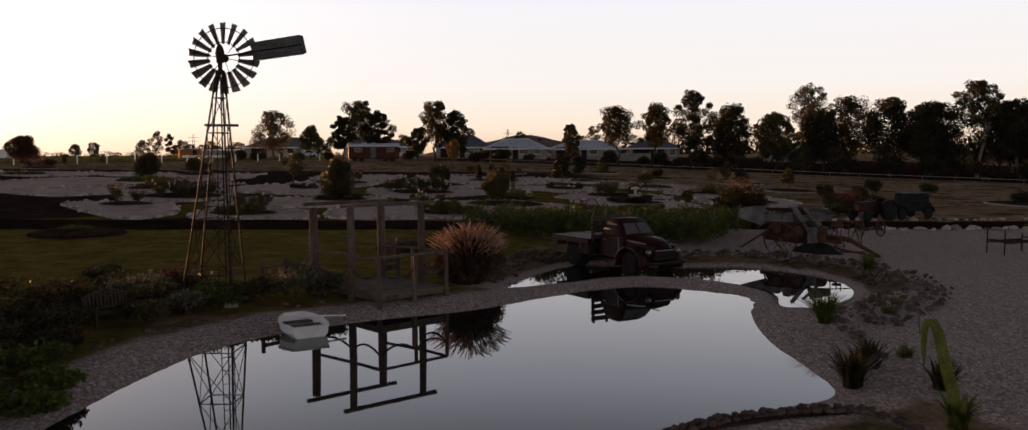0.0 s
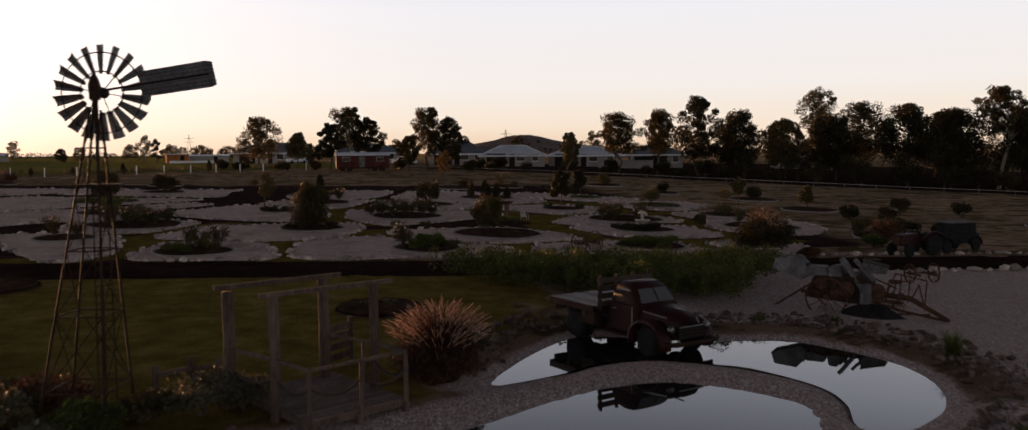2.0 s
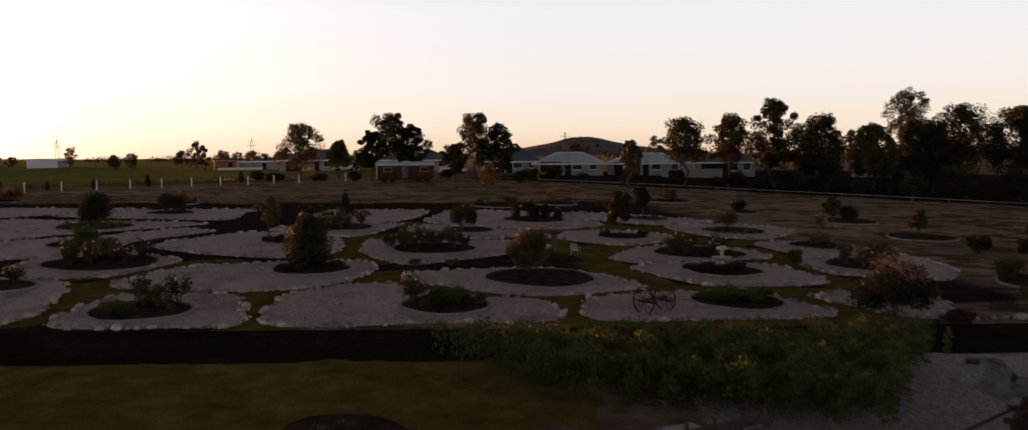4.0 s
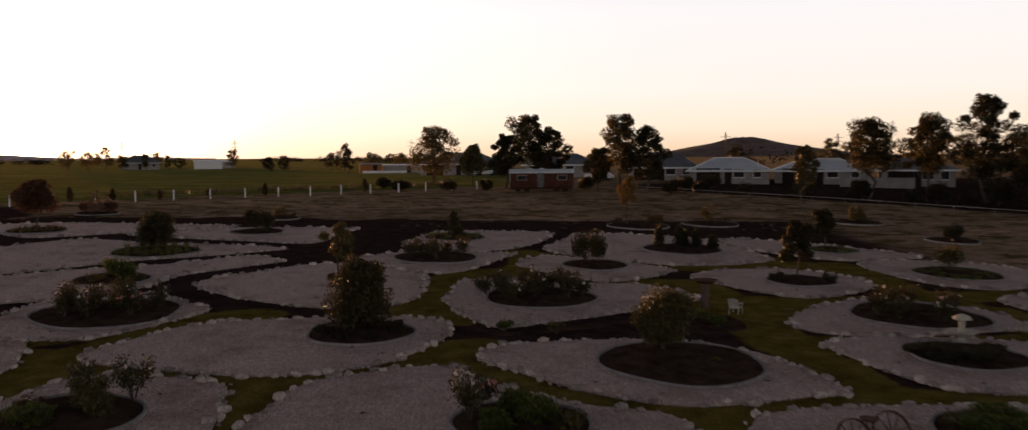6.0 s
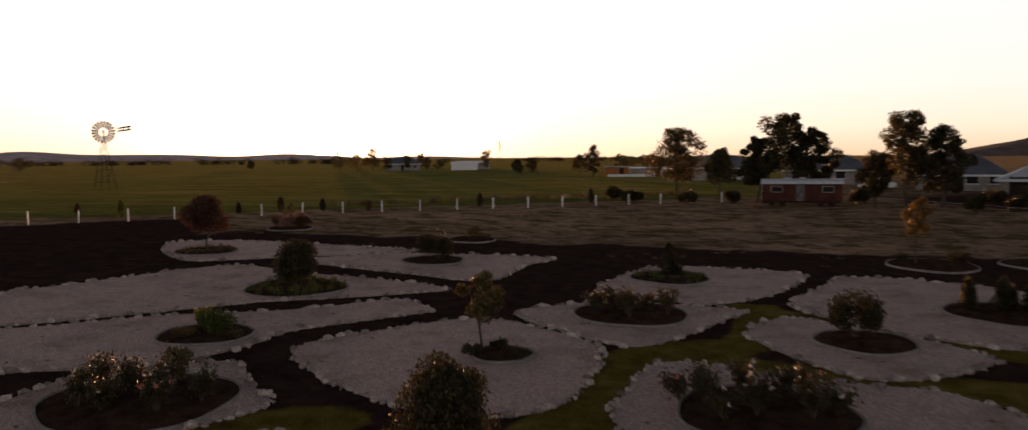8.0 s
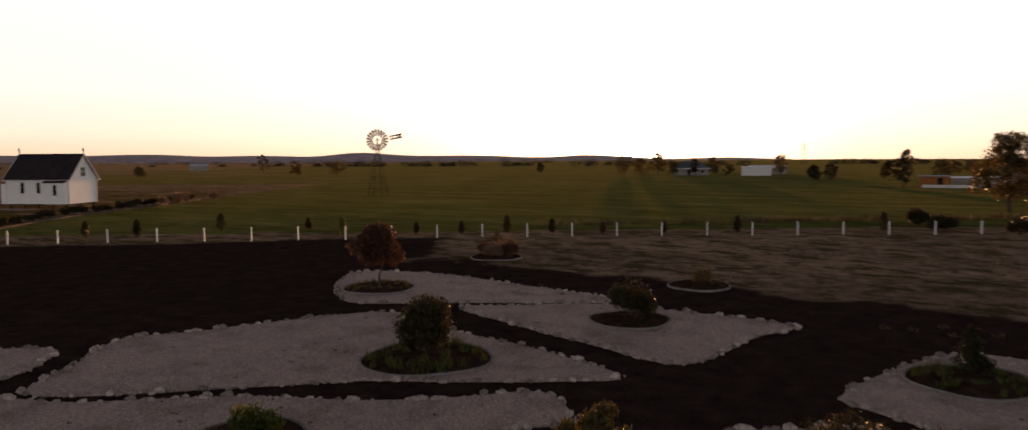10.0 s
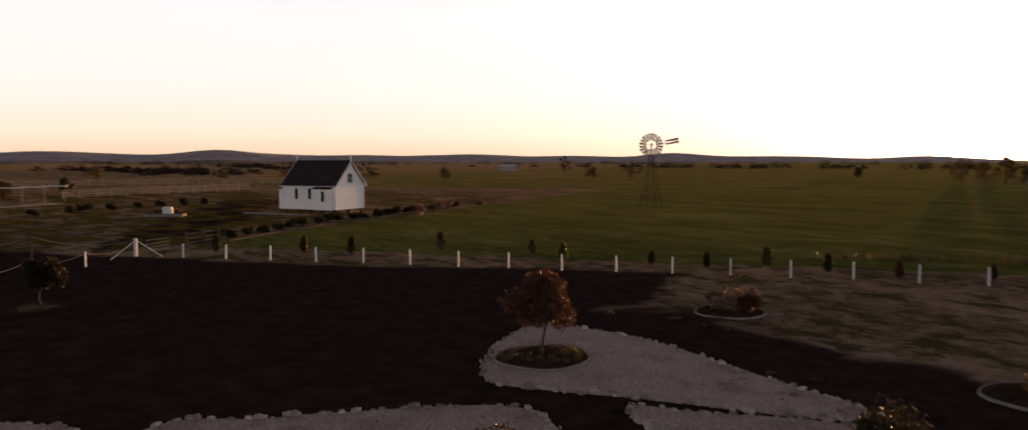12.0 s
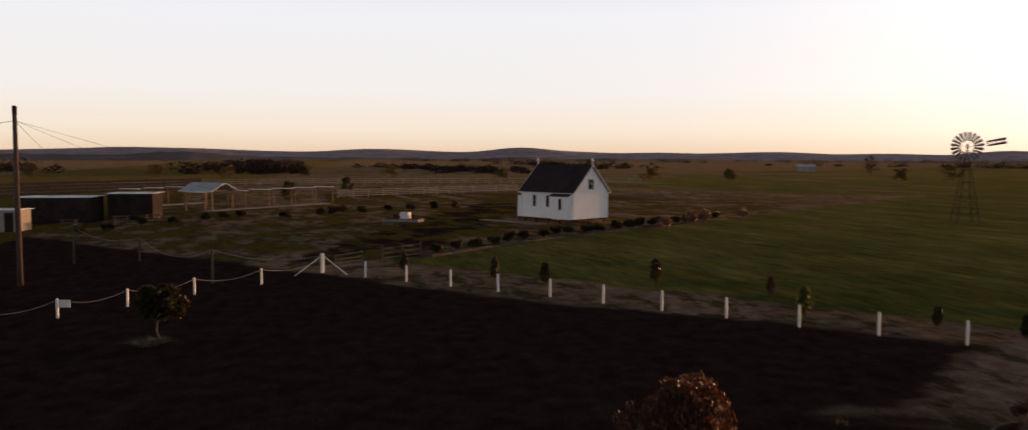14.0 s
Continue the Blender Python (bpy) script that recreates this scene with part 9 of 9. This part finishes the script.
# scattered trees on the plain
PLAINS = [(-78.0, 285.0, 6.8, 7.5), (-27.5, 190.0, 5.9, 3.4), (-131.0, 286.0, 7.0, 9.0), (-126.0, 289.0, 6.0, 8.0), (-121.0, 291.0, 8.0, 8.0), (-116.5, 294.0, 5.0, 6.0), (-109.5, 295.0, 5.6, 3.2), (-102.8, 297.0, 5.0, 3.0), (-99.0, 299.0, 3.8, 4.5), (-36.0, 330.0, 4.6, 7.0), (-31.0, 331.0, 5.0, 7.0), (-26.0, 333.0, 4.8, 7.0), (-21.0, 333.0, 4.6, 7.0), (-16.0, 335.0, 4.6, 7.0), (-11.0, 336.0, 4.2, 7.0), (-34.0, 232.0, 7.5, 6.0), (-38.0, 236.0, 5.0, 7.0), (-28.0, 240.0, 5.0, 7.0), (-20.0, 246.0, 4.8, 8.0), (-12.0, 250.0, 4.6, 8.0), (-5.0, 252.0, 4.5, 8.0), (-50.0, 232.0, 4.2, 5.5), (-56.0, 240.0, 4.0, 5.0), (-118.0, 330.0, 4.0, 5.0), (-136.0, 380.0, 6.5, 7.0), (-160.0, 420.0, 5.5, 6.5), (-210.0, 460.0, 6.0, 7.5),
          (-178.0, 420.0, 6.8, 9.0), (-192.0, 330.0, 4.0, 6.0), (-230.0, 250.0, 5.5, 9.0), (-236.0, 236.0, 4.5, 6.0), (-330.0, 300.0, 9.0, 9.0), (-260.0, 190.0, 4.0, 7.0), (-275.0, 170.0, 4.0, 8.0), (-300.0, 150.0, 4.5, 9.0), (-280.0, 120.0, 4.0, 8.0), (-320.0, 90.0, 4.5, 9.0), (-330.0, 60.0, 4.5, 8.0), (-310.0, 35.0, 4.5, 8.0), (-340.0, 10.0, 4.5, 9.0), (-340.0, -30.0, 5.0, 9.0), (-190.0, 62.0, 3.2, 3.4), (-172.0, 50.0, 3.0, 4.0),
          (12.0, 160.0, 5.0, 5.0), (22.0, 150.0, 4.6, 5.0), (33.0, 150.0, 6.0, 3.2), (48.0, 152.0, 5.5, 6.0), (60.0, 140.0, 6.5, 7.0), (70.0, 130.0, 7.0, 8.0), (5.0, 150.0, 4.0, 5.0), (80.0, 140.0, 7.5, 9.0), (25.0, 170.0, 5.0, 6.0), (95.0, 130.0, 8.0, 9.0), (110.0, 115.0, 9.0, 10.0), (120.0, 95.0, 9.0, 10.0)]
for i, (x, y, h, w) in enumerate(PLAINS):
    tree(x, y, h, w, "dark rounded tree standing far off on the plain", 1100 + i, 0.12, (GUM_LEAF, DARK_LEAF, OLIVE_LEAF)[i % 3], BARK, 11, 120, 0.42, 0.55, group="trees on the plain", name="plain_tree")
# strips of far scrub
gen = np.random.default_rng(9)
cl = []
for ax, ay, bx, by, hh, n_c in [(-700, 500, -300, 900, 5, 60), (-900, 300, -500, 260, 5, 50), (-1000, 60, -420, 20, 6, 60), (-800, -200, -420, -60, 6, 60), (-250, 1000, 200, 1000, 6, 50), (200, 420, 600, 260, 8, 60), (-620, 120, -380, 160, 4, 40), (100, 300, 260, 230, 7, 40), (-560, 60, -400, 40, 5, 40), (-1500, 900, -700, 1400, 9, 50), (-1700, 300, -1200, 700, 9, 50), (260, 700, 700, 600, 9, 40)]:
    for _ in range(n_c):
        s = gen.uniform()
        x, y, r = ax + (bx - ax) * s + gen.normal() * 12, ay + (by - ay) * s + gen.normal() * 12, gen.uniform(0.5, 1.0) * hh
        cl.append((x, y, float(plain(x, y)) + r * 0.35, r * 1.5, r * 1.5, r * 0.7))
v, q = leaves_at(puff(gen, cl, 60), 1.6, gen, 0.7)
# flat brown leaf colour, with the haze of distance mixed into it
FAR_LEAF = earthy("hazy_far_leaves", (0.03, 0.022, 0.019), (0.055, 0.042, 0.034), fine=0.2, coarse=0.02, relief=0.1, spec=0.0)
tagged(new("far_scrub", quad_mesh("far_scrub", v, q, FAR_LEAF)), "dark lines of far trees and scrub", "scrub", kind="stuff")

# ---- hills ----
HILL = earthy("dry_hillside", (0.11, 0.075, 0.066), (0.19, 0.135, 0.118), fine=0.05, coarse=0.008, relief=0.2, depth=2.0)
# the far ridge's base colour is paled and purpled to stand for distance haze
RIDGE = earthy("haze_tinted_ridge", (0.42, 0.31, 0.32), (0.5, 0.38, 0.385), fine=0.02, coarse=0.003, relief=0.1, depth=2.0)


def ridge(name, az0, az1, dist, depth_, height, label, mat, seed, cx=-5, cy=20):
    """A long low hill range between two bearings, degrees left of north."""
    n, rows, vs = 120, 6, []
    for j in range(rows):
        u = j / (rows - 1)
        for i in range(n):
            s = i / (n - 1)
            az = radians(az0 + (az1 - az0) * s)
            d = dist + depth_ * u
            h = height(s, math.degrees(az)) * math.sin(math.pi * u * 0.5) ** 1.2
            h *= 1 + 0.16 * noise.noise((s * 26, u * 2.0, seed))
            vs.append((cx - d * math.sin(az), cy + d * math.cos(az), -2 + max(h, 0)))
    fs = [(j * n + i, (j + 1) * n + i, (j + 1) * n + i + 1, j * n + i + 1) for j in range(rows - 1) for i in range(n - 1)]
    tagged(part(name, Geo().add(vs, fs), mat, smooth_faces=True), label, "hills", kind="structure")


def bumps(*items):
    return lambda s, az: sum(h * math.exp(-(((az - c) / w) ** 2)) for c, w, h in items)


ridge("far_ridge", 16, 122, 3300, 700, lambda s, az: 31 + 16 * noise.noise((az * 0.17, 3, 0)) + bumps((44, 2.2, 14), (72, 5, 20), (83, 3, 22), (96, 7, 22), (60, 5, 10))(s, az) - (18 if az < 30 else 0) * smooth(np.array(30 - az), 0, 6), "long low hills along the horizon, haze put into their colour", RIDGE, 4)
ridge("middle_ridge", 56, 124, 1900, 500, lambda s, az: 11 + 6 * noise.noise((az * 0.2, 9, 0)) + bumps((100, 8, 6), (112, 4, 5))(s, az), "low brown rise of dry paddocks below the hills", HILL, 6)
ridge("near_ridge", 84, 118, 1500, 500, lambda s, az: 12 + bumps((94, 3.0, 11), (104, 6, 6))(s, az), "low dark wooded rise beyond the paddocks", HILL, 8)
hv, rows_, n_ = [], 14, 40
for j in range(rows_):
    u = j / (rows_ - 1)
    for i in range(n_):
        a = 2 * math.pi * i / n_
        r = 1 - u
        h = 30 * (max(0, 1 - r**1.25)) * (1 + 0.1 * noise.noise((math.cos(a) * 2, math.sin(a) * 2, r * 3))) + (5 * math.exp(-((u - 0.92) / 0.12) ** 2))
        hv.append((448 + 190 * r * math.cos(a) * (1.25 if math.cos(a) > 0 else 1.0), 1395 + 140 * r * math.sin(a), 1.0 + h))
part_h = part("conical_hill", Geo().add(hv, [(j * n_ + i, j * n_ + (i + 1) % n_, (j + 1) * n_ + (i + 1) % n_, (j + 1) * n_ + i) for j in range(rows_ - 1) for i in range(n_)]), HILL, smooth_faces=True)
tagged(part_h, "broad dry hill behind the houses", "hill", kind="structure")
for x, y in ((210, 700), (330, 760), (-60, 900), (-240, 900), (-330, 840)):
    py = thing("pylon", on_ground(x, y), "distant steel power pylon", "pylon", "pylons")
    for s in ((-2, -2), (2, -2), (2, 2), (-2, 2)):
        part("leg", Geo().tube([(s[0], s[1], 0), (s[0] * 0.15, s[1] * 0.15, 22)], 0.16, 4), STEEL, py)
    for z in (15, 18.5):
        part("arm", Geo().beam((-4.5, 0, z), (4.5, 0, z), 0.3, 0.3), STEEL, py)
# tussocks on the bare ground and in the field
gen = np.random.default_rng(15)
vs_, qs_, o_ = [], [], 0
for _ in range(700):
    x, y = gen.uniform(-34, 34), gen.uniform(57, 96)
    if y > 100 + 0.7 * (x - 2) or noise.noise((x * 0.12, y * 0.12, 2)) < 0.02:
        continue
    v, q, _ = blades(gen, 16, 0.22, gen.uniform(0.12, 0.3), 0.25, 0.03, 0.4)
    vs_.append(v + np.array([x, y, float(plain(x, y))]))
    qs_.append(q + o_)
    o_ += len(v)
tagged(new("rough_grass", quad_mesh("rough_grass", np.concatenate(vs_), np.concatenate(qs_), OLIVE_LEAF)), "tussocks of rough dry grass on bare ground", "grass", kind="stuff")

# tall dry grass left standing along the edge of the green field
gen = np.random.default_rng(77)
vs_, qs_, o_ = [], [], 0
fdx, fdy = (FENCE_B[0] - FENCE_A[0]) / 90.17, (FENCE_B[1] - FENCE_A[1]) / 90.17
FIELD_STRAW = leafy("weathered_straw", (0.04, 0.033, 0.014), (0.12, 0.09, 0.038), 0.08)
for k in range(360):
    s = 46 + 46 * gen.uniform(0, 1) ** 0.75
    if noise.noise((s * 0.22, 4.0, 0)) < -0.12 + 0.3 * gen.normal():
        continue
    off = 8.6 + 0.05 * s + abs(gen.normal(0, 1.1))
    x, y = FENCE_A[0] + fdx * s - fdy * off, FENCE_A[1] + fdy * s + fdx * off
    v, q, _ = blades(gen, 12, 0.35, gen.uniform(0.45, 0.95), 0.4, 0.045, 0.3)
    vs_.append(v + np.array([x, y, ground_z(x, y) - 0.04]))
    qs_.append(q + o_)
    o_ += len(v)
tagged(new("tall_dry_grass", quad_mesh("tall_dry_grass", np.concatenate(vs_), np.concatenate(qs_), FIELD_STRAW)), "tall straw-coloured grass along the edge of the green field", "grass", kind="stuff")
